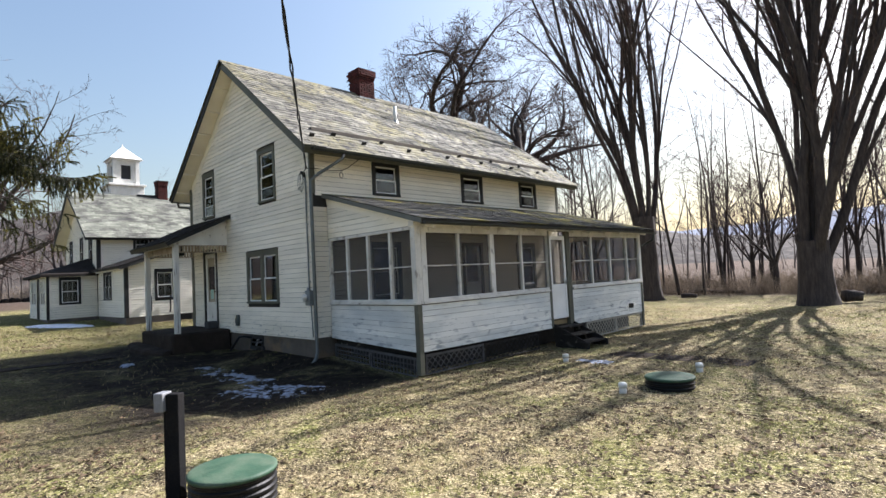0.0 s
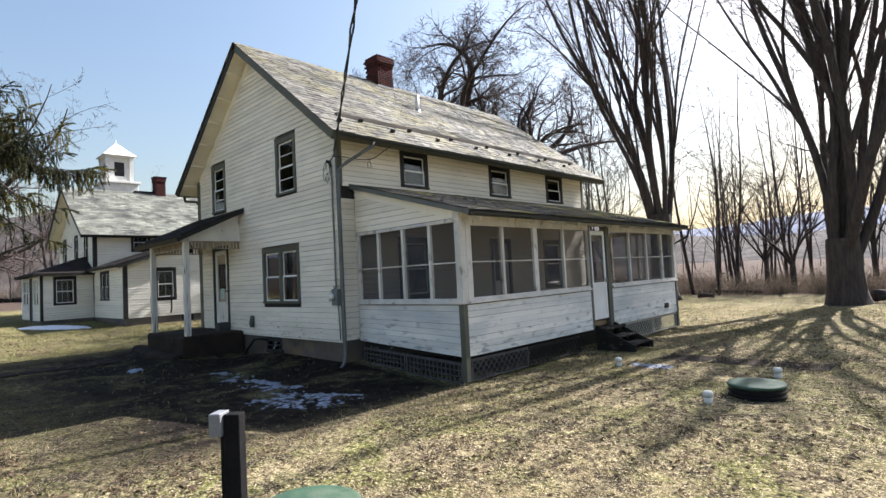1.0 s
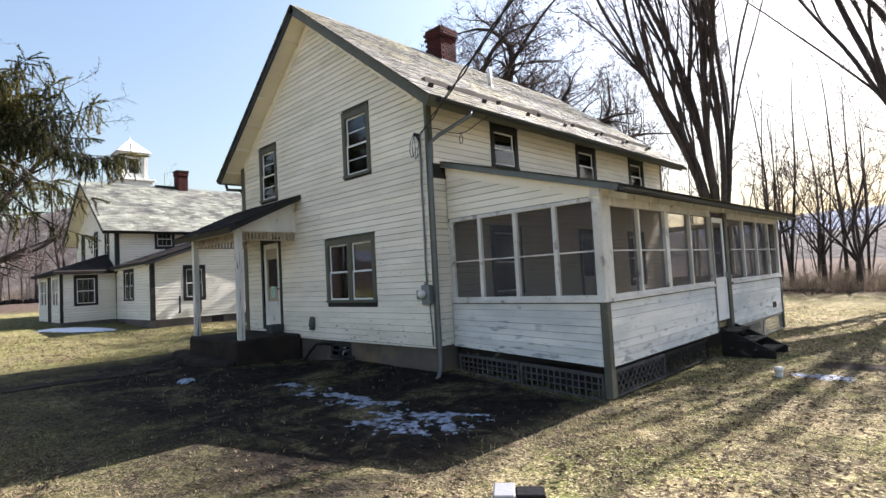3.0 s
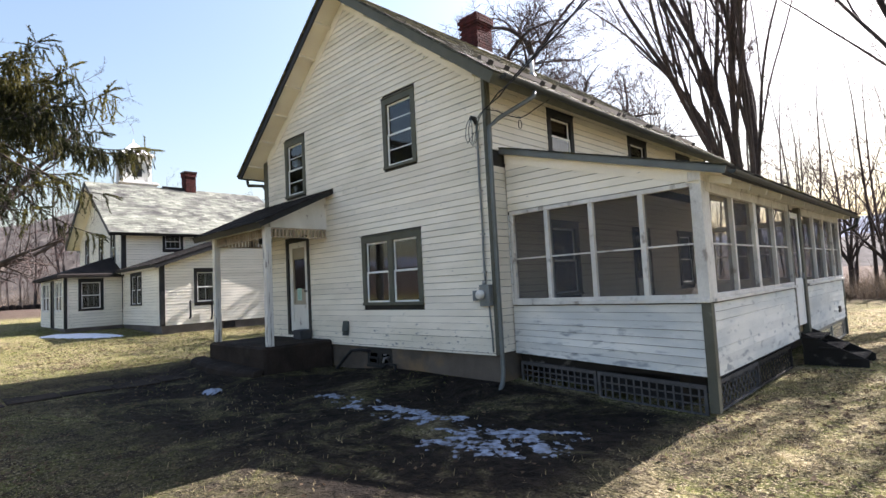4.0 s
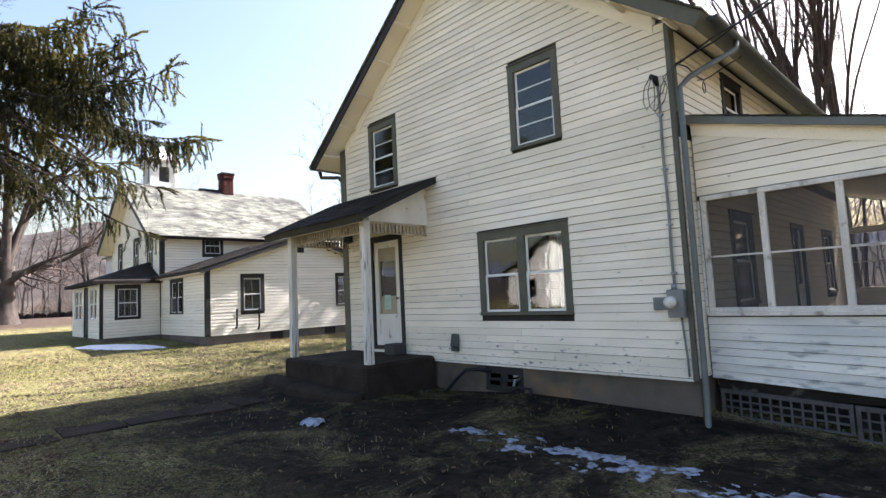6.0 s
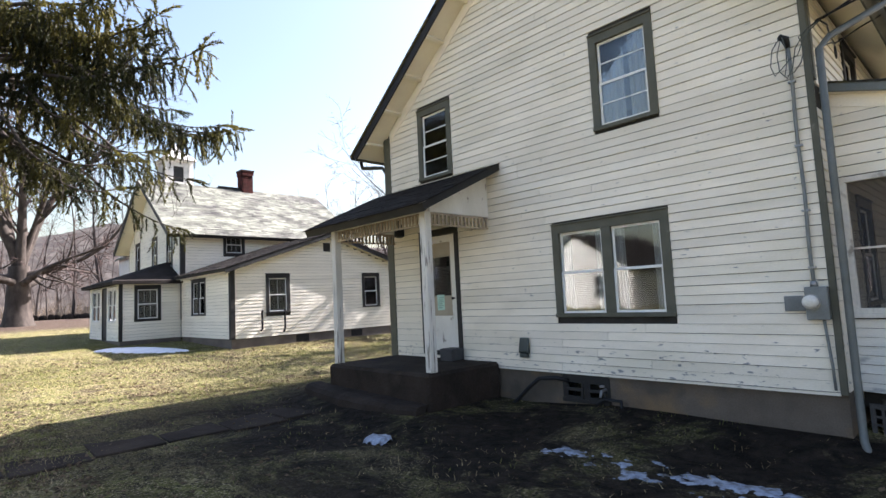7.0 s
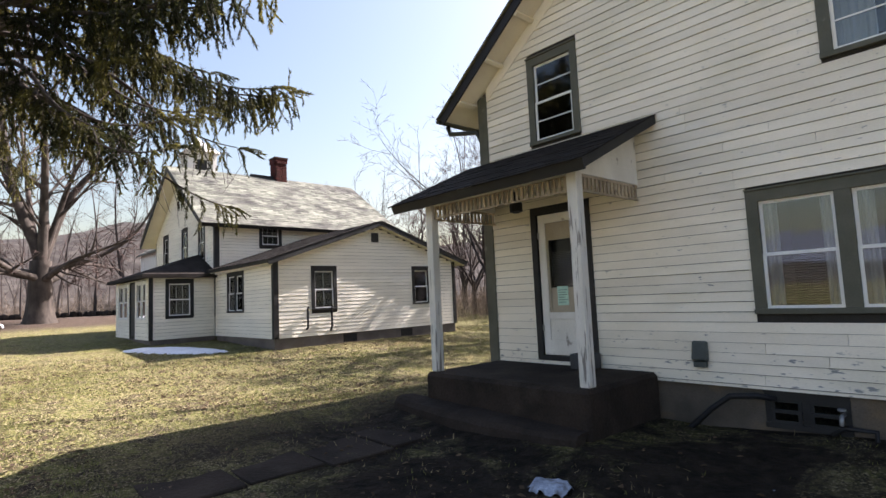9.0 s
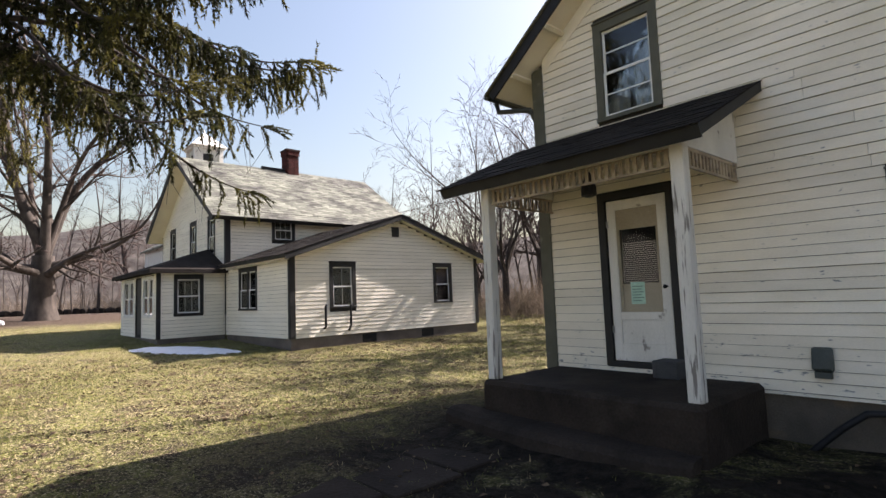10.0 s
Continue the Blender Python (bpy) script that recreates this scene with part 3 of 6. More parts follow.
wall = Build(on_gable)
solid_wall(wall, XL, XR, ZS, under, [inset(W1), inset(W2), inset(W3), inset(DOOR)], -0.005, -0.16)
wall_front = part("wall", wall, SHEATH, house, weld=True)
U1, U2, U3 = (7.92, 8.81, 3.98, 4.84), (11.15, 12.10, 3.98, 4.84), (13.92, 14.86, 3.98, 4.84)
P1, P2, P3 = (7.75, 8.75, 1.42, 2.78), (11.05, 11.95, 0.66, 2.80), (13.6, 14.6, 1.42, 2.78)
side_top = AZ - 0.2 - SLOPE * (XR - AX)
wall = Build(on_side)
solid_wall(wall, YF + 0.16, YB, ZS, [(YF, side_top), (YB, side_top)], [inset(r) for r in (U1, U2, U3, P1, P2, P3)], -0.005, -0.16)
wall_side = part("wall", wall, SHEATH, house, weld=True)
wall = Build()
wall.box(XL, XL + 0.16, YF + 0.16, YB, ZS, side_top)
part("wall", wall, SIDING, house, weld=True)
wall = Build(lambda u, d, z: (u, YB - d, z))
solid_wall(wall, XL + 0.16, XR - 0.16, ZS, under, [], 0, 0.16)
part("wall", wall, SIDING, house)
# floors and partitions indoors
inside = Build().box(XL + 0.17, XR - 0.17, YF + 0.17, YB - 0.17, ZS, ZS + 0.1)
part("floor_boards", inside, BOARD_IN, house)
part("floor_boards", Build().box(XL + 0.17, XR - 0.17, YF + 0.17, YB - 0.17, 3.3, 3.5), DARK_IN, house)
part("attic_floor", Build().box(XL + 0.17, XR - 0.17, YF + 0.17, YB - 0.17, 5.42, 5.5), DARK_IN, house)
part("partition", Build().box(XL + 0.17, XR - 0.17, 10.2, 10.32, ZS + 0.1, 3.3).box(-14.3, -14.2, YF + 0.17, 10.2, ZS + 0.1, 3.3), DARK_IN, house)
part("partition", Build().box(XL + 0.17, XR - 0.17, 9.8, 9.92, 3.5, 5.42).box(-14.3, -14.2, YF + 0.17, 9.8, 3.5, 5.42), DARK_IN, house)

# roof deck, its boards, and the lookouts under the rakes
for sgn in (1, -1):
    def on_slope(u, d, s, sgn=sgn):
        return (AX + sgn * (s * COS + d * SIN), u, AZ - s * SIN + d * COS)
    L = REACH / COS
    deck = part("roof", Build(on_slope).box(Y0 + 0.03, Y1 - 0.03, -0.14, -0.02, 0.0, L - 0.03), SOFFIT, house, "cream boarded roof underside")
    part("rake_board", Build(on_slope).box(Y0, Y0 + 0.03, -0.17, 0.0, 0.0, L + 0.01), TRIM if sgn == 1 else DARK_TRIM, deck, "olive rake board" if sgn == 1 else "near-black rake board", bevel=0.004)
    part("rake_board", Build(on_slope).box(Y1 - 0.03, Y1, -0.17, 0.0, 0.0, L + 0.01), TRIM, deck, "olive rake board", bevel=0.004)
    part("eave_board", Build(on_slope).box(Y0 + 0.03, Y1 - 0.03, -0.17, 0.0, L - 0.03, L), TRIM, deck, "olive eave board")
    for k in range(6):
        s = 0.75 + k * 0.82
        part("lookout", Build(on_slope).box(Y0 + 0.03, YF + 0.01, -0.2, -0.14, s, s + 0.07), SOFFIT, deck, "cream lookout block", bevel=0.005)
    if sgn == 1:
        roof_right, right_slope = deck, on_slope
    else:
        part("slate_sheet", Build(on_slope).box(Y0 - 0.035, Y1 + 0.03, -0.018, 0.014, 0.0, L + 0.06), SLATE, deck)
part("ridge_cap", Build().prism([(AX - 0.16, AZ - 0.1), (AX, AZ + 0.035), (AX + 0.16, AZ - 0.1), (AX + 0.14, AZ - 0.12), (AX, AZ), (AX - 0.14, AZ - 0.12)], Y0, Y1), SLATE, roof_right)

# corner boards
for a, c in ((XL - 0.015, XL + 0.18), (XR - 0.055, XR + 0.012)):
    part("corner_board", Build(on_gable).box(a, c, 0.0, 0.028, ZS - 0.02, top_at(under, (a + c) / 2) - 0.01), TRIM, house, bevel=0.004)
part("corner_board", Build(on_side).box(YF + 0.0, YF + 0.09, 0.0, 0.026, 3.9, side_top), TRIM, house, bevel=0.004)
part("corner_board", Build(on_side).box(YB - 0.12, YB, 0.0, 0.026, 3.9, side_top), TRIM, house, bevel=0.004)
for k, way in ((0, 1), (1, -1)):
    (ua, za), (ub, zb) = (under[0], under[1]) if k == 0 else (under[2], under[1])
    e0 = ua + way * 0.19
    part("rake_frieze", Build(on_gable).prism([(e0, top_at(under, e0) - 0.20), (ub, zb - 0.20), (ub, zb + 0.02), (e0, top_at(under, e0) + 0.02)], 0.0, 0.021 + 0.0015 * k), SIDING, house, "cream frieze board under the rake")
part("frieze", Build(on_gable).box(XL + 0.18, XR - 0.055, 0.0, 0.03, ZS - 0.03, ZS - 0.002), SIDING, house)


window(on_gable, *W1, house, TRIM, units=2, dress="both", casing=0.115)
window(on_gable, *W2, house, TRIM, cols=2, rows=2, dress="curtain", bar=0.005)
window(on_gable, *W3, house, TRIM, cols=1, rows=2, dress="curtain")
for r in (U1, U2, U3):
    window(on_side, *r, house, DARK_TRIM, cols=1, rows=1)
for r in (P1, P3):
    window(on_side, *r, house, TRIM, cols=2, rows=1, dress="")

# side door with casing, glazed panel, blind, notice and knob
du0, du1, dz0, dz1 = DOOR
b = Build(on_gable)
b.ring(du0, du1, dz0, dz1, 0.10, -0.05, 0.03, 0.11, 0.06)
door = part("door", b, DARK_TRIM, house, "near-black casing round a white half-glazed door", bevel=0.004)
s0, s1, t0, t1 = du0 + 0.115, du1 - 0.115, dz0 + 0.07, dz1 - 0.12
b = Build(on_gable)
b.box(s0, s0 + 0.12, -0.045, 0.0, t0, t1).box(s1 - 0.12, s1, -0.045, 0.0, t0, t1)
b.box(s0 + 0.12, s1 - 0.12, -0.045, 0.0, t0, t0 + 0.22).box(s0 + 0.12, s1 - 0.12, -0.045, 0.0, t0 + 0.52, t0 + 0.62).box(s0 + 0.12, s1 - 0.12, -0.045, 0.0, t1 - 0.13, t1)
b.box(s0 + 0.12, s1 - 0.12, -0.035, -0.018, t0 + 0.22, t0 + 0.52)
part("door_leaf", b, WHITE, door, "white weathered door leaf", bevel=0.004)
b = Build(on_gable)
g0, g1, h0, h1 = s0 + 0.12, s1 - 0.12, t0 + 0.62, t1 - 0.13
b.box(g0, g0 + 0.035, -0.06, -0.02, h0, h1).box(g1 - 0.035, g1, -0.06, -0.02, h0, h1).box(g0 + 0.035, g1 - 0.035, -0.06, -0.02, h0, h0 + 0.035).box(g0 + 0.035, g1 - 0.035, -0.06, -0.02, h1 - 0.26, h1)
part("inner_frame", b, DOOR_IN, door)
part("door_pane", Build(on_gable).box(g0 + 0.03, g1 - 0.03, -0.044, -0.04, h0 + 0.36, h1 - 0.25), DOOR_GLASS, door).visible_shadow = False
b = Build(on_gable)
y = h0 + 0.36
while y < h1 - 0.45:
    b.box(g0 + 0.04, g1 - 0.04, -0.070, -0.058, y, y + 0.007)
    y += 0.026
part("door_blind", b, WHITE, door, "white slatted blind")
b = Build(on_gable).box(g0 + 0.035, g1 - 0.035, -0.055, -0.042, h0 + 0.035, h0 + 0.36)
part("door_panel", b, DOOR_IN, door, "dim cream lower panel")
# black sheet added behind the glass in place of the dark room
part("door_back", Build(on_gable).box(g0 + 0.02, g1 - 0.02, -0.13, -0.12, h0, h1), BLACK, door)
part("notice", Build(on_gable).box(g0 + 0.14, g0 + 0.33, -0.040, -0.038, h0 + 0.10, h0 + 0.38), PAPER, door, "pale green paper notice")
b = Build(on_gable)
for k in range(6):
    b.box(g0 + 0.16, g0 + 0.31 - 0.03 * (k % 2), -0.038, -0.0375, h0 + 0.32 - k * 0.036, h0 + 0.33 - k * 0.036)
part("notice_print", b, PRINT, door)
part("door_knob", Build().tube([(s1 - 0.05, YF + 0.005, t0 + 0.93), (s1 - 0.05, YF - 0.04, t0 + 0.93), (s1 - 0.05, YF - 0.06, t0 + 0.93)], [0.012, 0.014, 0.027], 10), BLACK, door, "dark door knob", smooth=True)
for zz in (t0 + 0.35, t1 - 0.35):
    part("hinge", Build(on_gable).box(s0 - 0.01, s0 + 0.02, -0.002, 0.012, zz, zz + 0.09), METAL, door)

# inner porch door
b = Build(on_side)
b.box(P2[0], P2[0] + 0.1, -0.05, 0.03, P2[2], P2[3]).box(P2[1] - 0.1, P2[1], -0.05, 0.03, P2[2], P2[3]).box(P2[0] + 0.1, P2[1] - 0.1, -0.05, 0.03, P2[3] - 0.1, P2[3])
pd = part("door", b, TRIM, house, bevel=0.004)
b = Build(on_side).box(P2[0] + 0.1, P2[1] - 0.1, -0.06, -0.02, P2[2], P2[2] + 1.0).box(P2[0] + 0.1, P2[0] + 0.2, -0.06, -0.02, P2[2] + 1.0, P2[3] - 0.1).box(P2[1] - 0.2, P2[1] - 0.1, -0.06, -0.02, P2[2] + 1.0, P2[3] - 0.1)
part("door_leaf", b, WHITE, pd, bevel=0.004)
part("door_pane", Build(on_side).box(P2[0] + 0.2, P2[1] - 0.2, -0.042, -0.038, P2[2] + 1.0, P2[3] - 0.1), GLASS, pd).visible_shadow = False

# gutters and downspouts
def gutter(points, parent, r=0.062):
    """A half-round trough along a straight line."""
    (xa, ya, za), (xb, yb, zb) = points
    b = Build()
    n = 8
    for k in range(n):
        a0, a1 = math.pi * k / n + math.pi, math.pi * (k + 1) / n + math.pi
        for ra, rb in ((r, r - 0.006),):
            q = [(ra * math.cos(a0), ra * math.sin(a0)), (ra * math.cos(a1), ra * math.sin(a1)), (rb * math.cos(a1), rb * math.sin(a1)), (rb * math.cos(a0), rb * math.sin(a0))]
            b.hexa([(xa + x, ya, za + z) for x, z in q], [(xb + x, yb, zb + z) for x, z in q])
    for yy, zz, s in ((ya, za, 0.004), (yb, zb, -0.004)):
        b.prism([(xa + r * math.cos(math.pi + math.pi * k / n), zz + r * math.sin(math.pi + math.pi * k / n)) for k in range(n + 1)], yy, yy + s)
    return part("gutter", b, GUTTER, parent, weld=True)


EZ = AZ - SLOPE * REACH
gutter(((AX + REACH + 0.06, Y0 + 0.15, EZ - 0.03), (AX + REACH + 0.06, Y1 - 0.1, EZ - 0.07)), house)
gutter(((AX - REACH - 0.06, Y0 + 0.02, EZ - 0.03), (AX - REACH - 0.06, Y1 - 0.1, EZ - 0.07)), house)
gx = AX + REACH + 0.06
part("downspout", Build().tube([(gx, 6.7, EZ - 0.1), (gx, 6.66, EZ - 0.2), (-9.98, 6.30, EZ - 0.50), (-10.05, 6.13, EZ - 0.66), (-10.05, 6.13, 2.6), (-10.05, 6.13, 0.34), (-10.04, 6.08, 0.2), (-9.98, 5.92, 0.08)], 0.036, 10), SPOUT, house,
     "grey painted round downspout", smooth=True)
gx = AX - REACH - 0.06
part("downspout", Build().tube([(gx, 6.0, EZ - 0.1), (gx + 0.02, 6.02, EZ - 0.24), (XL - 0.06, 6.16, EZ - 0.32), (XL - 0.06, 6.3, EZ - 0.5), (XL - 0.06, 6.32, 0.4)], 0.04, 8), GUTTER, house, smooth=True)

# chimney and vent pipe on the roof
chim = thing("chimney", (AX, 10.5, AZ - 0.2), "red brick chimney with a corbelled top, on the roof ridge", "chimney")
part("core", Build().box(AX - 0.27, AX + 0.27, 10.22, 10.78, AZ - 0.45, AZ + 0.78), MORTAR, chim)
part("flue", Build().lathe((AX, 10.5, AZ + 0.77), [(0.13, 0.0), (0.13, 0.10), (0.10, 0.10), (0.10, 0.01)], 16), MORTAR, chim)
part("flashing", Build().box(AX - 0.31, AX + 0.31, 10.18, 10.82, AZ - 0.32, AZ - 0.16), METAL, chim)
rngc = random.Random(4)
for k in range(14):
    z = AZ - 0.22 + k * 0.072
    o = 0.305 if k < 10 else 0.305 + 0.022 * min(k - 9, 2)
    for side in range(4):
        n = 3
        for i in range(n):
            a = -o + (2 * o) * i / n + (0.09 if k % 2 else 0.0)
            c = min(a + 2 * o / n - 0.012, o)
            if k % 2 and i == n - 1:
                c = o
            r = rngc.uniform(0, 0.004)
            q = {0: (AX + a, AX + c, 10.5 - o - r, 10.5 - o + 0.06), 1: (AX + a, AX + c, 10.5 + o - 0.06, 10.5 + o + r),
                 2: (AX - o - r, AX - o + 0.055, 10.5 + a, 10.5 + c), 3: (AX + o - 0.055, AX + o + r, 10.5 + a, 10.5 + c)}[side]
            part("brick", Build().box(*q, z, z + 0.06), BRICK, chim)
vent = thing("vent_pipe", (-12.05, 10.4, 6.6), "white painted vent pipe standing on the slate roof", "pipe")
part("pipe", Build().tube([(-12.05, 10.4, 6.5), (-12.05, 10.4, 7.18)], 0.055, 14), PVC, vent, smooth=True)
part("collar", Build().lathe((-12.05, 10.4, 6.62), [(0.12, 0.0), (0.075, 0.1), (0.06, 0.14)], 14), METAL, vent)
# snow guards above the eave
for k in range(14):
    yy = 6.15 + k * 0.72
    s = REACH / COS - 0.55 - (0.28 if k % 2 else 0.0)
    g = Build(right_slope).box(yy, yy + 0.02, 0.0, 0.11, s, s + 0.03).box(yy - 0.05, yy + 0.07, 0.03, 0.11, s + 0.03, s + 0.045)
    part("snow_guard", g, DARK_TRIM, roof_right, "dark iron snow guard")

# ---- screened porch ----
PXF, PYN, PYF, PZS = -7.15, 6.58, 16.05, 0.45
PRX, PRZ, PTZ = -6.80, 2.96, 3.90
porch = thing("screened_porch", (-8.6, 11.3, 0), "screened lean-to porch with peeling white boards, on lattice skirting", "porch")


def porch_side(u, d, z):
    return (u, PYN - d, z)


def porch_low(u, d, z):
    """The lower boards of the near side, which narrow towards the house."""
    k = min(1.0, max(0.0, (-7.2 - u) / 2.9))
    return (u, PYN - d, 1.36 - (1.36 - z) * (1 - 0.165 * k))


def skirt_side(u, d, z):
    """The lattice under the near side, rising with the ground towards the house."""
    return (u, PYN - d, z + 0.13 * min(1.0, max(0.0, (-7.3 - u) / 2.7)))


def porch_front(u, d, z):
    return (PXF + d, u, z)


def porch_far(u, d, z):
    return (u, PYF + d, z)


rake = [(XR, PTZ - 0.10), (PXF, PTZ - 0.10 - (PTZ - PRZ) * (PXF - XR) / (PRX - XR))]
OPEN_S = [(-10.03, -9.44, 1.46, 2.80), (-9.37, -8.69, 1.46, 2.80), (-8.62, -7.95, 1.46, 2.80), (-7.88, -7.27, 1.46, 2.80)]
OPEN_F = [(6.86, 7.74, 1.46, 2.74), (7.80, 8.76, 1.46, 2.74), (8.90, 9.86, 1.46, 2.74), (9.92, 10.92, 1.46, 2.74),
          (12.24, 13.02, 1.46, 2.74), (13.09, 14.04, 1.46, 2.74), (14.11, 15.06, 1.46, 2.74), (15.13, 15.90, 1.46, 2.74)]
PDOOR = (11.05, 11.75, 0.66, 2.74)
b = Build(porch_side)
solid_wall(b, XR + 0.02, PXF, PZS + 0.16, [(XR, 1.36), (PXF, 1.36)], [], -0.004, -0.1)
solid_wall(b, XR + 0.02, PXF, 2.86, rake, [], -0.004, -0.1)
b.box(XR + 0.02, -10.09, -0.1, -0.004, 1.36, 2.86)
pw_side = part("wall", b, SHEATH, porch, weld=True)
b = Build(porch_front)
solid_wall(b, PYN + 0.1, PDOOR[0] - 0.1, PZS, [(0, 1.36), (20, 1.36)], [], -0.004, -0.1)
solid_wall(b, PDOOR[1] + 0.22, PYF, PZS, [(0, 1.36), (20, 1.36)], [], -0.004, -0.1)
pw_front = part("wall", b, SHEATH, porch, weld=True)
part("wall", Build(porch_far).box(XR + 0.02, PXF, -0.1, 0, PZS, 1.36).box(XR + 0.02, PXF, -0.1, 0, 2.86, 2.95), PORCH_SIDING, porch)
# frame members round the screens
def members(at, openings, u0, u1, top, bottom, zt, zb):
    b = Build(at)
    b.box(u0, u1, -0.09, 0.018, top, zt)
    part("head_rail", b, PEEL_WHITE, porch, "white weathered head rail", bevel=0.004)
    part("window_sill", Build(at).box(u0 - 0.01, u1 + 0.01, -0.11, 0.055, zb, zb + 0.045), PEEL_WHITE, porch, "white weathered sill", bevel=0.005)
    part("sill_rail", Build(at).box(u0, u1, -0.09, 0.014, zb + 0.045, bottom), PEEL_WHITE, porch, bevel=0.004)
    edges = [u0] + [e for o in openings for e in o[:2]] + [u1]
    for a, c in zip(edges[0::2], edges[1::2]):
        if c - a > 0.01 and c - a < 0.25:
            part("mullion", Build(at).box(a, c, -0.09, 0.012, bottom, top), PEEL_WHITE, porch, "white mullion", bevel=0.004)
    for o in openings:
        s = part("screen", Build(at).box(o[0], o[1], -0.045, -0.043, o[2], o[3]), SCREEN, porch, "grey insect screen")
        mid = 2.09
        part("screen_rail", Build(at).box(o[0], o[1], -0.05, -0.028, mid - 0.011, mid + 0.011), PEEL_WHITE, s)


members(porch_side, OPEN_S, -10.09, -7.15, 2.80, 1.46, 2.86, 1.36)
members(porch_front, OPEN_F[:4], 6.72, 10.95, 2.74, 1.46, 2.86, 1.36)
members(porch_front, OPEN_F[4:], 11.97, 15.97, 2.74, 1.46, 2.86, 1.36)
members(porch_far, [(-10.0, -9.2, 1.46, 2.80), (-9.12, -8.3, 1.46, 2.80), (-8.22, -7.3, 1.46, 2.80)], -10.09, -7.18, 2.80, 1.46, 2.86, 1.36)
for yy in (PYN, PYF - 0.15):
    part("post", Build().box(PXF - 0.12, PXF + 0.02, yy - 0.02, yy + 0.13, 1.36, 2.88), PEEL_WHITE, porch, "white corner post", bevel=0.006)
    part("corner_board", Build().box(PXF - 0.09, PXF + 0.026, yy - 0.026, yy + 0.085, PZS - 0.42, 1.355), TRIM, porch, "olive corner board", bevel=0.005)
part("post", Build().box(PXF - 0.09, PXF + 0.016, 10.93, 11.03, PZS, 2.86), TRIM, porch, bevel=0.004)
part("post", Build().box(PXF - 0.09, PXF + 0.016, 11.78, 11.96, PZS, 2.86), TRIM, porch, bevel=0.004)
part("beam", Build().box(PXF - 0.12, PXF + 0.03, PYN - 0.05, PYF + 0.05, 2.862, 2.98), PEEL_WHITE, porch, "white eave beam", bevel=0.005)
# screen door: solid lower panel and a screen over it
b = Build(porch_front)
b.box(11.05, 11.13, -0.05, -0.01, 0.66, 2.74).box(11.67, 11.75, -0.05, -0.01, 0.66, 2.74).box(11.13, 11.67, -0.05, -0.01, 2.64, 2.74).box(11.13, 11.67, -0.05, -0.01, 1.42, 1.52)
b.box(11.13, 11.67, -0.05, -0.01, 0.66, 0.76).box(11.13, 11.67, -0.04, -0.02, 0.76, 1.42)
sd = part("screen_door", b, SASH, porch, "white screen door with a solid lower panel", bevel=0.003)
part("screen", Build(porch_front).box(11.13, 11.67, -0.033, -0.031, 1.52, 2.64), SCREEN, sd)
part("handle", Build(porch_front).box(11.69, 11.71, -0.01, 0.03, 1.5, 1.62), METAL, sd)
# floor, ceiling and roof
# dark strip added to hide the floor's edge and shade the gap
part("rim_joist", Build().box(XR + 0.05, PXF - 0.1, PYN + 0.105, PYN + 0.15, 0.42, 0.62), WOOD_DARK, porch)
part("porch_floor", Build().box(XR + 0.02, PXF - 0.1, PYN + 0.152, PYF - 0.1, 0.50, 0.60), BOARD_IN, porch)
ps = math.hypot(PRX - XR, PTZ - PRZ)
pc, pn = (PRX - XR) / ps, (PTZ - PRZ) / ps


def porch_slope(u, d, s):
    return (XR + s * pc + d * pn, u, PTZ - s * pn + d * pc)


PR0, PR1 = PYN - 0.13, PYF + 0.30
part("rake_frieze", Build(porch_side).prism([(XR + 0.03, rake[0][1] - 0.14), (PXF, rake[1][1] - 0.14), (PXF, rake[1][1] + 0.02), (XR + 0.03, rake[0][1] + 0.02)], 0.0, 0.022), SIDING, porch, "cream frieze board")
porch_roof = part("roof", Build(porch_slope).box(PR0 + 0.03, PR1 - 0.03, -0.09, -0.01, 0.02, ps - 0.03), SOFFIT, porch, "low lean-to roof with cream underside")
part("rake_board", Build(porch_slope).box(PR0, PR0 + 0.03, -0.085, 0.012, 0.02, ps), SPOUT, porch_roof, "grey rake board", bevel=0.004)
part("rake_board", Build(porch_slope).box(PR1 - 0.03, PR1, -0.11, 0.012, 0.02, ps), TRIM, porch_roof, "olive rake board", bevel=0.004)
part("eave_board", Build(porch_slope).box(PR0 + 0.03, PR1 - 0.03, -0.10, 0.0, ps - 0.03, ps), DARK_TRIM, porch_roof)
gutter(((PRX + 0.055, PR0 + 0.02, PRZ - 0.05), (PRX + 0.055, PR1 - 0.02, PRZ - 0.08)), porch, 0.045)
for k in range(12):
    yy = PYN + 0.25 + k * 0.82
    part("rafter_tail", Build(porch_slope).box(yy, yy + 0.06, -0.18, -0.09, ps - 0.42, ps - 0.04), WHITE, porch, bevel=0.004)
part("downspout", Build().tube([(PRX + 0.05, PR1 - 0.15, PRZ - 0.12), (PRX + 0.0, PR1 - 0.15, PRZ - 0.3), (PXF - 0.1, PR1 - 0.1, PRZ - 0.5), (PXF - 0.1, PYF + 0.06, 0.3)], 0.04, 8), GUTTER, porch, smooth=True)
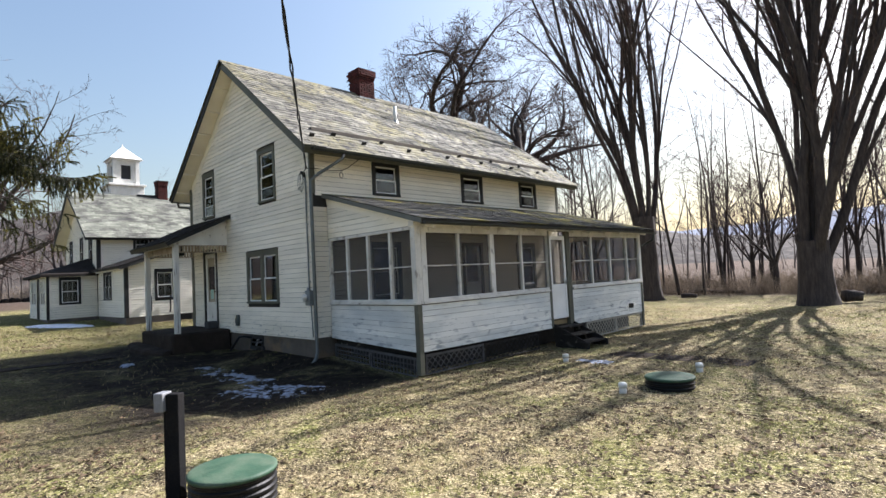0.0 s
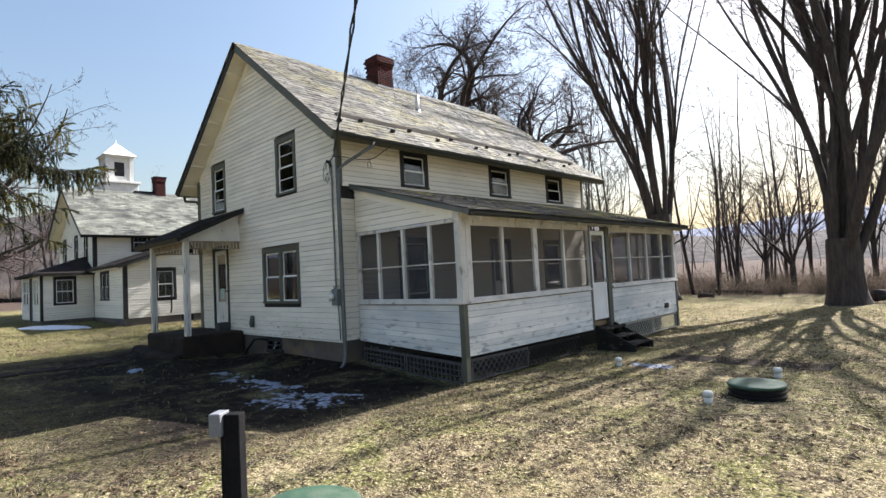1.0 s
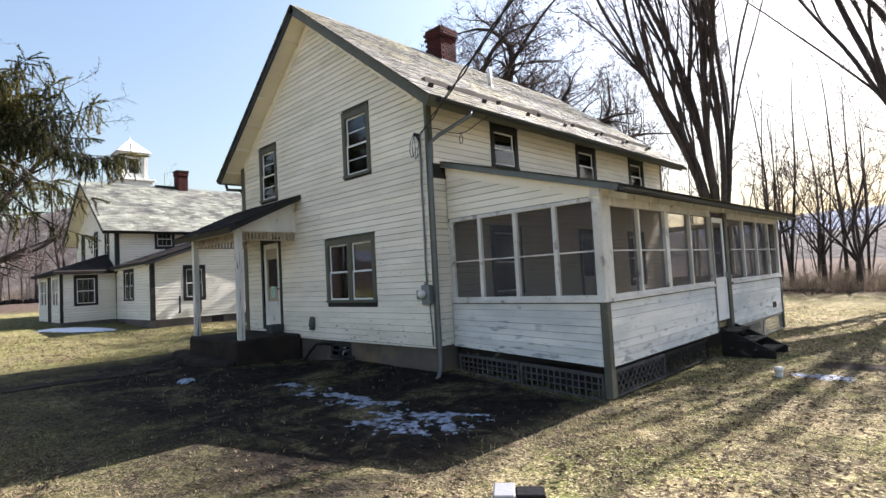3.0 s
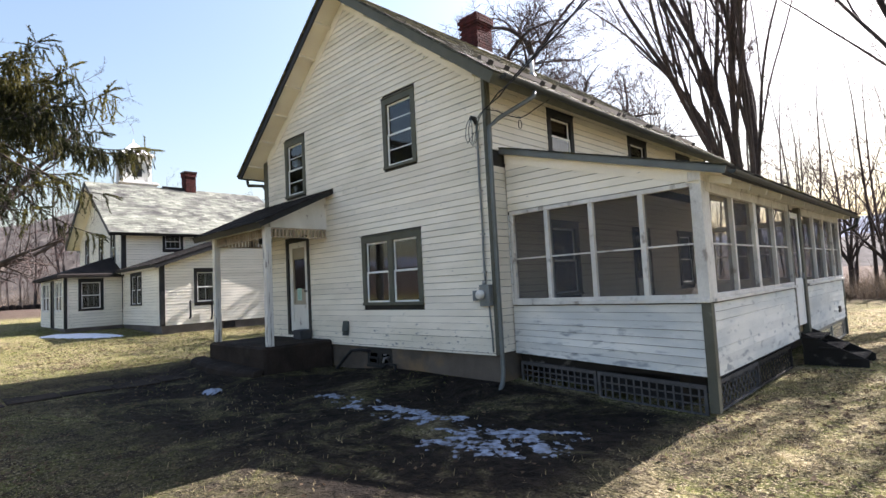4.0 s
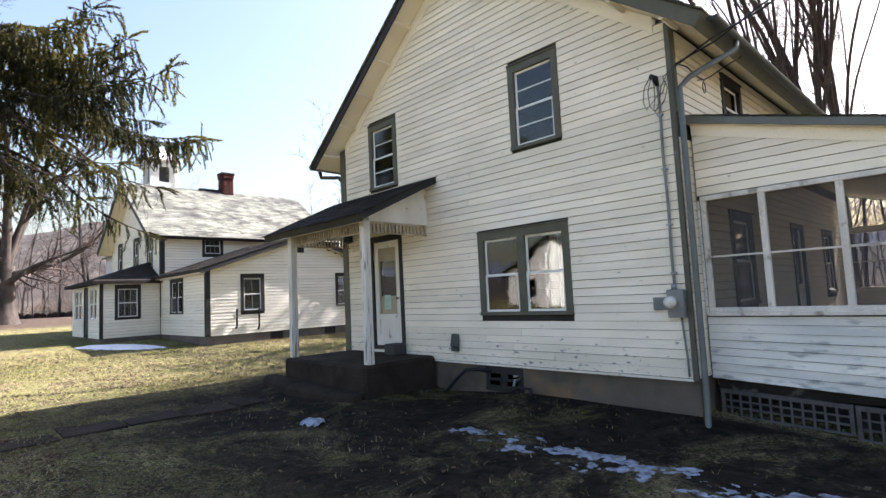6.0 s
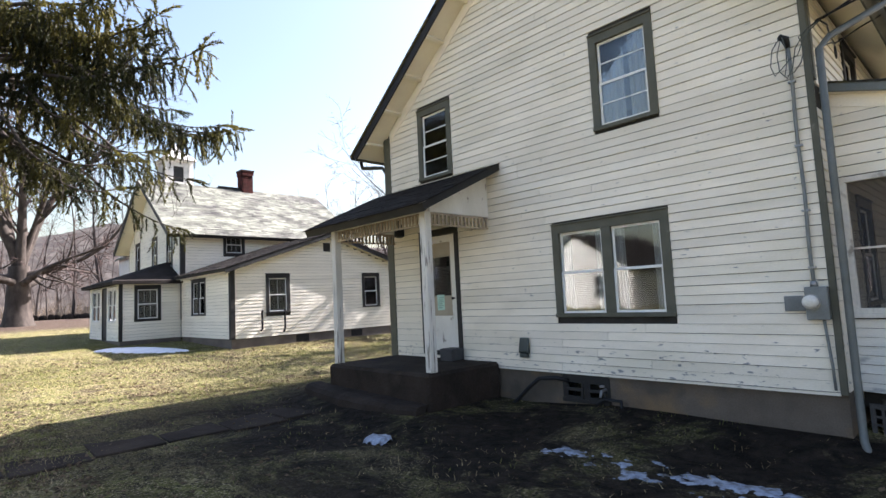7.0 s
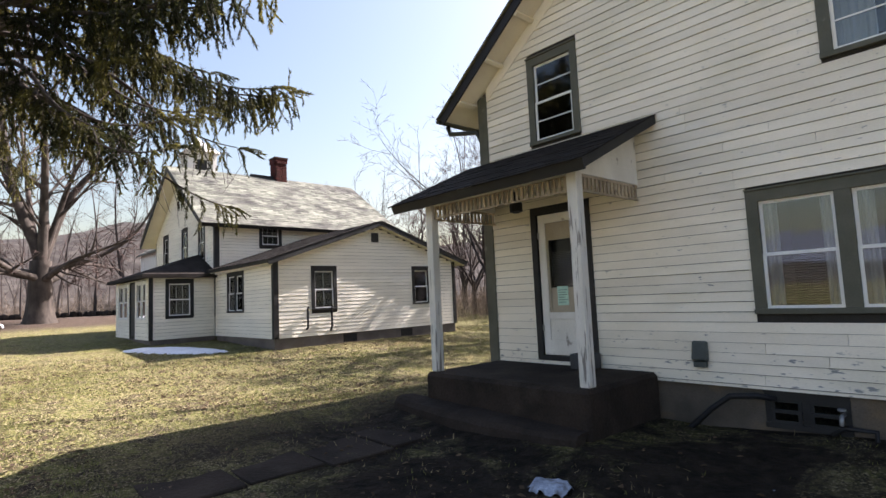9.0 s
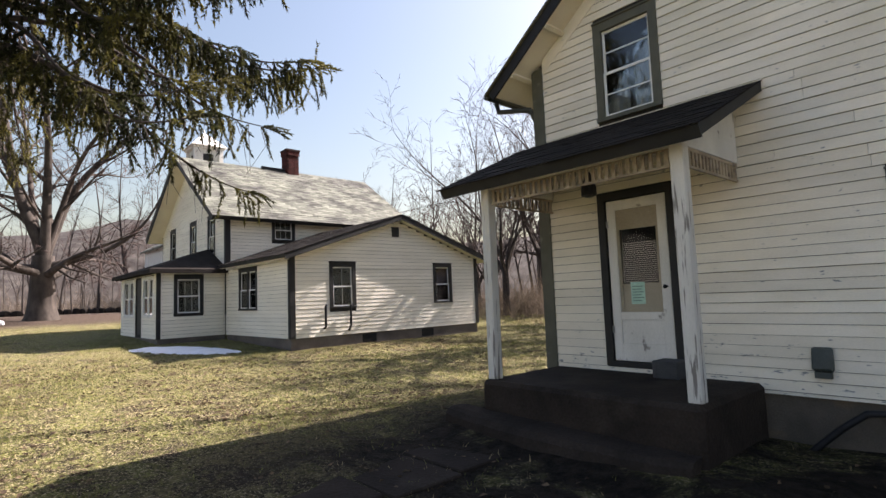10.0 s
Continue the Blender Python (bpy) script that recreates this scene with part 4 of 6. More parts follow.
# lattice skirting
def lattice(at, u0, u1, z0, z1, mat, diagonal, label):
    rim = Build(at)
    rim.ring(u0, u1, z0, z1, 0.04, -0.045, -0.01, 0.05, 0.025)
    panel = part("lattice_panel", rim, mat, porch, label)
    a0, a1, b0, b1 = u0 + 0.04, u1 - 0.04, z0 + 0.025, z1 - 0.05
    h = b1 - b0
    if diagonal:
        u = a0 - h
        while u < a1:
            for way in (1, -1):
                e = [(u, b0), (u + h, b1)] if way == 1 else [(u + h, b0), (u, b1)]
                (pa, za), (pb, zb) = e
                if pa > pb:
                    (pa, za), (pb, zb) = (pb, zb), (pa, za)
                if pb > a0 + 0.03 and pa < a1 - 0.03:
                    ca, cb = max(pa, a0), min(pb, a1)
                    m = (zb - za) / (pb - pa)
                    ya, yb = za + m * (ca - pa), za + m * (cb - pa)
                    t, dd = 0.015, (-0.026 if way == 1 else -0.034)
                    part("slat", Build(at).hexa([(ca, dd, ya - t), (cb, dd, yb - t), (cb, dd - 0.007, yb - t), (ca, dd - 0.007, ya - t)],
                                                [(ca, dd, ya + t), (cb, dd, yb + t), (cb, dd - 0.007, yb + t), (ca, dd - 0.007, ya + t)]), mat, panel)
            u += 0.15
    else:
        u = a0 + 0.05
        while u < a1 - 0.02:
            part("slat", Build(at).box(u, u + 0.024, -0.03, -0.022, b0, b1), mat, panel)
            u += 0.105
        for k in range(1, 3):
            z = b0 + h * k / 3
            part("slat", Build(at).box(a0, a1, -0.04, -0.031, z - 0.011, z + 0.011), mat, panel)


lattice(skirt_side, -10.05, -8.75, 0.02, 0.345, LATTICE, False, "grey square lattice under the porch")
lattice(skirt_side, -8.73, -7.27, -0.02, 0.345, LATTICE, False, "grey square lattice under the porch")
lattice(porch_front, 6.72, 8.4, 0.02, 0.40, LATTICE, True, "grey diagonal lattice under the porch")
# this panel takes the dark wood colour to make it look shaded
lattice(porch_front, 8.42, 10.4, 0.02, 0.40, WOOD_DARK, True, "diagonal lattice under the porch, coloured dark for shade")
lattice(porch_front, 12.6, 14.2, 0.02, 0.44, LATTICE_PALE, True, "pale broken diagonal lattice under the porch")
lattice(porch_front, 14.22, 15.9, 0.02, 0.44, LATTICE_PALE, True, "pale diagonal lattice under the porch")
# black sheets added behind the lattice for the shade under the porch
part("skirt_back", Build().box(PXF - 0.6, PXF - 0.55, PYN + 0.3, PYF, -0.1, 0.5).box(XR + 0.05, PXF - 0.6, PYN + 0.5, PYN + 0.55, -0.1, 0.5), BLACK, porch)
part("vent", Build(porch_front).box(15.0, 15.28, 0.0, 0.026, 0.62, 0.76), BLACK, porch, "small black vent")
# wooden steps at the screen door
steps = thing("porch_steps", (-6.7, 11.4, 0), "dark weathered wooden steps to the porch screen door", "steps")
for k, (x, z) in enumerate(((-7.0, 0.48), (-6.72, 0.31), (-6.42, 0.15))):
    part("tread", Build().box(x - 0.16, x + 0.16, 10.98, 11.95, z - 0.04, z), WOOD_DARK, steps, "worn dark tread", bevel=0.006)
for yy in (11.0, 11.88):
    part("stringer", Build(lambda u, d, z, yy=yy: (u, yy + d, z)).prism([(-7.12, 0.55), (-7.12, -0.05), (-6.2, -0.05), (-6.2, 0.12)], 0.0, 0.05), WOOD_DARK, steps, bevel=0.004)

# ---- entry portico at the side door ----
portico = thing("entry_portico", (-16.1, 5.4, 0), "small shed-roofed entry porch with white posts and slatted valance", "porch")
SZ = 0.70
slab = thing("concrete_stoop", (-16.1, 5.4, 0), "dark weathered concrete stoop with a lower step", "steps")
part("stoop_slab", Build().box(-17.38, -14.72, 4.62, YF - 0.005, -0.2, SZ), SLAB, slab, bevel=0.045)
def worn_step():
    """A low, wide step with a wavering, rounded front, in a grid of strips from its top edge down to the ground."""
    b = Build()
    n, prof = 26, ((0.0, 1.0), (0.55, 1.0), (0.80, 0.95), (0.95, 0.80), (1.0, 0.45), (1.03, -0.4))
    for i in range(n + 1):
        f = i / n
        x = -17.75 + 3.0 * f
        wide = 0.46 * math.sin(math.pi * (0.10 + 0.84 * f)) ** 0.4 + 0.05 * noise.noise((x * 2.3, 0.0, 4.0))
        high = 0.37 - 0.09 * f + 0.03 * noise.noise((x * 3.1, 2.0, 1.0))
        for d, h in prof:
            b.v.append((x, 4.63 - wide * d, max(-0.12, high * h) + 0.012 * noise.noise((x * 8, d * 5, 2.0))))
    m = len(prof)
    b.f = [(i * m + j, i * m + j + 1, (i + 1) * m + j + 1, (i + 1) * m + j) for i in range(n) for j in range(m - 1)]
    b.f += [tuple(range(m)), tuple(range((n + 1) * m - 1, n * m - 1, -1))]
    return b


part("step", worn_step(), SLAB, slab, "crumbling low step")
for x in (-17.30, -14.83):
    p = part("post", Build().box(x - 0.065, x + 0.065, 4.735, 4.865, SZ, 3.08), POST_PAINT, portico, "white peeling post", bevel=0.008)
RA, RB = (6.2, 3.93), (4.48, 3.13)
rl = math.hypot(RA[0] - RB[0], RA[1] - RB[1])
ry, rz = (RA[0] - RB[0]) / rl, (RA[1] - RB[1]) / rl


def portico_slope(u, d, s):
    return (u, RA[0] - s * ry - d * rz, RA[1] - s * rz + d * ry)


proof = part("roof", Build(portico_slope).box(-17.82, -14.52, -0.10, -0.01, 0.02, rl), WHITE, portico, "shed roof with dark shingles")
part("eave_board", Build(portico_slope).box(-17.84, -14.50, -0.12, 0.005, rl - 0.01, rl + 0.015), DARK_TRIM, proof)
for a in (-17.84, -14.52):
    part("rake_board", Build(portico_slope).box(a, a + 0.02, -0.10, 0.004, 0.02, rl - 0.01), DARK_TRIM, proof)
for x in (-17.32, -14.82):
    part("cheek", Build(lambda u, d, z, x=x: (x + d, u, z)).prism([(6.195, 3.08), (6.195, 3.80), (4.87, 3.19), (4.87, 3.08)], -0.02, 0.02), WHITE, portico, "white gable cheek")
part("beam", Build().box(-17.30, -14.85, 4.76, 4.84, 3.06, 3.16), WHITE, portico, bevel=0.004)


def valance(at, u0, u1, holder):
    v = part("valance", Build(at).box(u0, u1, -0.012, 0.012, 3.045, 3.075).box(u0, u1, -0.012, 0.012, 2.875, 2.90), OLD_PAINT, portico, "dingy cream slatted valance")
    n = int((u1 - u0) / 0.078)
    for k in range(n):
        a = u0 + (u1 - u0) * (k + 0.18) / n
        part("slat", Build(at).box(a, a + 0.04, -0.006, 0.010, 2.90, 3.045), OLD_PAINT, v)


valance(lambda u, d, z: (u, 4.80 - d, z), -17.23, -14.90, portico)
valance(lambda u, d, z: (-14.82 + d, u, z), 4.87, 6.19, portico)
valance(lambda u, d, z: (-17.32 - d, u, z), 4.87, 6.19, portico)
part("lamp", Build().lathe((-16.2, 5.4, 2.86), [(0.03, 0.3), (0.05, 0.22), (0.09, 0.12), (0.09, 0.02), (0.04, 0.0)], 12), BLACK, portico, "small black hanging lamp")
block = thing("step_block", (-15.75, 6.0, SZ), "dark concrete block standing by the side door", "block")
part("block", Build().box(-15.80, -15.50, 5.86, 6.16, SZ, SZ + 0.20), SLAB_GREY, block, bevel=0.01)

# ---- fittings on the gable wall ----
meter = thing("electric_meter", (-10.29, 6.12, 1.5), "grey electric meter box with a glass dial, on the wall", "meter")
part("box", Build(on_gable).box(-10.405, -10.205, 0.02, 0.12, 1.37, 1.71), GREY_BOX, meter, bevel=0.008)
part("dial", Build().tube([(-10.35, 6.09, 1.555), (-10.35, 6.045, 1.555), (-10.35, 6.0, 1.555), (-10.35, 5.985, 1.555)], [0.07, 0.07, 0.066, 0.035], 20), PVC, meter, "pale round dial", smooth=True)
part("ring", Build().tube([(-10.35, 6.085, 1.555), (-10.35, 6.06, 1.555)], [0.082, 0.082], 20), METAL, meter)
part("hub", Build().tube([(-10.32, 6.12, 1.71), (-10.32, 6.12, 1.77)], [0.035, 0.03], 12), METAL, meter, smooth=True)
part("wall_patch", Build(on_gable).box(-10.61, -10.42, 0.015, 0.05, 1.46, 1.62), GREY_BOX, meter, bevel=0.006)
cable = thing("service_cable", (-10.31, 6.15, 1.5), "grey service cable with loops running down the wall", "cable")
pts = [(-10.325 + 0.006 * math.sin(k * 1.3), 6.155, 4.30 - k * 0.26) for k in range(11)]
part("riser", Build().tube(pts, 0.018, 8), GREY_BOX, cable, "grey painted conduit", smooth=True)
part("drop", Build().tube([(-10.27, 6.15, 1.38), (-10.26, 6.15, 1.2), (-10.24, 6.15, 0.9), (-10.235, 6.15, 0.66)], 0.014, 8), GREY_BOX, cable, smooth=True)
for z in (3.9, 3.2, 2.5, 1.9):
    part("clamp", Build(on_gable).box(-10.36, -10.29, 0.015, 0.062, z, z + 0.02), METAL, cable)
part("weatherhead", Build().tube([(-10.325, 6.15, 4.29), (-10.335, 6.12, 4.38), (-10.37, 6.06, 4.40)], [0.026, 0.042, 0.032], 8), BLACK, cable, smooth=True)
for loop in (
        [(-10.37, 6.06, 4.39), (-10.45, 6.05, 4.28), (-10.48, 6.05, 4.10), (-10.45, 6.06, 3.99), (-10.37, 6.05, 4.05), (-10.30, 6.05, 4.12), (-10.22, 6.04, 4.14), (-10.16, 6.0, 4.25), (-10.08, 5.98, 4.34), (-9.98, 6.0, 4.42)],
        [(-10.35, 6.05, 4.39), (-10.32, 6.04, 4.24), (-10.33, 6.05, 4.08), (-10.36, 6.06, 3.95), (-10.27, 6.05, 3.97), (-10.20, 6.04, 4.05), (-10.15, 6.02, 4.18), (-10.19, 6.0, 4.31), (-10.10, 5.99, 4.37), (-9.99, 6.0, 4.43)],
        [(-10.36, 6.07, 4.40), (-10.41, 6.05, 4.20), (-10.40, 6.05, 4.02), (-10.34, 6.06, 3.93), (-10.28, 6.05, 4.02), (-10.24, 6.05, 4.22), (-10.12, 6.0, 4.36), (-9.99, 6.0, 4.42)]):
    part("wire_loop", Build().tube(loop, 0.0055, 6), VENT_GREY, cable, smooth=True)
part("lead", Build().tube([(-10.0, 6.0, 4.42), (-9.98, 6.25, 4.44), (-10.02, 6.6, 4.44), (-10.04, 6.95, 4.47), (-10.0, 7.1, 4.54), (-9.82, 7.2, 4.66), (-9.64, 7.26, 4.74)], 0.009, 6), BLACK, cable, smooth=True)
part("wire_loop", Build().tube([(-10.04, 6.95 + 0.05 * math.sin(k * 0.8), 4.44 - 0.075 + 0.075 * math.cos(k * 0.8)) for k in range(9)], 0.007, 6), BLACK, cable, smooth=True)
part("wall_hook", Build().tube([(-10.13, 6.98, 4.50), (-10.06, 6.98, 4.50), (-10.04, 6.98, 4.46)], 0.010, 6), METAL, cable, smooth=True)
wallvent = thing("wall_vent", (-14.18, 6.15, 0.98), "grey metal hooded vent on the clapboards", "vent")
part("hood", Build(on_gable).hexa([(-14.27, 0.01, 0.86), (-14.09, 0.01, 0.86), (-14.09, 0.10, 0.88), (-14.27, 0.10, 0.88)], [(-14.27, 0.01, 1.10), (-14.09, 0.01, 1.10), (-14.09, 0.05, 1.10), (-14.27, 0.05, 1.10)]), VENT_GREY, wallvent, bevel=0.018)
part("flap", Build(on_gable).box(-14.25, -14.11, 0.02, 0.08, 0.80, 0.862), VENT_GREY, wallvent)
cw = window(on_gable, CELLAR[0], CELLAR[1], CELLAR[2] - 0.02, CELLAR[3] + 0.03, house, DARK_TRIM, units=2, casing=0.06, d=-0.02, name="cellar_window", sash=DARK_TRIM)
pipe = thing("dryer_hose", (-14.0, 6.1, 0.3), "black hose curving from the foundation to the ground", "hose")
part("hose", Build().tube([(-13.45, 6.21, 0.50), (-13.6, 6.10, 0.54), (-13.85, 6.05, 0.52), (-14.05, 6.02, 0.36), (-14.25, 5.98, 0.16), (-14.4, 5.95, 0.02)], 0.032, 8), BLACK, pipe, smooth=True)
tap = thing("outdoor_tap", (-12.85, 6.12, 0.4), "small metal tap and pipe at the cellar window", "tap")
part("body", Build().tube([(-12.85, 6.2, 0.42), (-12.85, 6.08, 0.42), (-12.85, 6.04, 0.34)], 0.02, 8), METAL, tap, smooth=True)
part("wheel", Build().tube([(-12.85, 6.10, 0.47), (-12.85, 6.10, 0.49)], 0.035, 12), METAL, tap)
part("pipe", Build().tube([(-12.6, 6.13, 0.05), (-12.6, 6.13, 0.3), (-12.85, 6.13, 0.3), (-12.95, 6.1, 0.22)], 0.025, 8), BLACK, tap, smooth=True)
wire = thing("overhead_wires", (-9.62, 6.3, 4.72), "twisted black overhead service wires from a pole", "cable")
for k in range(2):
    a, c = Vector((-10.0, 6.0, 4.42)), Vector((11.2, -7.2, 6.6))
    pts = [a.lerp(c, i / 40) + Vector((0.03 * math.cos(i * 2.1 + k * 3.1), 0.0, 0.03 * math.sin(i * 2.1 + k * 3.1) - 0.7 * math.sin(math.pi * i / 40))) for i in range(41)]
    part("wire", Build().tube(pts, 0.011, 5), BLACK, wire)


# ---- neighbouring house ----
NROT = Matrix.Translation((-26.25, 6.4, 0.42)) @ Matrix.Rotation(radians(0.5), 4, "Z")


def nb(a, b, z):
    """a along the near wall, b away from the farmhouse, z above the neighbour's ground."""
    p = NROT @ Vector((-b, a, z))
    return (p.x, p.y, p.z)


near_house = thing("neighbour_house", nb(3.4, 4, 0), "cream clapboard neighbouring house with black trim and pale slate roof", "house")


def nb_a(off):
    return lambda u, d, z: nb(u, off - d, z)


def nb_b(off):
    return lambda u, d, z: nb(off - d, u, z)


WL = 7.22
# one-storey wing with its gable to the farmhouse
na = nb_a(0.0)
PEAK = 3.68
wing_top = [(0.0, 2.62), (PEAK, 3.80), (WL, 2.62)]
NW2, NW3 = (1.19, 2.08, 1.10, 2.42), (5.14, 5.98, 1.12, 2.44)
b = Build(na)
solid_wall(b, 0, WL, 0.33, wing_top, [inset(NW2), inset(NW3)], -0.004, -0.15)
w = part("wall", b, SHEATH, near_house, weld=True)
boards(na, 0.12, WL - 0.12, 0.33, wing_top, [NW2, NW3], 0.112, NEAR_SIDING, near_house, joined=True)
part("foundation", Build(na).box(0.02, WL - 0.02, -0.3, -0.03, -0.6, 0.33), NEAR_BASE, near_house)
for u in (2.3, 4.6):
    part("crawl_vent", Build(na).box(u, u + 0.5, -0.06, -0.02, 0.05, 0.3), BLACK, near_house)
for a, c in ((-0.02, 0.13), (WL - 0.13, WL + 0.02)):
    part("corner_board", Build(na).box(a, c, 0.0, 0.03, 0.33, top_at(wing_top, max(0, a)) - 0.02), DARK_TRIM, near_house)
window(na, *NW2, near_house, DARK_TRIM, cols=2, rows=1, casing=0.12)
window(na, *NW3, near_house, DARK_TRIM, cols=2, rows=1, casing=0.12)
part("gable_vent", Build(na).box(3.46, 3.74, 0.0, 0.03, 3.26, 3.58), DARK_TRIM, near_house)
for u in (1.0, 1.82):
    part("fill_pipe", Build().tube([na(u, 0.02, 0.55 - 0.1 * (u > 1)), na(u, 0.12, 0.6), na(u, 0.12, 1.15 - 0.15 * (u < 1)), na(u - 0.02, 0.2, 1.2 - 0.15 * (u < 1))], 0.035, 8), BLACK, near_house)
# dark sheet added behind the wing's windows to make the room look unlit
part("partition", Build(na).box(0.9, WL - 0.2, -0.85, -0.80, 0.35, 2.6), DARK_ROOM, near_house)
# its eave wall
BL = 4.7
nbw = nb_b(0.0)
NWB = (2.15, 3.55, 1.12, 2.42)
b = Build(nbw)
solid_wall(b, 0.15, BL, 0.33, [(0, 2.62), (BL, 2.62)], [inset(NWB)], -0.004, -0.15)
part("wall", b, SHEATH, near_house, weld=True)
boards(nbw, 0.1, BL, 0.33, [(0, 2.62), (BL, 2.62)], [NWB], 0.112, NEAR_SIDING, near_house, joined=True)
part("foundation", Build(nbw).box(0.3, BL, -0.3, -0.03, -0.6, 0.33), NEAR_BASE, near_house)
part("corner_board", Build(nbw).box(-0.01, 0.1, 0.0, 0.03, 0.33, 2.6), DARK_TRIM, near_house)
window(nbw, *NWB, near_house, DARK_TRIM, units=2, cols=1, rows=1, casing=0.10)
# added dark sheet, so that the eave wall's panes look unlit
part("partition", Build(nbw).box(0.95, BL - 0.1, -0.90, -0.85, 0.35, 2.6), DARK_ROOM, near_house)
# wing roof
for side in (1, -1):
    ws = math.hypot(PEAK + 0.30, 1.34)

    def wing_slope(u, d, s, side=side):
        c, n = (PEAK + 0.30) / ws, 1.34 / ws
        return nb(PEAK - side * (s * c + d * n), u, 3.95 - s * n + d * c)
    wr = part("roof", Build(wing_slope).box(-0.28, BL + 0.2, -0.12, 0.0, 0.0, ws), SOFFIT, near_house)
    part("rake_board", Build(wing_slope).box(-0.31, -0.28, -0.15, 0.01, 0.0, ws + 0.02), DARK_TRIM, wr)
    part("eave_board", Build(wing_slope).box(-0.28, BL, -0.10, 0.008, ws, ws + 0.02), DARK_TRIM, wr)
    if side == 1:
        for k in range(10):
            part("rafter_tail", Build(wing_slope).box(0.0 + k * 0.45, 0.06 + k * 0.45, -0.2, -0.12, ws - 0.3, ws - 0.03), WHITE, wr)
    shingles(wing_slope, -0.33, BL, ws, 0.33, 0.16, DARK_SHINGLE, wr, (99, 99), random.Random(11), "shingle")
# main two-storey block
MW, MD, MH = 7.9, 7.6, 4.55
mz = 7.15
nm = nb_a(BL)
NUW = (1.62, 2.52, 3.55, 4.42)
main_top = [(0, MH), (MW, MH)]
b = Build(nm)
solid_wall(b, 0, MW, 0.33, main_top, [inset(NUW)], -0.004, -0.15)
part("wall", b, SHEATH, near_house, weld=True)
boards(nm, 0.12, MW, 2.0, main_top, [NUW], 0.112, NEAR_SIDING, near_house, joined=True)
window(nm, *NUW, near_house, DARK_TRIM, units=1, cols=3, rows=1, casing=0.12)
part("corner_board", Build(nm).box(-0.02, 0.14, 0.0, 0.03, 1.0, MH), DARK_TRIM, near_house)
# added dark sheet behind the upper window, standing for an unlit room
part("partition", Build(nm).box(0.5, 4.2, -0.9, -0.85, 3.0, 4.5), DARK_ROOM, near_house)
part("frieze", Build(nm).box(0.14, MW, 0.0, 0.04, MH - 0.12, MH), DARK_TRIM, near_house)


def ng(u, d, z):
    return nb(-d, BL + u, z)


gable_top = [(0, MH), (MD / 2, mz - 0.2), (MD, MH)]
NG1, NG2, NG3 = (1.0, 1.75, 3.1, 4.5), (3.0, 3.75, 3.1, 4.5), (5.6, 6.35, 3.1, 4.5)
b = Build(ng)
solid_wall(b, 0.15, MD, 0.33, gable_top, [inset(NG1), inset(NG2), inset(NG3)], -0.004, -0.15)
part("wall", b, SHEATH, near_house, weld=True)
boards(ng, 0.1, MD - 0.1, 2.0, gable_top, [NG1, NG2, NG3], 0.112, NEAR_SIDING, near_house, joined=True)
for r in (NG1, NG2, NG3):
    window(ng, *r, near_house, DARK_TRIM, cols=2, rows=1, casing=0.10)
part("corner_board", Build(ng).box(-0.01, 0.12, 0.0, 0.03, 1.0, MH), DARK_TRIM, near_house)
part("wall", Build().hexa([nb(0.15, BL + MD - 0.15, 0), nb(MW, BL + MD - 0.15, 0), nb(MW, BL + MD, 0), nb(0.15, BL + MD, 0)], [nb(0.15, BL + MD - 0.15, MH), nb(MW, BL + MD - 0.15, MH), nb(MW, BL + MD, MH), nb(0.15, BL + MD, MH)]), NEAR_SIDING, near_house)
b = Build(lambda u, d, z: nb(MW - d, BL + u, z))
solid_wall(b, 0.15, MD - 0.15, 0.0, gable_top, [], 0, 0.15)
part("wall", b, SHEATH, near_house, weld=True)
ms = math.hypot(MD / 2 + 0.4, mz - MH + 0.28)
mc, mn = (MD / 2 + 0.4) / ms, (mz - MH + 0.28) / ms
for side in (1, -1):
    def main_slope(u, d, s, side=side):
        return nb(u, BL + MD / 2 - side * (s * mc + d * mn), mz - s * mn + d * mc)
    mr = part("roof", Build(main_slope).box(-0.55, MW + 0.3, -0.14, 0.0, 0.0, ms), SOFFIT, near_house)
    part("rake_board", Build(main_slope).box(-0.58, -0.55, -0.18, 0.02, 0.0, ms + 0.02), DARK_TRIM, mr)
    part("eave_board", Build(main_slope).box(-0.55, MW + 0.3, -0.13, 0.01, ms, ms + 0.03), DARK_TRIM, mr)
    if side == 1:
        shingles(main_slope, -0.6, MW + 0.33, ms, 0.30, 0.17, NEAR_SLATE, mr, (99, 99), random.Random(12))
    else:
        part("slate_sheet", Build(main_slope).box(-0.6, MW + 0.33, 0.0, 0.03, 0.0, ms), NEAR_SLATE, mr)
CA, CB = 4.26, BL + MD / 2
nch = thing("chimney", nb(CA, CB, mz), "red brick chimney on the neighbouring roof ridge", "chimney")
part("core", Build(nb).box(CA - 0.25, CA + 0.25, CB - 0.25, CB + 0.25, mz - 0.3, mz + 0.92), MORTAR, nch)
for k in range(16):
    z = mz - 0.2 + k * 0.07
    o = 0.28 + (0.03 if k > 12 else 0)
    for i in range(2):
        a = -o + o * i + (0.07 if k % 2 else 0)
        part("brick", Build(nb).box(CA + a, CA + min(a + o - 0.012, o), CB - o, CB - o + 0.05, z, z + 0.058), BRICK, nch)
        part("brick", Build(nb).box(CA - o, CA - o + 0.05, CB + a, CB + min(a + o - 0.012, o), z, z + 0.058), BRICK, nch)
part("cap", Build(nb).box(CA - 0.33, CA + 0.33, CB - 0.33, CB + 0.33, mz + 0.92, mz + 0.99), MORTAR, nch)
part("ridge_roll", Build(nb).box(CA - 1.35, CA - 0.28, CB - 0.06, CB + 0.06, mz, mz + 0.1), DARK_TRIM, near_house)
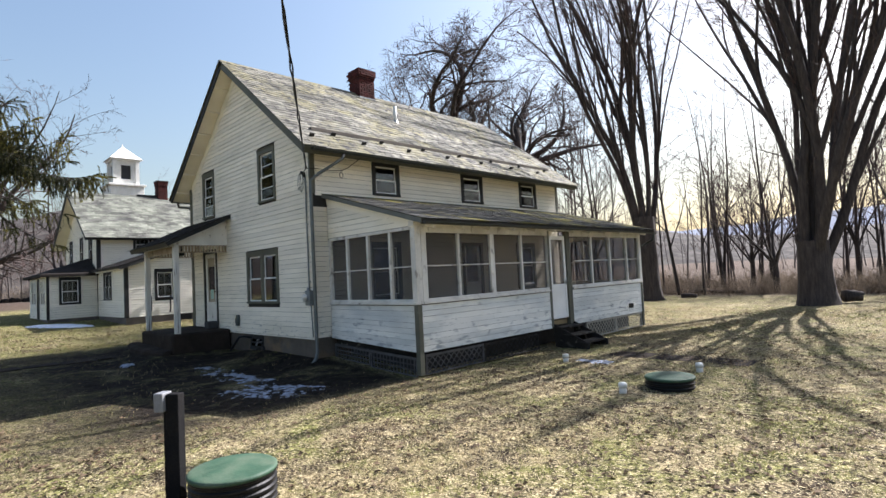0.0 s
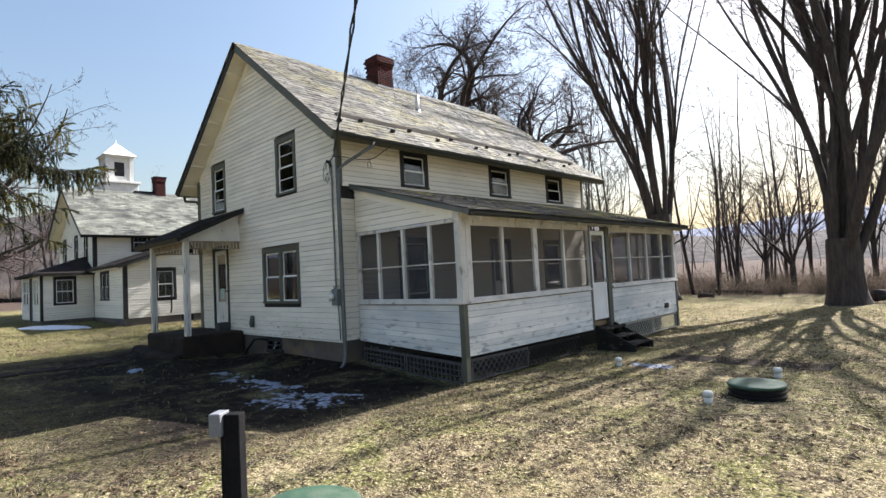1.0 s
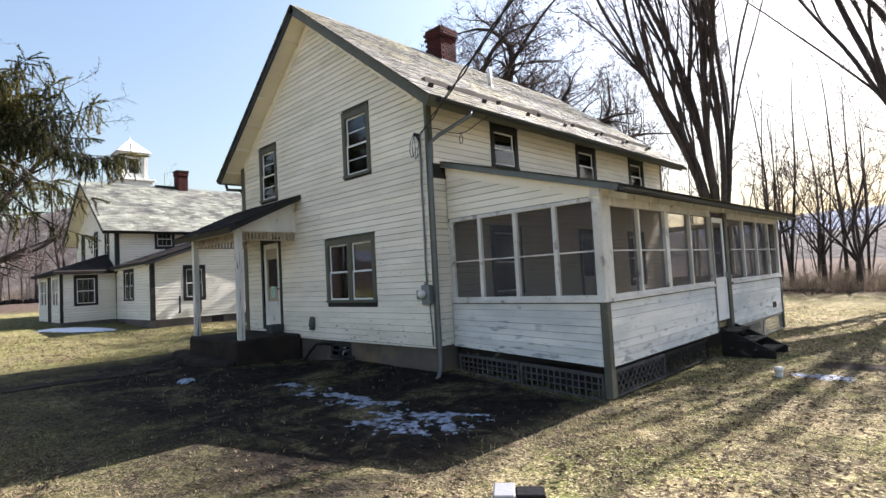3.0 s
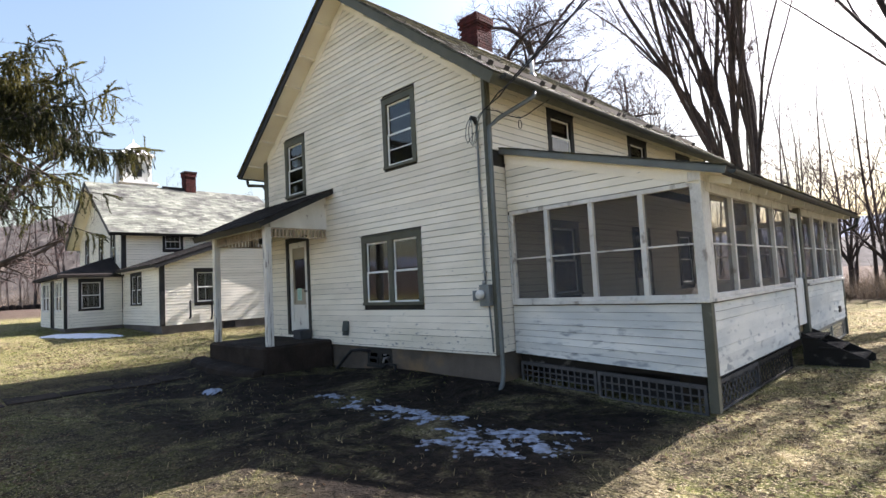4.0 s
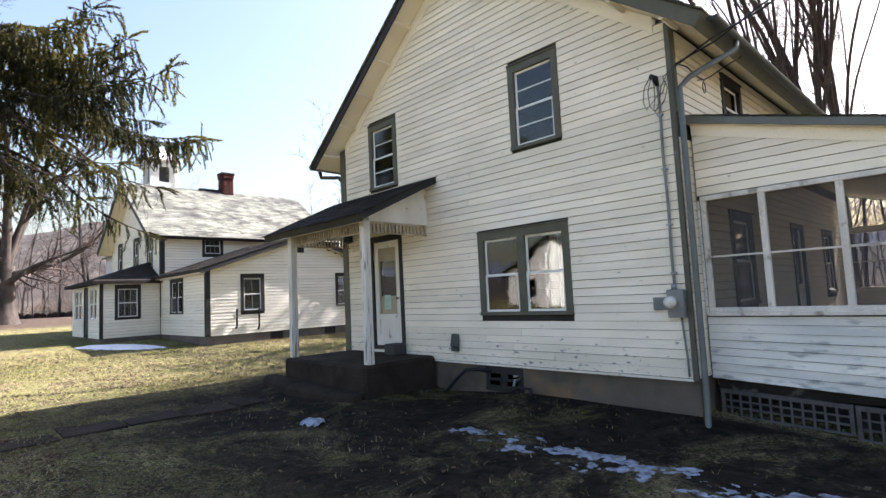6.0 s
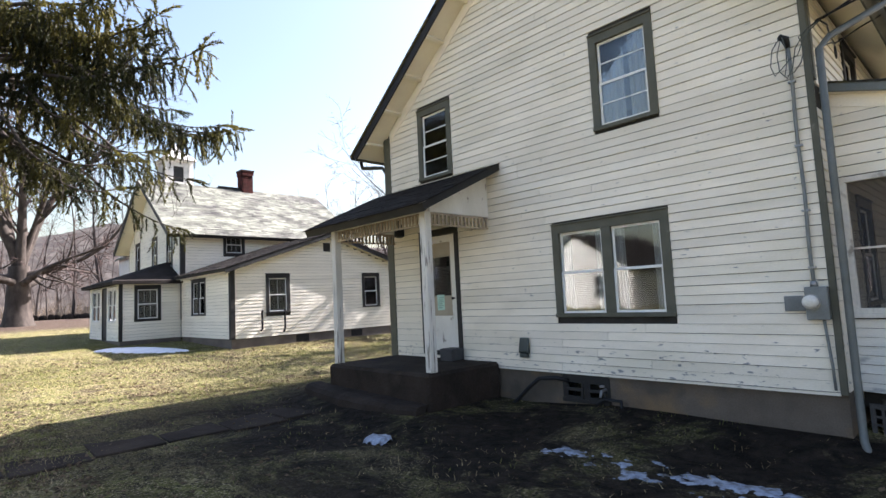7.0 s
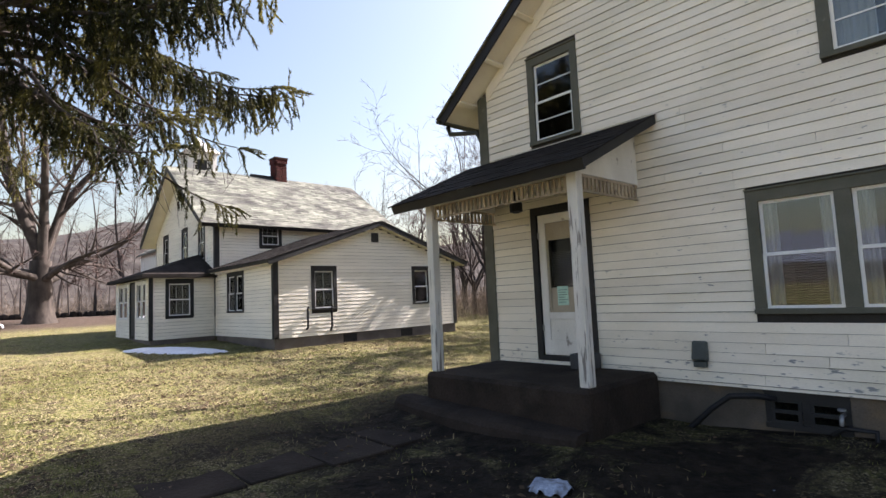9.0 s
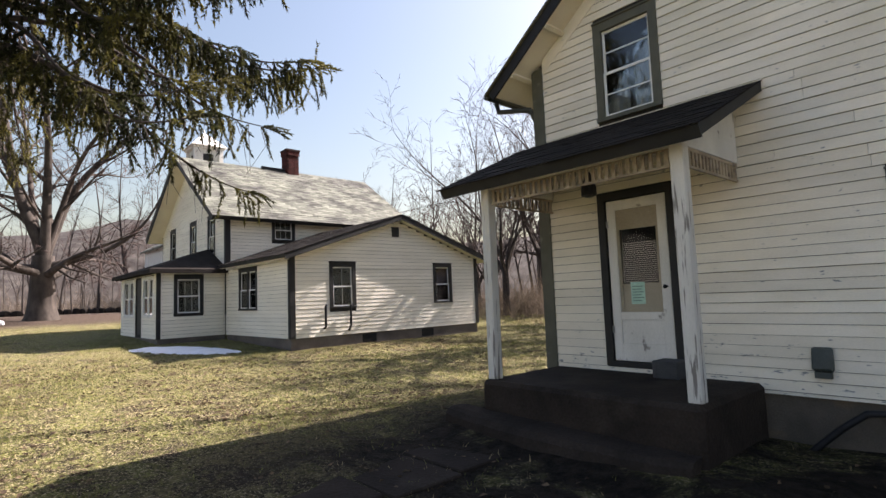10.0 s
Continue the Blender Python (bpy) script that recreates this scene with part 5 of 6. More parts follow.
# enclosed entrance porch with a hipped roof
EA, EB0, EB1 = -2.1, BL + 0.05, BL + 4.9
ne = nb_a(EB0)
NEW = (-1.62, -0.72, 1.05, 2.30)
b = Build(ne)
solid_wall(b, EA, 0.0, 0.33, [(EA, 2.5), (0, 2.5)], [inset(NEW)], -0.004, -0.12)
part("wall", b, SHEATH, near_house, weld=True)
boards(ne, EA + 0.1, -0.02, 0.33, [(EA, 2.5), (0, 2.5)], [NEW], 0.112, NEAR_SIDING, near_house, joined=True)
# added dark sheet behind the entrance porch window, for an unlit inside
part("partition", Build(ne).box(EA + 0.2, -0.05, -0.65, -0.60, 0.35, 2.48), DARK_ROOM, near_house)
window(ne, *NEW, near_house, DARK_TRIM, cols=3, rows=1, casing=0.11)
part("corner_board", Build(ne).box(EA - 0.02, EA + 0.1, 0.0, 0.03, 0.33, 2.5), DARK_TRIM, near_house)
part("foundation", Build(ne).box(EA + 0.02, 0.0, -0.3, -0.02, -0.6, 0.33), NEAR_BASE, near_house)


def nf(u, d, z):
    return nb(EA - d, u, z)


NE1, NE2, NED = (EB0 + 0.35, EB0 + 1.65, 1.0, 2.3), (EB0 + 2.9, EB0 + 4.4, 1.0, 2.3), (EB0 + 1.85, EB0 + 2.7, 0.4, 2.35)
b = Build(nf)
solid_wall(b, EB0 + 0.12, EB1, 0.33, [(EB0, 2.5), (EB1, 2.5)], [inset(NE1), inset(NE2), inset(NED)], -0.004, -0.12)
part("wall", b, SHEATH, near_house, weld=True)
boards(nf, EB0 + 0.1, EB1, 0.33, [(EB0, 2.5), (EB1, 2.5)], [NE1, NE2, NED], 0.112, NEAR_SIDING, near_house, joined=True)
window(nf, *NE1, near_house, WHITE, units=2, cols=1, rows=1, casing=0.06)
window(nf, *NE2, near_house, WHITE, units=2, cols=1, rows=1, casing=0.06)
part("door", Build(nf).box(NED[0] + 0.04, NED[1] - 0.04, -0.08, -0.03, 0.42, 2.32), DARK_TRIM, near_house)
part("foundation", Build(nf).box(EB0 + 0.3, EB1, -0.3, -0.02, -0.6, 0.33), NEAR_BASE, near_house)
part("wall", Build(nb).box(EA + 0.12, 0.0, EB1 - 0.12, EB1, -0.2, 2.5), NEAR_SIDING, near_house)
hip = Build(nb)
o = 0.28
lo = [(EA - o, EB0 - o, 2.5), (0.0, EB0 - o, 2.5), (0.0, EB1 + o, 2.5), (EA - o, EB1 + o, 2.5)]
hi = [(0.0, EB0 + 1.6, 3.35), (0.0, EB1 - 1.6, 3.35)]
hip.add([*lo, *hi, *[(x, y, z - 0.12) for x, y, z in lo]], [(0, 1, 4), (0, 4, 5, 3), (3, 5, 2), (0, 6, 7, 1), (3, 9, 6, 0), (2, 8, 9, 3), (6, 9, 8, 7), (1, 7, 8, 2, 5, 4)])
part("porch_roof", hip, DARK_SHINGLE, near_house, "black shingled hipped porch roof")

# ---- belfry building beyond ----
hall = thing("belfry_hall", (-62, 15.0, 1.5), "white clapboard hall with a square belfry, partly hidden", "building")
HX, HY = -59.5, 18.4
b = Build(lambda u, d, z: (HX + d, HY + u, z))
solid_wall(b, -5, 5, 1.2, [(-5, 7.6), (0, 10.4), (5, 7.6)], [], 3.0, 2.7)
part("wall", b, WHITE, hall)
part("wall", Build().box(HX - 14, HX + 2.7, HY - 5, HY - 4.7, 1.2, 7.6).box(HX - 14, HX + 2.7, HY + 4.7, HY + 5, 1.2, 7.6).box(HX - 14.3, HX - 14, HY - 5, HY + 5, 1.2, 7.6), WHITE, hall)
part("roof", Build(lambda u, d, z: (HX + d, HY + u, z)).prism([(-5.4, 7.4), (0, 10.6), (5.4, 7.4), (5.4, 7.2), (0, 10.4), (-5.4, 7.2)], 3.4, -14.5), NEAR_SLATE, hall)
bx, by = -58.5, 14.4
part("belfry_base", Build().box(bx - 1.45, bx + 1.45, by - 1.45, by + 1.45, 9.6, 12.1), WHITE, hall, bevel=0.02)
part("belfry_ledge", Build().box(bx - 1.62, bx + 1.62, by - 1.62, by + 1.62, 12.1, 12.3), WHITE, hall, bevel=0.02)
for sx, sy in ((-1, -1), (-1, 1), (1, -1), (1, 1)):
    part("belfry_post", Build().box(bx + sx * 0.98 - 0.17, bx + sx * 0.98 + 0.17, by + sy * 0.98 - 0.17, by + sy * 0.98 + 0.17, 12.3, 14.6), WHITE, hall)
for at in (lambda u, d, z: (bx + 0.98 + d, by + u, z), lambda u, d, z: (bx + u, by - 0.98 - d, z), lambda u, d, z: (bx - 0.98 - d, by + u, z), lambda u, d, z: (bx + u, by + 0.98 + d, z)):
    b = Build(at)
    solid_wall(b, -0.81, 0.81, 12.3, [(-0.81, 14.6), (0.81, 14.6)], [(-0.42, 0.42, 12.85, 14.2)], 0.0, -0.12)
    part("belfry_wall", b, WHITE, hall, weld=True)
    part("louvre", Build(at).box(-0.42, 0.42, -0.12, -0.08, 12.85, 14.2), DARK_TRIM, hall)
part("belfry_cornice", Build().box(bx - 1.24, bx + 1.24, by - 1.24, by + 1.24, 14.6, 14.78), WHITE, hall, bevel=0.03)
b = Build()
b.add([(bx - 1.42, by - 1.42, 14.78), (bx + 1.42, by - 1.42, 14.78), (bx + 1.42, by + 1.42, 14.78), (bx - 1.42, by + 1.42, 14.78), (bx, by, 16.25)], [(0, 1, 4), (1, 2, 4), (2, 3, 4), (3, 0, 4), (3, 2, 1, 0)])
part("belfry_roof", b, WHITE, hall, "pale pyramid roof")
part("finial", Build().tube([(bx, by, 16.2), (bx, by, 16.5)], [0.06, 0.03], 6), WHITE, hall)


# ---- white cottage across the lawn, seen in the window panes ----
cot = thing("white_cottage", (-30, -24, 0.5), "small white gabled cottage across the lawn", "house")
at_cot = lambda u, d, z: (-30 + u, -20 + d, 0.3 + z)
b = Build(at_cot)
solid_wall(b, -4.2, 4.2, -0.4, [(-4.2, 3.0), (0, 5.4), (4.2, 3.0)], [(-2.6, -1.6, 1.0, 2.3), (1.4, 2.4, 1.0, 2.3)], 0, -0.2)
part("wall", b, WHITE, cot, weld=True)
part("wall", Build(at_cot).box(-4.2, -4.0, -9, -0.2, -0.4, 3.0), WHITE, cot)
part("wall", Build(at_cot).box(4.0, 4.2, -9, -0.2, -0.4, 3.0), WHITE, cot)
part("wall", Build(at_cot).box(-4.2, 4.2, -9.2, -9, -0.4, 3.0), WHITE, cot)
part("roof", Build(at_cot).prism([(-4.7, 2.85), (0, 5.6), (4.7, 2.85), (4.7, 2.65), (0, 5.4), (-4.7, 2.65)], 0.4, -9.5), DARK_SHINGLE, cot)
for a in (-2.6, 1.4):
    window(at_cot, a - 0.05, a + 1.05, 0.97, 2.36, cot, DARK_TRIM, cols=2)


# ---- trees ----
class Tree:
    """Grows tapered limbs into one list of wood and one of twigs."""

    def __init__(self, seed, twig_r=0.012, wander=0.16, up=0.10, sides=(9, 6, 4, 3)):
        self.r, self.wood, self.twigs = random.Random(seed), Build(), Build()
        self.twig_r, self.wander, self.up, self.sides, self.slow, self.kid = twig_r, wander, up, sides, 0.8, 1.0

    def limb(self, p, way, length, r0, level, levels, kids, taper=0.35, first=0.3, spread=(25, 55), shrink=0.6, up=None):
        rng = self.r
        up = self.up if up is None else up
        n = max(3, min(14, int(length / (0.3 if level == 2 else 0.5)) + 2)) if level < 3 else 3
        way = Vector(way).normalized()
        pts, rad, ways = [Vector(p)], [r0], [way]
        end = max(self.twig_r * 0.45, r0 * taper)
        bend = Vector((0, 0, 0))
        slow = self.slow if level == 1 else 0.8
        for i in range(1, n + 1):
            w = self.wander * (1.0 if level else 0.5)
            bend = bend * 0.72 + Vector((rng.gauss(0, w), rng.gauss(0, w), rng.gauss(0, w * 0.7))) * 0.75
            way = (way + (bend + Vector((0, 0, up))) * (1.6 / n ** 0.5)).normalized()
            pts.append(pts[-1] + way * (length / n))
            ways.append(way)
            rad.append(r0 + (end - r0) * (i / n) ** slow)
        fine = r0 < self.twig_r * 2.2
        (self.twigs if fine else self.wood).tube(pts, rad, self.sides[min(level, 3)] if not fine else 3, caps=False)
        if level >= levels:
            return
        k = kids[min(level, len(kids) - 1)]
        for j in range(k):
            f = first + (1 - first) * (j + rng.random()) / k
            i = min(n, max(1, int(f * n)))
            q = pts[i]
            axis = ways[i].orthogonal()
            axis.rotate(Matrix.Rotation(rng.uniform(0, 2 * math.pi), 3, ways[i]))
            w2 = ways[i].copy()
            fan = (spread[0] + 8, spread[1] + 14) if level >= 2 else spread
            w2.rotate(Matrix.Rotation(radians(rng.uniform(*fan)), 3, axis))
            self.limb(q, w2, length * shrink * rng.uniform(0.65, 1.15) * (1.15 - 0.5 * f), max(self.twig_r * 0.6, rad[i] * rng.uniform(0.42, 0.68) * (self.kid if level == 1 else 1.0)), level + 1, levels, kids, taper, 0.2, spread, shrink, up)

    def trunk(self, base, height, r0, r1, lean=(0, 0), flare=1.5, sides=14, lobes=5):
        """A flared, slightly fluted bole; returns its top."""
        bx, by, bz = base
        n = 9
        vs, fs = [], []
        for i in range(n + 1):
            f = i / n
            r = r0 + (r1 - r0) * f
            r *= 1 + (flare - 1) * math.exp(-f * height / 0.45)
            for k in range(sides):
                a = 2 * math.pi * k / sides
                rr = r * (1 + (0.06 + 0.16 * math.exp(-f * height / 0.5)) * math.sin(lobes * a + self.r.uniform(-0.2, 0.2)))
                vs.append((bx + lean[0] * f + rr * math.cos(a), by + lean[1] * f + rr * math.sin(a), bz - 0.25 + (height + 0.25) * f))
        for i in range(n):
            for k in range(sides):
                fs.append((i * sides + k, i * sides + (k + 1) % sides, (i + 1) * sides + (k + 1) % sides, (i + 1) * sides + k))
        self.wood.add(vs, fs)
        return Vector((bx + lean[0], by + lean[1], bz + height))

    def finish(self, name, base, label, bark=None, twig=None, group=""):
        t = thing(name, base, label, "tree", group)
        part("trunk", self.wood, bark or BARK, t, smooth=True, fix=False)
        part("crown", self.twigs, twig or TWIG, t, "fine bare twigs", fix=False)
        return t


def vase_maple(seed, base, stems, height, r0, fork, name_label, west, east, depth=0.2, side=0.0, taper=0.26):
    """An old maple: a short stout bole that breaks into main stems, which fork again at narrow angles and carry rising branchlets."""
    t = Tree(seed, 0.014, 0.12, 0.05)
    rng = t.r
    base = (base[0], base[1], ground_height(*base))
    top = t.trunk(base, fork, r0, r0 * 0.86, flare=1.35)

    def stem(p, way, length, r, order):
        n = max(5, int(length / 0.9))
        way = Vector(way).normalized()
        pts, rad, ways = [Vector(p)], [r], [way]
        bend = Vector((0, 0, 0))
        for i in range(1, n + 1):
            bend = bend * 0.6 + Vector((rng.gauss(0, 0.035), rng.gauss(0, 0.035), 0))
            way = (way + bend + Vector((0, 0, 0.022))).normalized()
            pts.append(pts[-1] + way * (length / n))
            ways.append(way)
            rad.append(max(0.02, r * (1 + (taper - 1) * (i / n) ** 1.1)))
        t.wood.tube(pts, rad, 9 if order == 0 else 7, caps=False)
        if order < 2:
            count = 3 if order == 0 else 2
            for j in range(count):
                i = max(1, int(n * (0.12 + 0.42 * (j + rng.random()) / count)))
                axis = ways[i].orthogonal()
                axis.rotate(Matrix.Rotation(rng.uniform(0, 2 * math.pi), 3, ways[i]))
                w2 = ways[i].copy()
                w2.rotate(Matrix.Rotation(radians(rng.uniform(6, 17)), 3, axis))
                stem(pts[i], w2, (length - length * i / n) * rng.uniform(0.75, 1.0), rad[i] * rng.uniform(0.5, 0.75), order + 1)
        for j in range(9 if order == 0 else 7):
            i = min(n, max(1, int(n * (0.15 + 0.85 * (j + rng.random()) / 8))))
            axis = ways[i].orthogonal()
            axis.rotate(Matrix.Rotation(rng.uniform(0, 2 * math.pi), 3, ways[i]))
            w2 = ways[i].copy()
            w2.rotate(Matrix.Rotation(radians(rng.uniform(22, 55)), 3, axis))
            t.limb(pts[i], w2, rng.uniform(1.2, 3.2), max(0.010, rad[i] * rng.uniform(0.13, 0.28)), 2, 4, (0, 0, 4, 3), taper=0.2, first=0.2, spread=(18, 45), shrink=0.45, up=0.06)

    for k in range(stems):
        f = (k + rng.uniform(0.25, 0.75)) / stems
        lean = west + (east - west) * f
        sy = rng.gauss(0, depth * 0.7)
        start = top + Vector(((f - 0.5) * r0 * 1.2, max(-1, min(1, sy / depth)) * r0 * 0.5, -rng.uniform(0.1, 0.45) * fork))
        outer = abs(f - 0.5) * 2
        stem(start, (lean, sy + side * lean, 1), height * rng.uniform(0.85, 1.0) * (1 - 0.15 * outer), r0 * rng.uniform(0.23, 0.33), 0)
    return t.finish("maple_tree", base, name_label)


vase_maple(21, (-4.25, 24.8), 9, 22.0, 0.62, 2.5, "huge bare maple with many upright stems and fluted trunk", -0.10, 0.38, 0.18, 0.18)
vase_maple(22, (-12.1, 27.3), 6, 21.0, 0.58, 4.4, "tall bare maple with several upright stems", -0.20, 0.13, 0.12, 0.4, 0.36)


def spreading_tree(seed, base, height, r0, limbs, label, lean=(0, 0), bark=None, wander=0.20, reach=9.0, rise=0.55, flare=1.35, kids=(0, 9, 9, 7)):
    t = Tree(seed, 0.014, wander, 0.03)
    base = (base[0], base[1], ground_height(*base))
    top = t.trunk(base, height, r0, r0 * 0.72, lean=lean, flare=flare)
    for k in range(limbs):
        a = 2 * math.pi * (k + t.r.uniform(-0.25, 0.25)) / limbs
        t.limb(top - Vector((0, 0, t.r.uniform(0, height * 0.3))), (math.cos(a), math.sin(a), rise * t.r.uniform(0.5, 1.9)), reach * t.r.uniform(0.7, 1.1), r0 * t.r.uniform(0.42, 0.62), 1, 4, kids, taper=0.10, first=0.18, spread=(25, 60), shrink=0.5)
    t.limb(top, (0.1, 0.0, 1), reach * 1.0, r0 * 0.7, 1, 4, kids, taper=0.10, first=0.1, spread=(25, 60), shrink=0.52)
    return t.finish("bare_tree", base, label, bark)


spreading_tree(44, (-20.9, 22.3), 10.6, 0.42, 6, "bare crooked tree with fine reddish twigs behind the house", reach=7.6, wander=0.34, rise=0.42, kids=(0, 12, 11, 8))
spreading_tree(32, (-22.4, 30.6), 9.6, 0.50, 7, "bare crooked tree with a heavy bending limb", reach=9.0, rise=0.45, wander=0.28, kids=(0, 10, 9, 7))


def old_tree(seed, base, label):
    """An old tree on a thick flared base: a cluster of upright stems and long low limbs that sag."""
    t = Tree(seed, 0.016, 0.16, 0.04)
    base = (base[0], base[1], ground_height(*base))
    top = t.trunk(base, 3.6, 0.66, 0.5, flare=1.3, lobes=6)
    for k in range(6):
        a = 2 * math.pi * k / 6 + t.r.uniform(-0.4, 0.4)
        t.limb(top - Vector((0, 0, t.r.uniform(0.0, 0.8))), (0.20 * math.cos(a), 0.26 * math.sin(a), 1), t.r.uniform(12, 17), t.r.uniform(0.22, 0.36), 1, 4, (0, 12, 7, 5), taper=0.1, first=0.15, spread=(28, 62), shrink=0.40)
    for a, r in ((1.2, 8.5), (2.0, 7.0), (-1.4, 8.5), (-0.7, 7.5), (-2.2, 7.0), (0.4, 6.5)):
        t.limb(top - Vector((0, 0, t.r.uniform(0.6, 1.4))), (math.cos(a), math.sin(a), t.r.uniform(0.12, 0.45)), r, 0.26, 1, 4, (0, 9, 7, 5), taper=0.1, first=0.2, spread=(25, 65), shrink=0.45, up=0.01)
    return t.finish("bare_tree", base, label, BARK_PALE)


old_tree(33, (-50.0, 3.0), "old pale-barked bare tree with a thick flared base")


def twiggy_tree(seed, base, fork, reach, r0, limbs, label):
    """A young many-stemmed tree, dense with fine upright twigs."""
    t = Tree(seed, 0.0125, 0.15, 0.05, (7, 5, 3, 3))
    base = (base[0], base[1], ground_height(*base))
    top = t.trunk(base, fork, r0, r0 * 0.8, flare=1.2, sides=9)
    for k in range(limbs):
        a = 2 * math.pi * (k + t.r.uniform(-0.3, 0.3)) / limbs
        t.limb(top - Vector((0, 0, t.r.uniform(0, fork * 0.4))), (math.cos(a) * 0.55, math.sin(a) * 0.55, t.r.uniform(0.8, 1.8)), reach * t.r.uniform(0.6, 1.1), r0 * t.r.uniform(0.4, 0.6), 1, 4, (0, 9, 6, 3), taper=0.08, first=0.15, spread=(20, 50), shrink=0.48)
    return t.finish("twiggy_tree", base, label, group="twiggy trees behind the houses")


for k, (x, y, f, rc, r0) in enumerate(((-31.8, 21.4, 2.6, 9.5, 0.22), (-34.2, 22.6, 1.8, 8.0, 0.17), (-37.0, 24.6, 2.0, 8.5, 0.18), (-32.6, 25.8, 3.4, 11.5, 0.24), (-40.5, 24.8, 2.2, 7.0, 0.15), (-29.4, 23.8, 3.0, 11.0, 0.22), (-25.4, 20.9, 3.2, 11.0, 0.21), (-44.5, 25.5, 2.5, 7.0, 0.15))):
    twiggy = twiggy_tree(80 + k, (x, y), f, rc, r0, 6, "many-stemmed bare tree with dense reddish twigs")
    if k in (1, 4):
        # the same kind again at the wood's edge
        for q, (cx, cy) in enumerate(((-7.6, 33.2), (-1.6, 35.0), (3.6, 34.0), (-17.6, 31.5)) if k == 1 else ((-9.6, 36.5), (0.8, 40.0), (8.0, 38.0), (-4.6, 38.0))):
            copy_thing(twiggy, Matrix.Translation((cx, cy, ground_height(cx, cy))) @ Matrix.Rotation(1.3 * q + k, 4, "Z") @ Matrix.Diagonal((1.0, 1.0, 1.05 + 0.1 * q, 1.0)))


def shrub(seed):
    t = Tree(seed, 0.008, 0.2, 0.02, (5, 4, 3, 3))
    for k in range(9):
        a = t.r.uniform(0, 6.28)
        t.limb((0.25 * math.cos(a), 0.25 * math.sin(a), -0.05), (math.cos(a) * 0.5, math.sin(a) * 0.5, t.r.uniform(0.6, 1.6)), t.r.uniform(1.4, 2.6), 0.022, 1, 3, (0, 8, 6), taper=0.15, first=0.1, spread=(20, 60), shrink=0.45)
    return t.finish("bare_shrub", (0, 0, 0), "bare dense shrub with pinkish twigs at the wood's edge", BRUSH, BRUSH, "bare shrubs")


for k in range(2):
    first = shrub(95 + k)
    for q, (cx, cy) in enumerate(((-9.2, 30.6), (-6.4, 31.8), (-0.8, 32.2), (2.4, 30.8), (5.2, 33.0), (-12.6, 35.0), (-2.4, 37.0)) if k else ((-7.8, 34.0), (-3.0, 33.2), (1.0, 34.4), (7.5, 32.5), (-16.0, 32.6), (-27.8, 24.0), (-30.5, 20.5))):
        m = Matrix.Translation((cx, cy, ground_height(cx, cy))) @ Matrix.Rotation(2.1 * q, 4, "Z") @ Matrix.Scale(0.8 + 0.12 * (q % 4), 4)
        if q:
            copy_thing(first, m)
        else:
            first.matrix_basis = m
spreading_tree(34, (-44, 40), 6.0, 0.32, 5, "bare grey woodland tree behind the houses", reach=7.0)


def slim_tree(seed, height, r0):
    t = Tree(seed, 0.014, 0.10, 0.06, (7, 5, 3, 3))
    t.limb((0, 0, -0.2), (t.r.gauss(0, 0.06), t.r.gauss(0, 0.06), 1), height, r0, 0, 3, (12, 5, 2), taper=0.10, first=0.22, spread=(22, 60), shrink=0.34, up=0.03)
    return t.finish("slim_tree", (0, 0, 0), "slim bare young tree at the wood's edge", group="slim bare trees")


protos = [slim_tree(40 + k, 9.0 + 1.6 * k, 0.065 + 0.018 * k) for k in range(5)]
rngt = random.Random(77)
places = [(-22.4, 36), (-21.2, 37.5), (-19.0, 35), (-14.7, 34), (-13.4, 33), (-12.0, 31.5), (-10.8, 35), (-9.9, 38), (-8.9, 36), (-7.9, 40), (-4.1, 41), (-2.0, 38), (-24.5, 33), (-17, 38),
          (-13.0, 24.5), (-15.8, 27.0), (-17.2, 30.0), (-45, 19), (-46, 22), (-44, 25), (-42, 28.5), (-45, 35), (-40, 33), (-43, 43), (-38, 38), (-36, 44), (-34, 30), (-32, 36), (-65, 3.4), (-64, 6), (-66, 8),
          (-60, 9.4), (-70, 11), (-58, 1.0), (-72, 0), (-50, 26), (-54, 30), (-40, 24), (-28, 40), (-30, 34), (-6, 46), (-1, 45), (3, 42), (6, 39), (-75, 22), (-80, 16), (-84, 26), (-70, 34)]
for _ in range(30):
    places.append((rngt.uniform(-16, 12), 31.5 + 18 * rngt.random() ** 1.3))
for _ in range(22):
    places.append((rngt.uniform(-46, -24), rngt.uniform(27, 46)))
used = set()
for i, (x, y) in enumerate(places):
    k = rngt.randrange(5)
    m = Matrix.Translation((x + rngt.uniform(-0.4, 0.4), y + rngt.uniform(-0.4, 0.4), ground_height(x, y))) @ Matrix.Rotation(rngt.uniform(0, 6.28), 4, "Z") @ Matrix.Rotation(rngt.gauss(0, 0.06), 4, "X")
    if k not in used:
        used.add(k)
        protos[k].matrix_basis = m
    else:
        copy_thing(protos[k], m)


# far woods, brush and hills
def woods(name, seed, count, place, hmin, hmax, mat, label):
    t = Tree(seed, 0.02, 0.17, 0.05, (4, 3, 3, 3))
    t.twig_r = 0.0
    for _ in range(count):
        x, y = place(t.r)
        t.limb((x, y, ground_height(x, y) - 0.3), (t.r.gauss(0, 0.08), t.r.gauss(0, 0.08), 1), t.r.uniform(hmin, hmax), t.r.uniform(0.05, 0.14), 0, 2, (8, 3), taper=0.15, first=0.25, spread=(20, 55), shrink=0.35)
    tagged(part(name, t.wood, mat, fix=False), label, "woodland", kind="stuff")


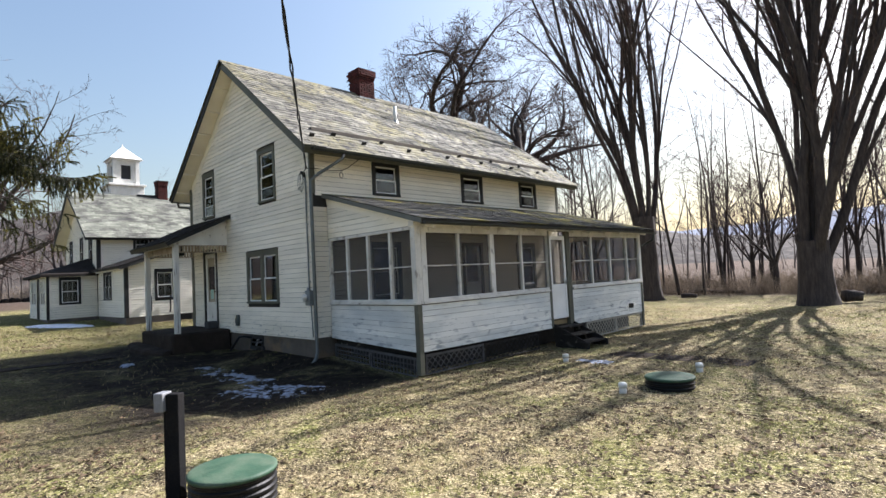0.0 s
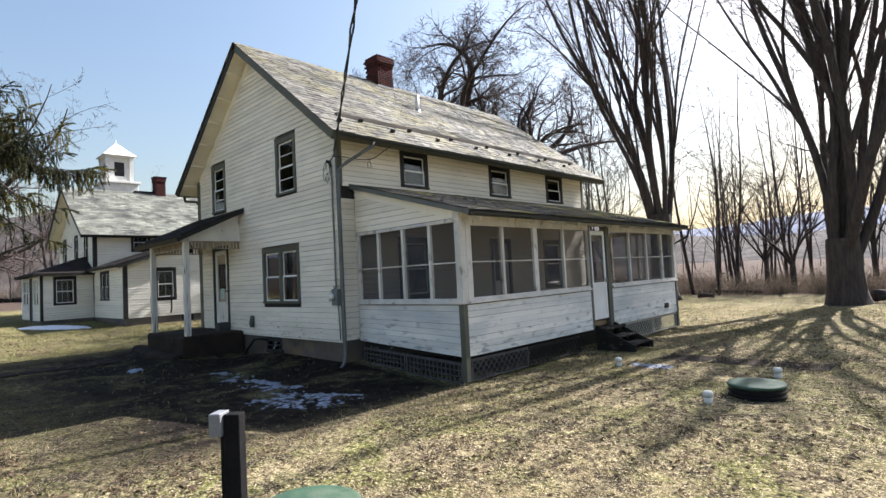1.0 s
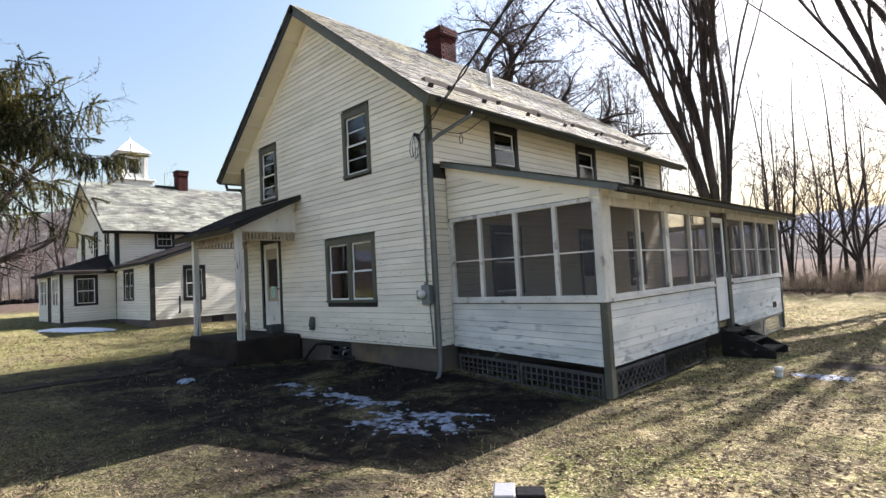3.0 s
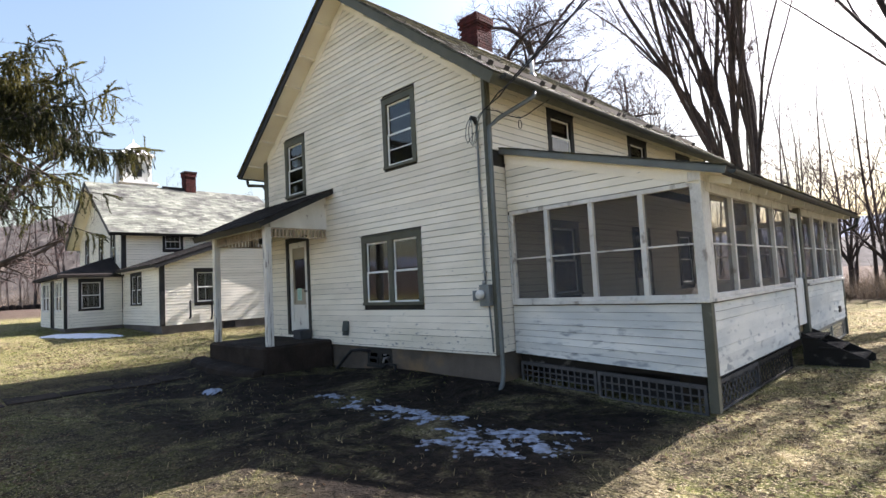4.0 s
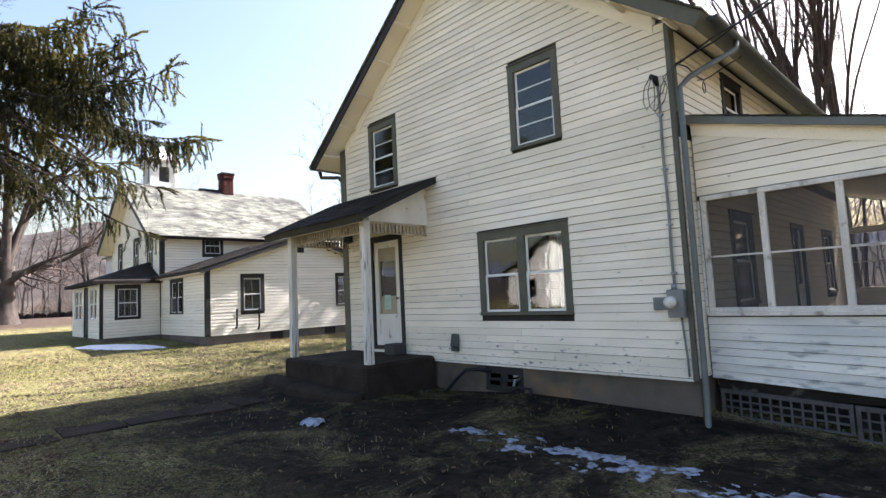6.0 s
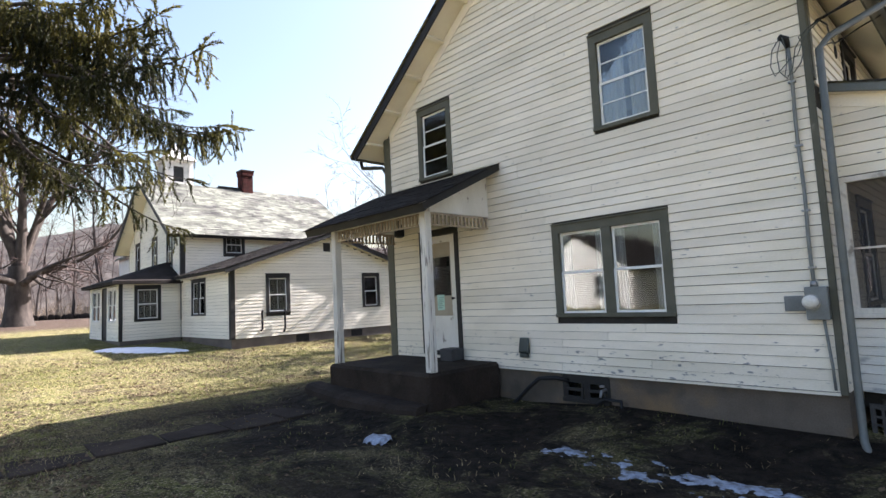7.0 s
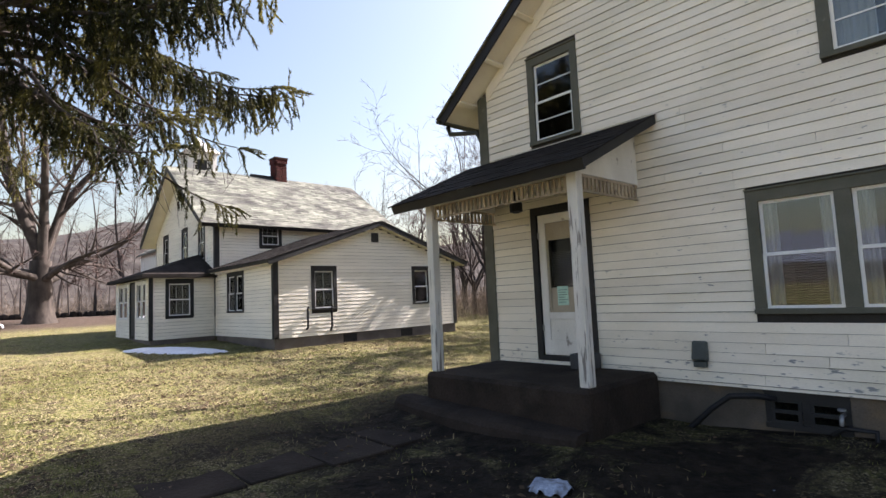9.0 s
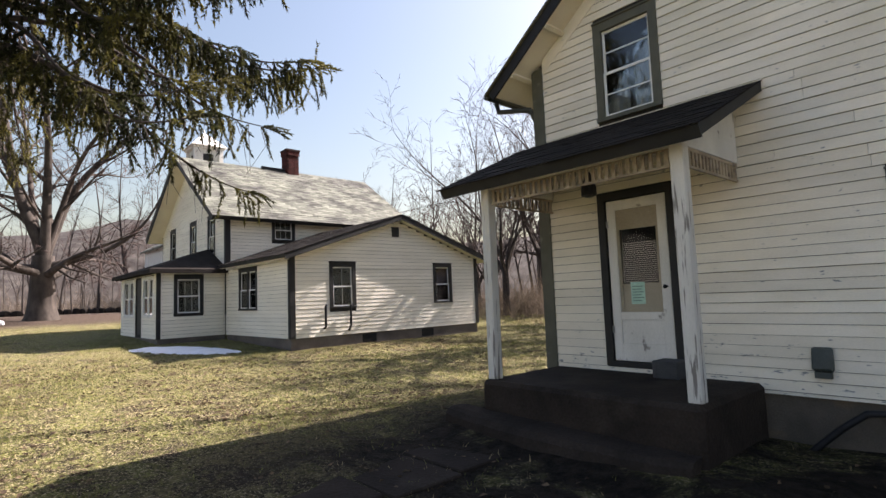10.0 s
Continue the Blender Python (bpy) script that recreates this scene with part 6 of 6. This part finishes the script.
def ring_place(a0, a1, d0, d1):
    def f(r):
        a, d = radians(r.uniform(a0, a1)), r.uniform(d0, d1)
        return (-8 - d * math.sin(a), 8 + d * math.cos(a))
    return f


woods("far_woods", 51, 180, ring_place(-60, 45, 42, 110), 8, 15, BARK_FAR, "bare grey-brown woodland beyond the lawn")
woods("far_woods", 52, 160, ring_place(45, 110, 62, 130), 8, 15, BARK_FAR, "bare woodland across the far lawn")
woods("far_woods", 53, 60, ring_place(150, 300, 80, 130), 6, 10, BARK_FAR, "bare woodland behind the lawn")


def brush(name, seed, count, place, label, tall=1.0):
    """Thin dead stems, thick in some places and missing in others."""
    r = random.Random(seed)
    b = Build()
    made = 0
    while made < count:
        x, y = place(r)
        dense = noise.noise((x * 0.22, y * 0.22, seed)) + 0.6 * noise.noise((x * 0.8, y * 0.8, seed + 3))
        if dense < r.uniform(-0.6, 0.5):
            made += 0.3
            continue
        made += 1
        z = ground_height(x, y)
        h = tall * (0.35 + abs(r.gauss(0, 0.55)) + 0.5 * max(0.0, dense))
        w = r.uniform(0.005, 0.014)
        a = r.uniform(0, 6.28)
        p = Vector((x, y, z))
        lean = r.uniform(0.2, 0.8)
        way = Vector((r.gauss(0, lean), r.gauss(0, lean), 1)).normalized()
        side = Vector((math.cos(a), math.sin(a), 0)) * w
        for s in range(4):
            q = p + way * (h / 4)
            b.add([tuple(p - side), tuple(p + side), tuple(q + side * 0.75), tuple(q - side * 0.75)], [(0, 1, 2, 3)])
            if s and r.random() < 0.6:
                t = p + Vector((r.gauss(0, 0.5), r.gauss(0, 0.5), r.uniform(0.1, 0.7))) * h * 0.35
                b.add([tuple(p - side * 0.5), tuple(p + side * 0.5), tuple(t)], [(0, 1, 2)])
            p = q
            side = side * 0.8
            way = (way + Vector((r.gauss(0, 0.4), r.gauss(0, 0.4), r.gauss(-0.12, 0.25)))).normalized()
    tagged(part(name, b, BRUSH, fix=False), label, "undergrowth", kind="stuff")


brush("brush", 61, 28000, lambda r: (r.uniform(-16, 16), 31.5 + abs(r.gauss(0, 6.5))), "tangled reddish dead brush at the wood's edge")
brush("brush", 65, 9000, lambda r: (r.uniform(-34, -14), 33 + abs(r.gauss(0, 6))), "tangled dead brush behind the house")
brush("brush", 62, 9000, ring_place(62, 95, 58, 80), "dead brush beyond the far lawn", 2.2)
brush("brush", 64, 5000, lambda r: (-31 + r.gauss(0, 2.5), 24 + r.gauss(0, 3.0)), "dense dead thicket beside the houses", 1.8)
brush("brush", 63, 7000, lambda r: (r.uniform(-48, -22), r.gauss(36, 4.5)), "dead brush behind the houses")


def ridge(name, mat, dist, height, seed, label, west=0.0, step=3.0, south=0.0):
    b = Build()
    n = int(360 / step)
    rows = 6
    for k in range(n + 1):
        a = radians(k * step)
        h = height * (0.75 + 0.45 * noise.noise((math.cos(a) * 2.2 + seed, math.sin(a) * 2.2, seed)) + 0.08 * noise.noise((math.cos(a) * 14, math.sin(a) * 14, seed)))
        h *= (1 + west * max(0.0, -math.sin(a))) * (1 - south * min(1.0, max(0.0, -1.8 * math.cos(a))))
        for i in range(rows + 1):
            f = i / rows
            d = dist * (1 + 0.5 * f)
            b.v.append((-8 + d * math.sin(a), 8 + d * math.cos(a), -2 + h * math.sin(f * math.pi / 2)))
    for k in range(n):
        for i in range(rows):
            q = k * (rows + 1) + i
            b.f.append((q, q + 1, q + rows + 2, q + rows + 1))
    tagged(part(name, b, mat, smooth=True, fix=False), label, "hill", kind="structure")


ridge("backdrop_hill", HILL, 190, 22, 2.0, "low wooded brown hillside all round", 1.3, 3.0, 0.6)
ridge("backdrop_ridge", FAR_HILL, 900, 110, 7.0, "far ridge with blue haze in its colour")


def dark_row(x, y0, y1, seed):
    """A row of dark lumps added for a low dark line along the far lawn."""
    r = random.Random(seed)
    t = thing("field_wall", (x, (y0 + y1) / 2, ground_height(x, y0)), "low row of dark lumps along the far lawn", "wall")
    y = y0
    while y < y1:
        s = r.uniform(0.35, 0.8)
        z = ground_height(x, y)
        b = Build()
        n = 7
        prof = [(s * 0.5, 0.0), (s * 0.55, 0.16), (s * 0.42, 0.32 + r.uniform(0, 0.12)), (0.02, 0.40 + r.uniform(0, 0.1))]
        b.lathe((x + r.gauss(0, 0.1), y, z - 0.05), prof, n)
        part("stone", b, SLAB, t)
        y += s * 0.9


dark_row(-61.0, 1.5, 22.0, 66)


# ---- spruce with hanging boughs ----
def spruce(base, height, seed):
    r = random.Random(seed)
    bx, by = base
    bz = ground_height(bx, by)
    wood, needles = Build(), Build()
    n = 16
    wood.tube([(bx + 0.05 * math.sin(i), by, bz - 0.2 + height * i / n) for i in range(n + 1)], [0.30 * (1 - i / n) + 0.02 for i in range(n + 1)], 10)

    def spray(p, way, length, droop=0.05):
        """A twig set all round with short needles."""
        step = 0.05
        k = max(3, int(length / step))
        q = Vector(p)
        w = Vector(way).normalized()
        pts = [q.copy()]
        for i in range(k):
            w = (w + Vector((r.gauss(0, 0.09), r.gauss(0, 0.09), -droop))).normalized()
            q = q + w * step
            for _ in range(5):
                s = Vector((r.gauss(0, 1), r.gauss(0, 1), r.gauss(-0.2, 0.7))).normalized()
                tip = q + s * r.uniform(0.035, 0.07) + w * 0.05
                e = s.cross(w).normalized() * 0.016
                needles.add([tuple(q - e), tuple(q + e), tuple(tip)], [(0, 1, 2)])
            pts.append(q.copy())
        wood.tube(pts[::5] + [pts[-1]], 0.004, 3, caps=False)

    def bough(z0, a, reach, sag, lift, full):
        """A limb that leaves the trunk, sags and turns up at its tip, with side branchlets and hanging twigs."""
        steps_ = max(6, int(reach / 0.19))
        p = Vector((bx, by, bz + z0))
        w = Vector((math.cos(a), math.sin(a), 0.08)).normalized()
        pts = [p.copy()]
        for i in range(steps_):
            g = i / steps_
            w = (w + Vector((r.gauss(0, 0.04), r.gauss(0, 0.04), -sag if g < 0.62 else lift))).normalized()
            p = p + w * (reach / steps_)
            pts.append(p.copy())
            if g < 0.22:
                continue
            side = Vector((-w.y, w.x, 0)).normalized()
            for sgn in (1, -1):
                if r.random() < full:
                    l2 = (0.95 - 0.55 * g) * r.uniform(0.45, 1.15)
                    bw = (side * sgn * r.uniform(0.4, 1.0) + w * r.uniform(0.3, 1.0) + Vector((0, 0, -0.10))).normalized()
                    spray(p, bw, l2, 0.05)
                    for _ in range(2):
                        spray(p + bw * l2 * r.uniform(0.25, 0.9), bw * 0.25 + Vector((0, 0, -1)), r.uniform(0.2, 0.8) * (0.6 + 0.5 * full), 0.02)
            for _ in range(2 if full > 0.7 else 1):
                if r.random() < full:
                    spray(p + side * r.gauss(0, 0.10), Vector((r.gauss(0, 0.15), r.gauss(0, 0.15), -1)), r.uniform(0.2, 0.8), 0.02)
            if full < 0.7 and r.random() < 0.5:
                # dead bare twigs hang between the green ones
                q = p + Vector((0, 0, -0.02))
                wood.tube([q, q + Vector((r.gauss(0, 0.12), r.gauss(0, 0.12), -0.35)), q + Vector((r.gauss(0, 0.2), r.gauss(0, 0.2), -0.8))], [0.006, 0.005, 0.003], 3, caps=False)
        for _ in range(4):
            spray(p, w + Vector((r.gauss(0, 0.35), r.gauss(0, 0.35), 0.15)), 0.45)
        wood.tube(pts, [0.05 * (1 - i / len(pts)) + 0.006 for i in range(len(pts))], 5, caps=False)

    home = math.atan2(3.1, 4.2)
    # the long lower boughs reach over the lawn
    for k in range(16):
        z0 = 6.1 + 1.5 * k / 15 + r.uniform(-0.1, 0.1)
        a = home + (-0.10 if k % 4 == 0 else r.uniform(-1.45, 0.9))
        bough(z0, a, r.uniform(4.2, 5.4) * (1 - 0.12 * abs(a - home)), r.uniform(0.026, 0.044), 0.075, 0.78)
    # thin half-bare boughs below them hang low
    for k in range(11):
        bough(5.0 + 0.12 * k, home + r.uniform(-0.9, 0.5), r.uniform(3.2, 4.9), r.uniform(0.052, 0.085), 0.09, 0.52)
    # above, the crown narrows quickly; fewer boughs on its far side
    z = 7.1
    while z < height - 0.4:
        for k in range(6):
            bough(z + r.uniform(-0.15, 0.15), r.uniform(0, 2 * math.pi), (0.2 + 1.2 * (height - z) / (height - 7.1)) * r.uniform(0.75, 1.05), 0.04, 0.05, 0.8)
        z += 0.42
    for k in range(10):
        bough(6.0 + 0.15 * k, home + math.pi + r.uniform(-1.4, 1.4), r.uniform(2.6, 4.0), 0.06, 0.06, 0.5)
    t = thing("spruce_tree", (bx, by, bz), "tall spruce with drooping green boughs and hanging twigs", "tree")
    part("trunk", wood, BARK, t, smooth=True, fix=False)
    part("crown", needles, NEEDLE, t, "drooping yellow-green needle sprays", fix=False)


spruce((-22.65, -0.18), 8.6, 71)

# ---- yard things ----
def riser(centre, r, h, label):
    """A septic riser: ribbed black ring under a domed green lid."""
    x, y = centre
    z = ground_height(x, y)
    t = thing("septic_riser", (x, y, z), label, "septic lid", "septic risers")
    prof = [(r * 0.96, -0.1)]
    k = 0.0
    while k < h - 0.04:
        prof += [(r * 0.96, k), (r * 1.0, k + 0.012), (r * 1.0, k + 0.03), (r * 0.96, k + 0.042)]
        k += 0.06
    part("ring", Build().lathe((x, y, z), prof, 48), RING, t, "ribbed black plastic ring")
    part("lid", Build().lathe((x, y, z + h - 0.035), [(r * 1.0, 0.0), (r * 1.02, 0.012), (r * 1.02, 0.032), (r * 0.98, 0.042), (r * 0.9, 0.046), (r * 0.4, 0.06), (0.02, 0.064)], 48), LID, t, "domed green plastic lid", smooth=True)


riser((-4.38, 1.82), 0.37, 0.30, "green-lidded septic riser on a tall ribbed black ring")
riser((-3.12, 8.1), 0.36, 0.17, "green-lidded septic riser low in the grass")
for i, (x, y) in enumerate(((-3.52, 7.36), (-3.17, 9.46), (-5.78, 9.36))):
    z = ground_height(x, y)
    t = thing("clean_out_cap", (x, y, z), "white plastic clean-out pipe cap standing in the lawn", "pipe cap", "clean-out caps")
    part("pipe", Build().lathe((x, y, z - 0.05), [(0.055, 0.0), (0.055, 0.14)], 20), PVC, t, smooth=True)
    part("cap", Build().lathe((x, y, z + 0.08), [(0.066, 0.0), (0.066, 0.05), (0.05, 0.075), (0.0, 0.082)], 20), PVC, t, smooth=True)
post = thing("utility_post", (-4.85, 1.47, 0), "dark wooden post with a grey metal box at its top", "post")
gzp = ground_height(-4.85, 1.47)
turn = Matrix.Translation((-4.85, 1.47, 0)) @ Matrix.Rotation(radians(38), 4, "Z")


def at_post(u, d, z):
    p = turn @ Vector((u, d, z))
    return (p.x, p.y, p.z)


part("stake", Build(at_post).box(-0.02, 0.10, -0.05, 0.05, gzp - 0.3, 0.95), STAKE, post, bevel=0.006)
part("box", Build(at_post).box(-0.11, -0.022, -0.09, 0.05, 0.80, 0.965), GREY_PALE, post, "pale grey metal box", bevel=0.006)
part("conduit", Build(at_post).box(-0.055, -0.022, -0.03, 0.03, gzp - 0.2, 0.80), STAKE, post, "dark conduit strip")
# stepping slabs of the sunken path
for i in range(3):
    x, y = -5.0 + i * 0.95, 10.75 - 0.04 * i
    pv = thing("paving_slab", (x, y, 0), "sunken dark paving slab in the lawn", "paving", "paving slabs")
    part("slab", Build().box(x - 0.45, x + 0.45, y - 0.35, y + 0.35, ground_height(x, y) - 0.08, ground_height(x, y) + 0.004 + 0.004 * (i % 2)), SLAB, pv, bevel=0.012)
# dark walk that leads from the stoop
for i in range(6):
    x, y = -16.85 + 0.06 * math.sin(i * 2.0), 3.70 - i * 0.80
    pv = thing("walk_slab", (x, y, 0), "dark concrete walk slab leading from the stoop", "paving", "walk slabs")
    zt = ground_height(x, y) + 0.006
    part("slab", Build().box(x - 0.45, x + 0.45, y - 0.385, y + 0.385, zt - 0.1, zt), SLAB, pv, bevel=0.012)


def snow(centre, rx, ry, seed, cut, label, cell=0.02, thick=0.016, tilt=0.0, mat=None, rag=1.0):
    """A thin melting patch: broken outline, thicker in its middle."""
    cx, cy = centre
    b = Build()
    idx = {}
    nx, ny = int(rx * 2 / cell), int(ry * 2 / cell)
    ca, sa = math.cos(tilt), math.sin(tilt)

    def height(i, j):
        x, y = -rx + i * cell, -ry + j * cell
        e = 1 - (x / rx) ** 2 - (y / ry) ** 2
        return e * 0.9 + rag * (0.75 * noise.noise((x * 2.6 + seed, y * 4.0, seed)) + 0.6 * noise.noise((x * 7 + seed, y * 9, 1.0)) + 0.35 * noise.noise((x * 19, y * 23 + seed, 5.0))) - cut

    hs = {(i, j): height(i, j) for i in range(nx + 1) for j in range(ny + 1)}

    def vert(i, j):
        if (i, j) not in idx:
            x, y = -rx + i * cell, -ry + j * cell
            wx, wy = cx + x * ca - y * sa, cy + x * sa + y * ca
            idx[i, j] = len(b.v)
            b.v.append((wx, wy, ground_height(wx, wy) - 0.012 + thick * min(1.6, max(0.0, hs[i, j]) * 2.5 + 0.35)))
        return idx[i, j]

    for i in range(nx):
        for j in range(ny):
            if sum(hs[q] > 0 for q in ((i, j), (i + 1, j), (i + 1, j + 1), (i, j + 1))) >= 3:
                b.f.append((vert(i, j), vert(i + 1, j), vert(i + 1, j + 1), vert(i, j + 1)))
    ob = part("snow_patch", b, mat or SNOW, smooth=True, fix=False)
    tagged(ob, label, "snow")


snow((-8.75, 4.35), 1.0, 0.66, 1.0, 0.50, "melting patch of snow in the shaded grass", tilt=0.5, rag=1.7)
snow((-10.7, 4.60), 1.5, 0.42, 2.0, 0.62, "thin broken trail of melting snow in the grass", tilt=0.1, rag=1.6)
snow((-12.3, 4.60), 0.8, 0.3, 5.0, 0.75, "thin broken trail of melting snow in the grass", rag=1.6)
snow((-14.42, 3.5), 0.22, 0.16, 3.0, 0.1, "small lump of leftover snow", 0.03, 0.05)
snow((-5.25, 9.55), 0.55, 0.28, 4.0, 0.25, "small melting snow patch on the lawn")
snow((-28.6, 4.35), 1.95, 0.7, 6.0, 0.05, "wide melting snow patch in a house's shade", 0.06, 0.05, 0.5, SNOW_CLEAN, 0.35)
snow((-47.0, 0.6), 1.8, 0.7, 8.0, 0.0, "leftover snow heap by a tree", 0.09, 0.16, 0.0, SNOW_CLEAN)
# fallen logs at the wood's edge
for i, (x0, y0, x1, y1, r0) in enumerate(((-3.5, 25.5, -2.95, 25.8, 0.24), (-14.5, 33.5, -9.0, 32.6, 0.10), (-10.9, 28.5, -10.2, 28.7, 0.13))):
    lg = thing("fallen_log", (x0, y0, 0), "dark fallen log lying at the lawn's edge", "log")
    part("log", Build().tube([(x0, y0, r0 + 0.03), ((x0 + x1) / 2, (y0 + y1) / 2 + 0.1, r0 + 0.04), (x1, y1, r0)], [r0, r0 * 0.9, r0 * 0.8], 10), BARK, lg, smooth=True)

# ---- grass and leaves on the lawn ----
def lawn_cover():
    r = random.Random(91)
    blades, straw, leaves = Build(), Build(), Build()

    def blocked(x, y):
        return (XL - 0.1 < x < XR and YF < y < YB) or (XR <= x < PXF + 0.05 and PYN < y < PYF) or (-18.1 < x < -14.4 and 4.0 < y < 6.3)
    for _ in range(370000):
        x = r.uniform(-33, 6) if r.random() < 0.88 else r.uniform(-42, -26)
        y = -2.2 + 25.6 * r.random() ** 1.7
        if blocked(x, y):
            continue
        n1 = noise.noise((x * 0.45, y * 0.45, 7)) + 0.6 * noise.noise((x * 2.6, y * 2.6, 9)) + 0.6 * noise.noise((x * 7, y * 7, 5))
        # grass is thinned on the darkened ground, where straw would brighten the shade
        if n1 < r.uniform(-0.25, 0.5) or (-19.0 < x < -7.3 and 0.8 < y < 6.6 and r.random() < 0.90):
            continue
        z = ground_height(x, y)
        green = noise.noise((x * 0.3, y * 0.3, 21)) + 0.7 * noise.noise((x * 2.2, y * 2.2, 23)) + (0.40 if x < -17 else 0.0) > r.uniform(-0.1, 0.6)
        b = blades if green else straw
        for k in range(2):
            a = r.uniform(0, 6.28)
            w = r.uniform(0.002, 0.0055) * (1.0 + 0.05 * max(0.0, y))
            if green:
                h, l = r.uniform(0.018, 0.05), r.uniform(0.01, 0.05)
            elif r.random() < 0.2:
                h, l = r.uniform(0.03, 0.075), r.uniform(0.0, 0.05)
            else:
                h, l = r.uniform(0.01, 0.035), r.uniform(0.03, 0.09)
            ca, sa = math.cos(a), math.sin(a)
            ox, oy = x + r.gauss(0, 0.025), y + r.gauss(0, 0.025)
            n = len(b.v)
            b.v += [(ox - w * sa, oy + w * ca, z - 0.003), (ox + w * sa, oy - w * ca, z - 0.003), (ox + l * ca, oy + l * sa, z + h)]
            b.f.append((n, n + 1, n + 2))
    for _ in range(95000):
        x, y = r.uniform(-28, 5), -2.0 + 24.4 * r.random() ** 1.7
        if blocked(x, y) or noise.noise((x * 0.5, y * 0.5, 17)) + 0.7 * noise.noise((x * 2.5, y * 2.5, 19)) < r.uniform(-0.5, 0.5) or (-19.0 < x < -7.3 and 0.8 < y < 6.6 and r.random() < 0.85):
            continue
        z = ground_height(x, y) + 0.004
        a, s = r.uniform(0, 6.28), r.uniform(0.014, 0.044)
        c, q = math.cos(a) * s, math.sin(a) * s
        leaves.v += [(x - c, y - q, z + r.uniform(0, 0.01)), (x + q * 0.6, y - c * 0.6, z + r.uniform(0, 0.03)), (x + c, y + q, z + r.uniform(0, 0.025)), (x - q * 0.6, y + c * 0.6, z + r.uniform(0, 0.03))]
        n = len(leaves.v)
        leaves.f.append((n - 4, n - 3, n - 2, n - 1))
    tagged(part("grass", blades, BLADE, fix=False), "short green grass blades over the lawn", "grass", kind="stuff")
    tagged(part("dry_grass", straw, STRAW, fix=False), "flattened dry straw-coloured grass over the lawn", "grass", kind="stuff")
    tagged(part("fallen_leaves", leaves, LEAF, fix=False), "brown fallen leaves scattered in the grass", "leaves", kind="stuff")


lawn_cover()

# ---- pieces of walls and roofs ----
STEP = 0.1145
boards(on_gable, XL + 0.18, XR - 0.055, ZS, under, [W1, W2, W3, DOOR], STEP, SIDING, wall_front)
boards(on_side, YF + 0.09, YB - 0.12, 3.86, [(YF, side_top), (YB, side_top)], [U1, U2, U3], STEP, SIDING, wall_side)
boards(on_side, YF + 0.03, YB - 0.12, ZS, [(YF, 3.6), (YB, 3.6)], [P1, P2, P3], STEP, SIDING, wall_side, joined=True)
boards(porch_low, XR + 0.03, PXF - 0.09, PZS, [(XR, 1.355), (PXF, 1.355)], [], 0.1115, PORCH_SIDING, pw_side)
boards(porch_side, XR + 0.03, PXF - 0.02, 2.865, rake, [], 0.1115, SIDING, pw_side)
boards(porch_side, XR + 0.02, -10.10, 1.36, [(XR, 2.86), (PXF, 2.86)], [], 0.1115, PORCH_SIDING, pw_side)
boards(porch_front, PYN + 0.09, PDOOR[0] - 0.12, PZS, [(0, 1.355), (20, 1.355)], [], 0.1115, PORCH_SIDING, pw_front)
boards(porch_front, PDOOR[1] + 0.22, PYF - 0.09, PZS, [(0, 1.355), (20, 1.355)], [], 0.1115, PORCH_SIDING, pw_front)
shingles(right_slope, Y0 - 0.04, Y1 + 0.04, REACH / COS, 0.27, 0.175, SLATE, roof_right, (5.6, 8.2), random.Random(8), thick=0.016)
shingles(porch_slope, PR0 - 0.02, PR1 + 0.02, ps, 0.32, 0.15, PORCH_SHINGLE, porch_roof, (6.2, 10.2), random.Random(9), "shingle", 0.013)
shingles(portico_slope, -17.86, -14.48, rl + 0.02, 0.30, 0.15, DARK_SHINGLE, proof, (-18, -14), random.Random(10), "shingle", 0.010)
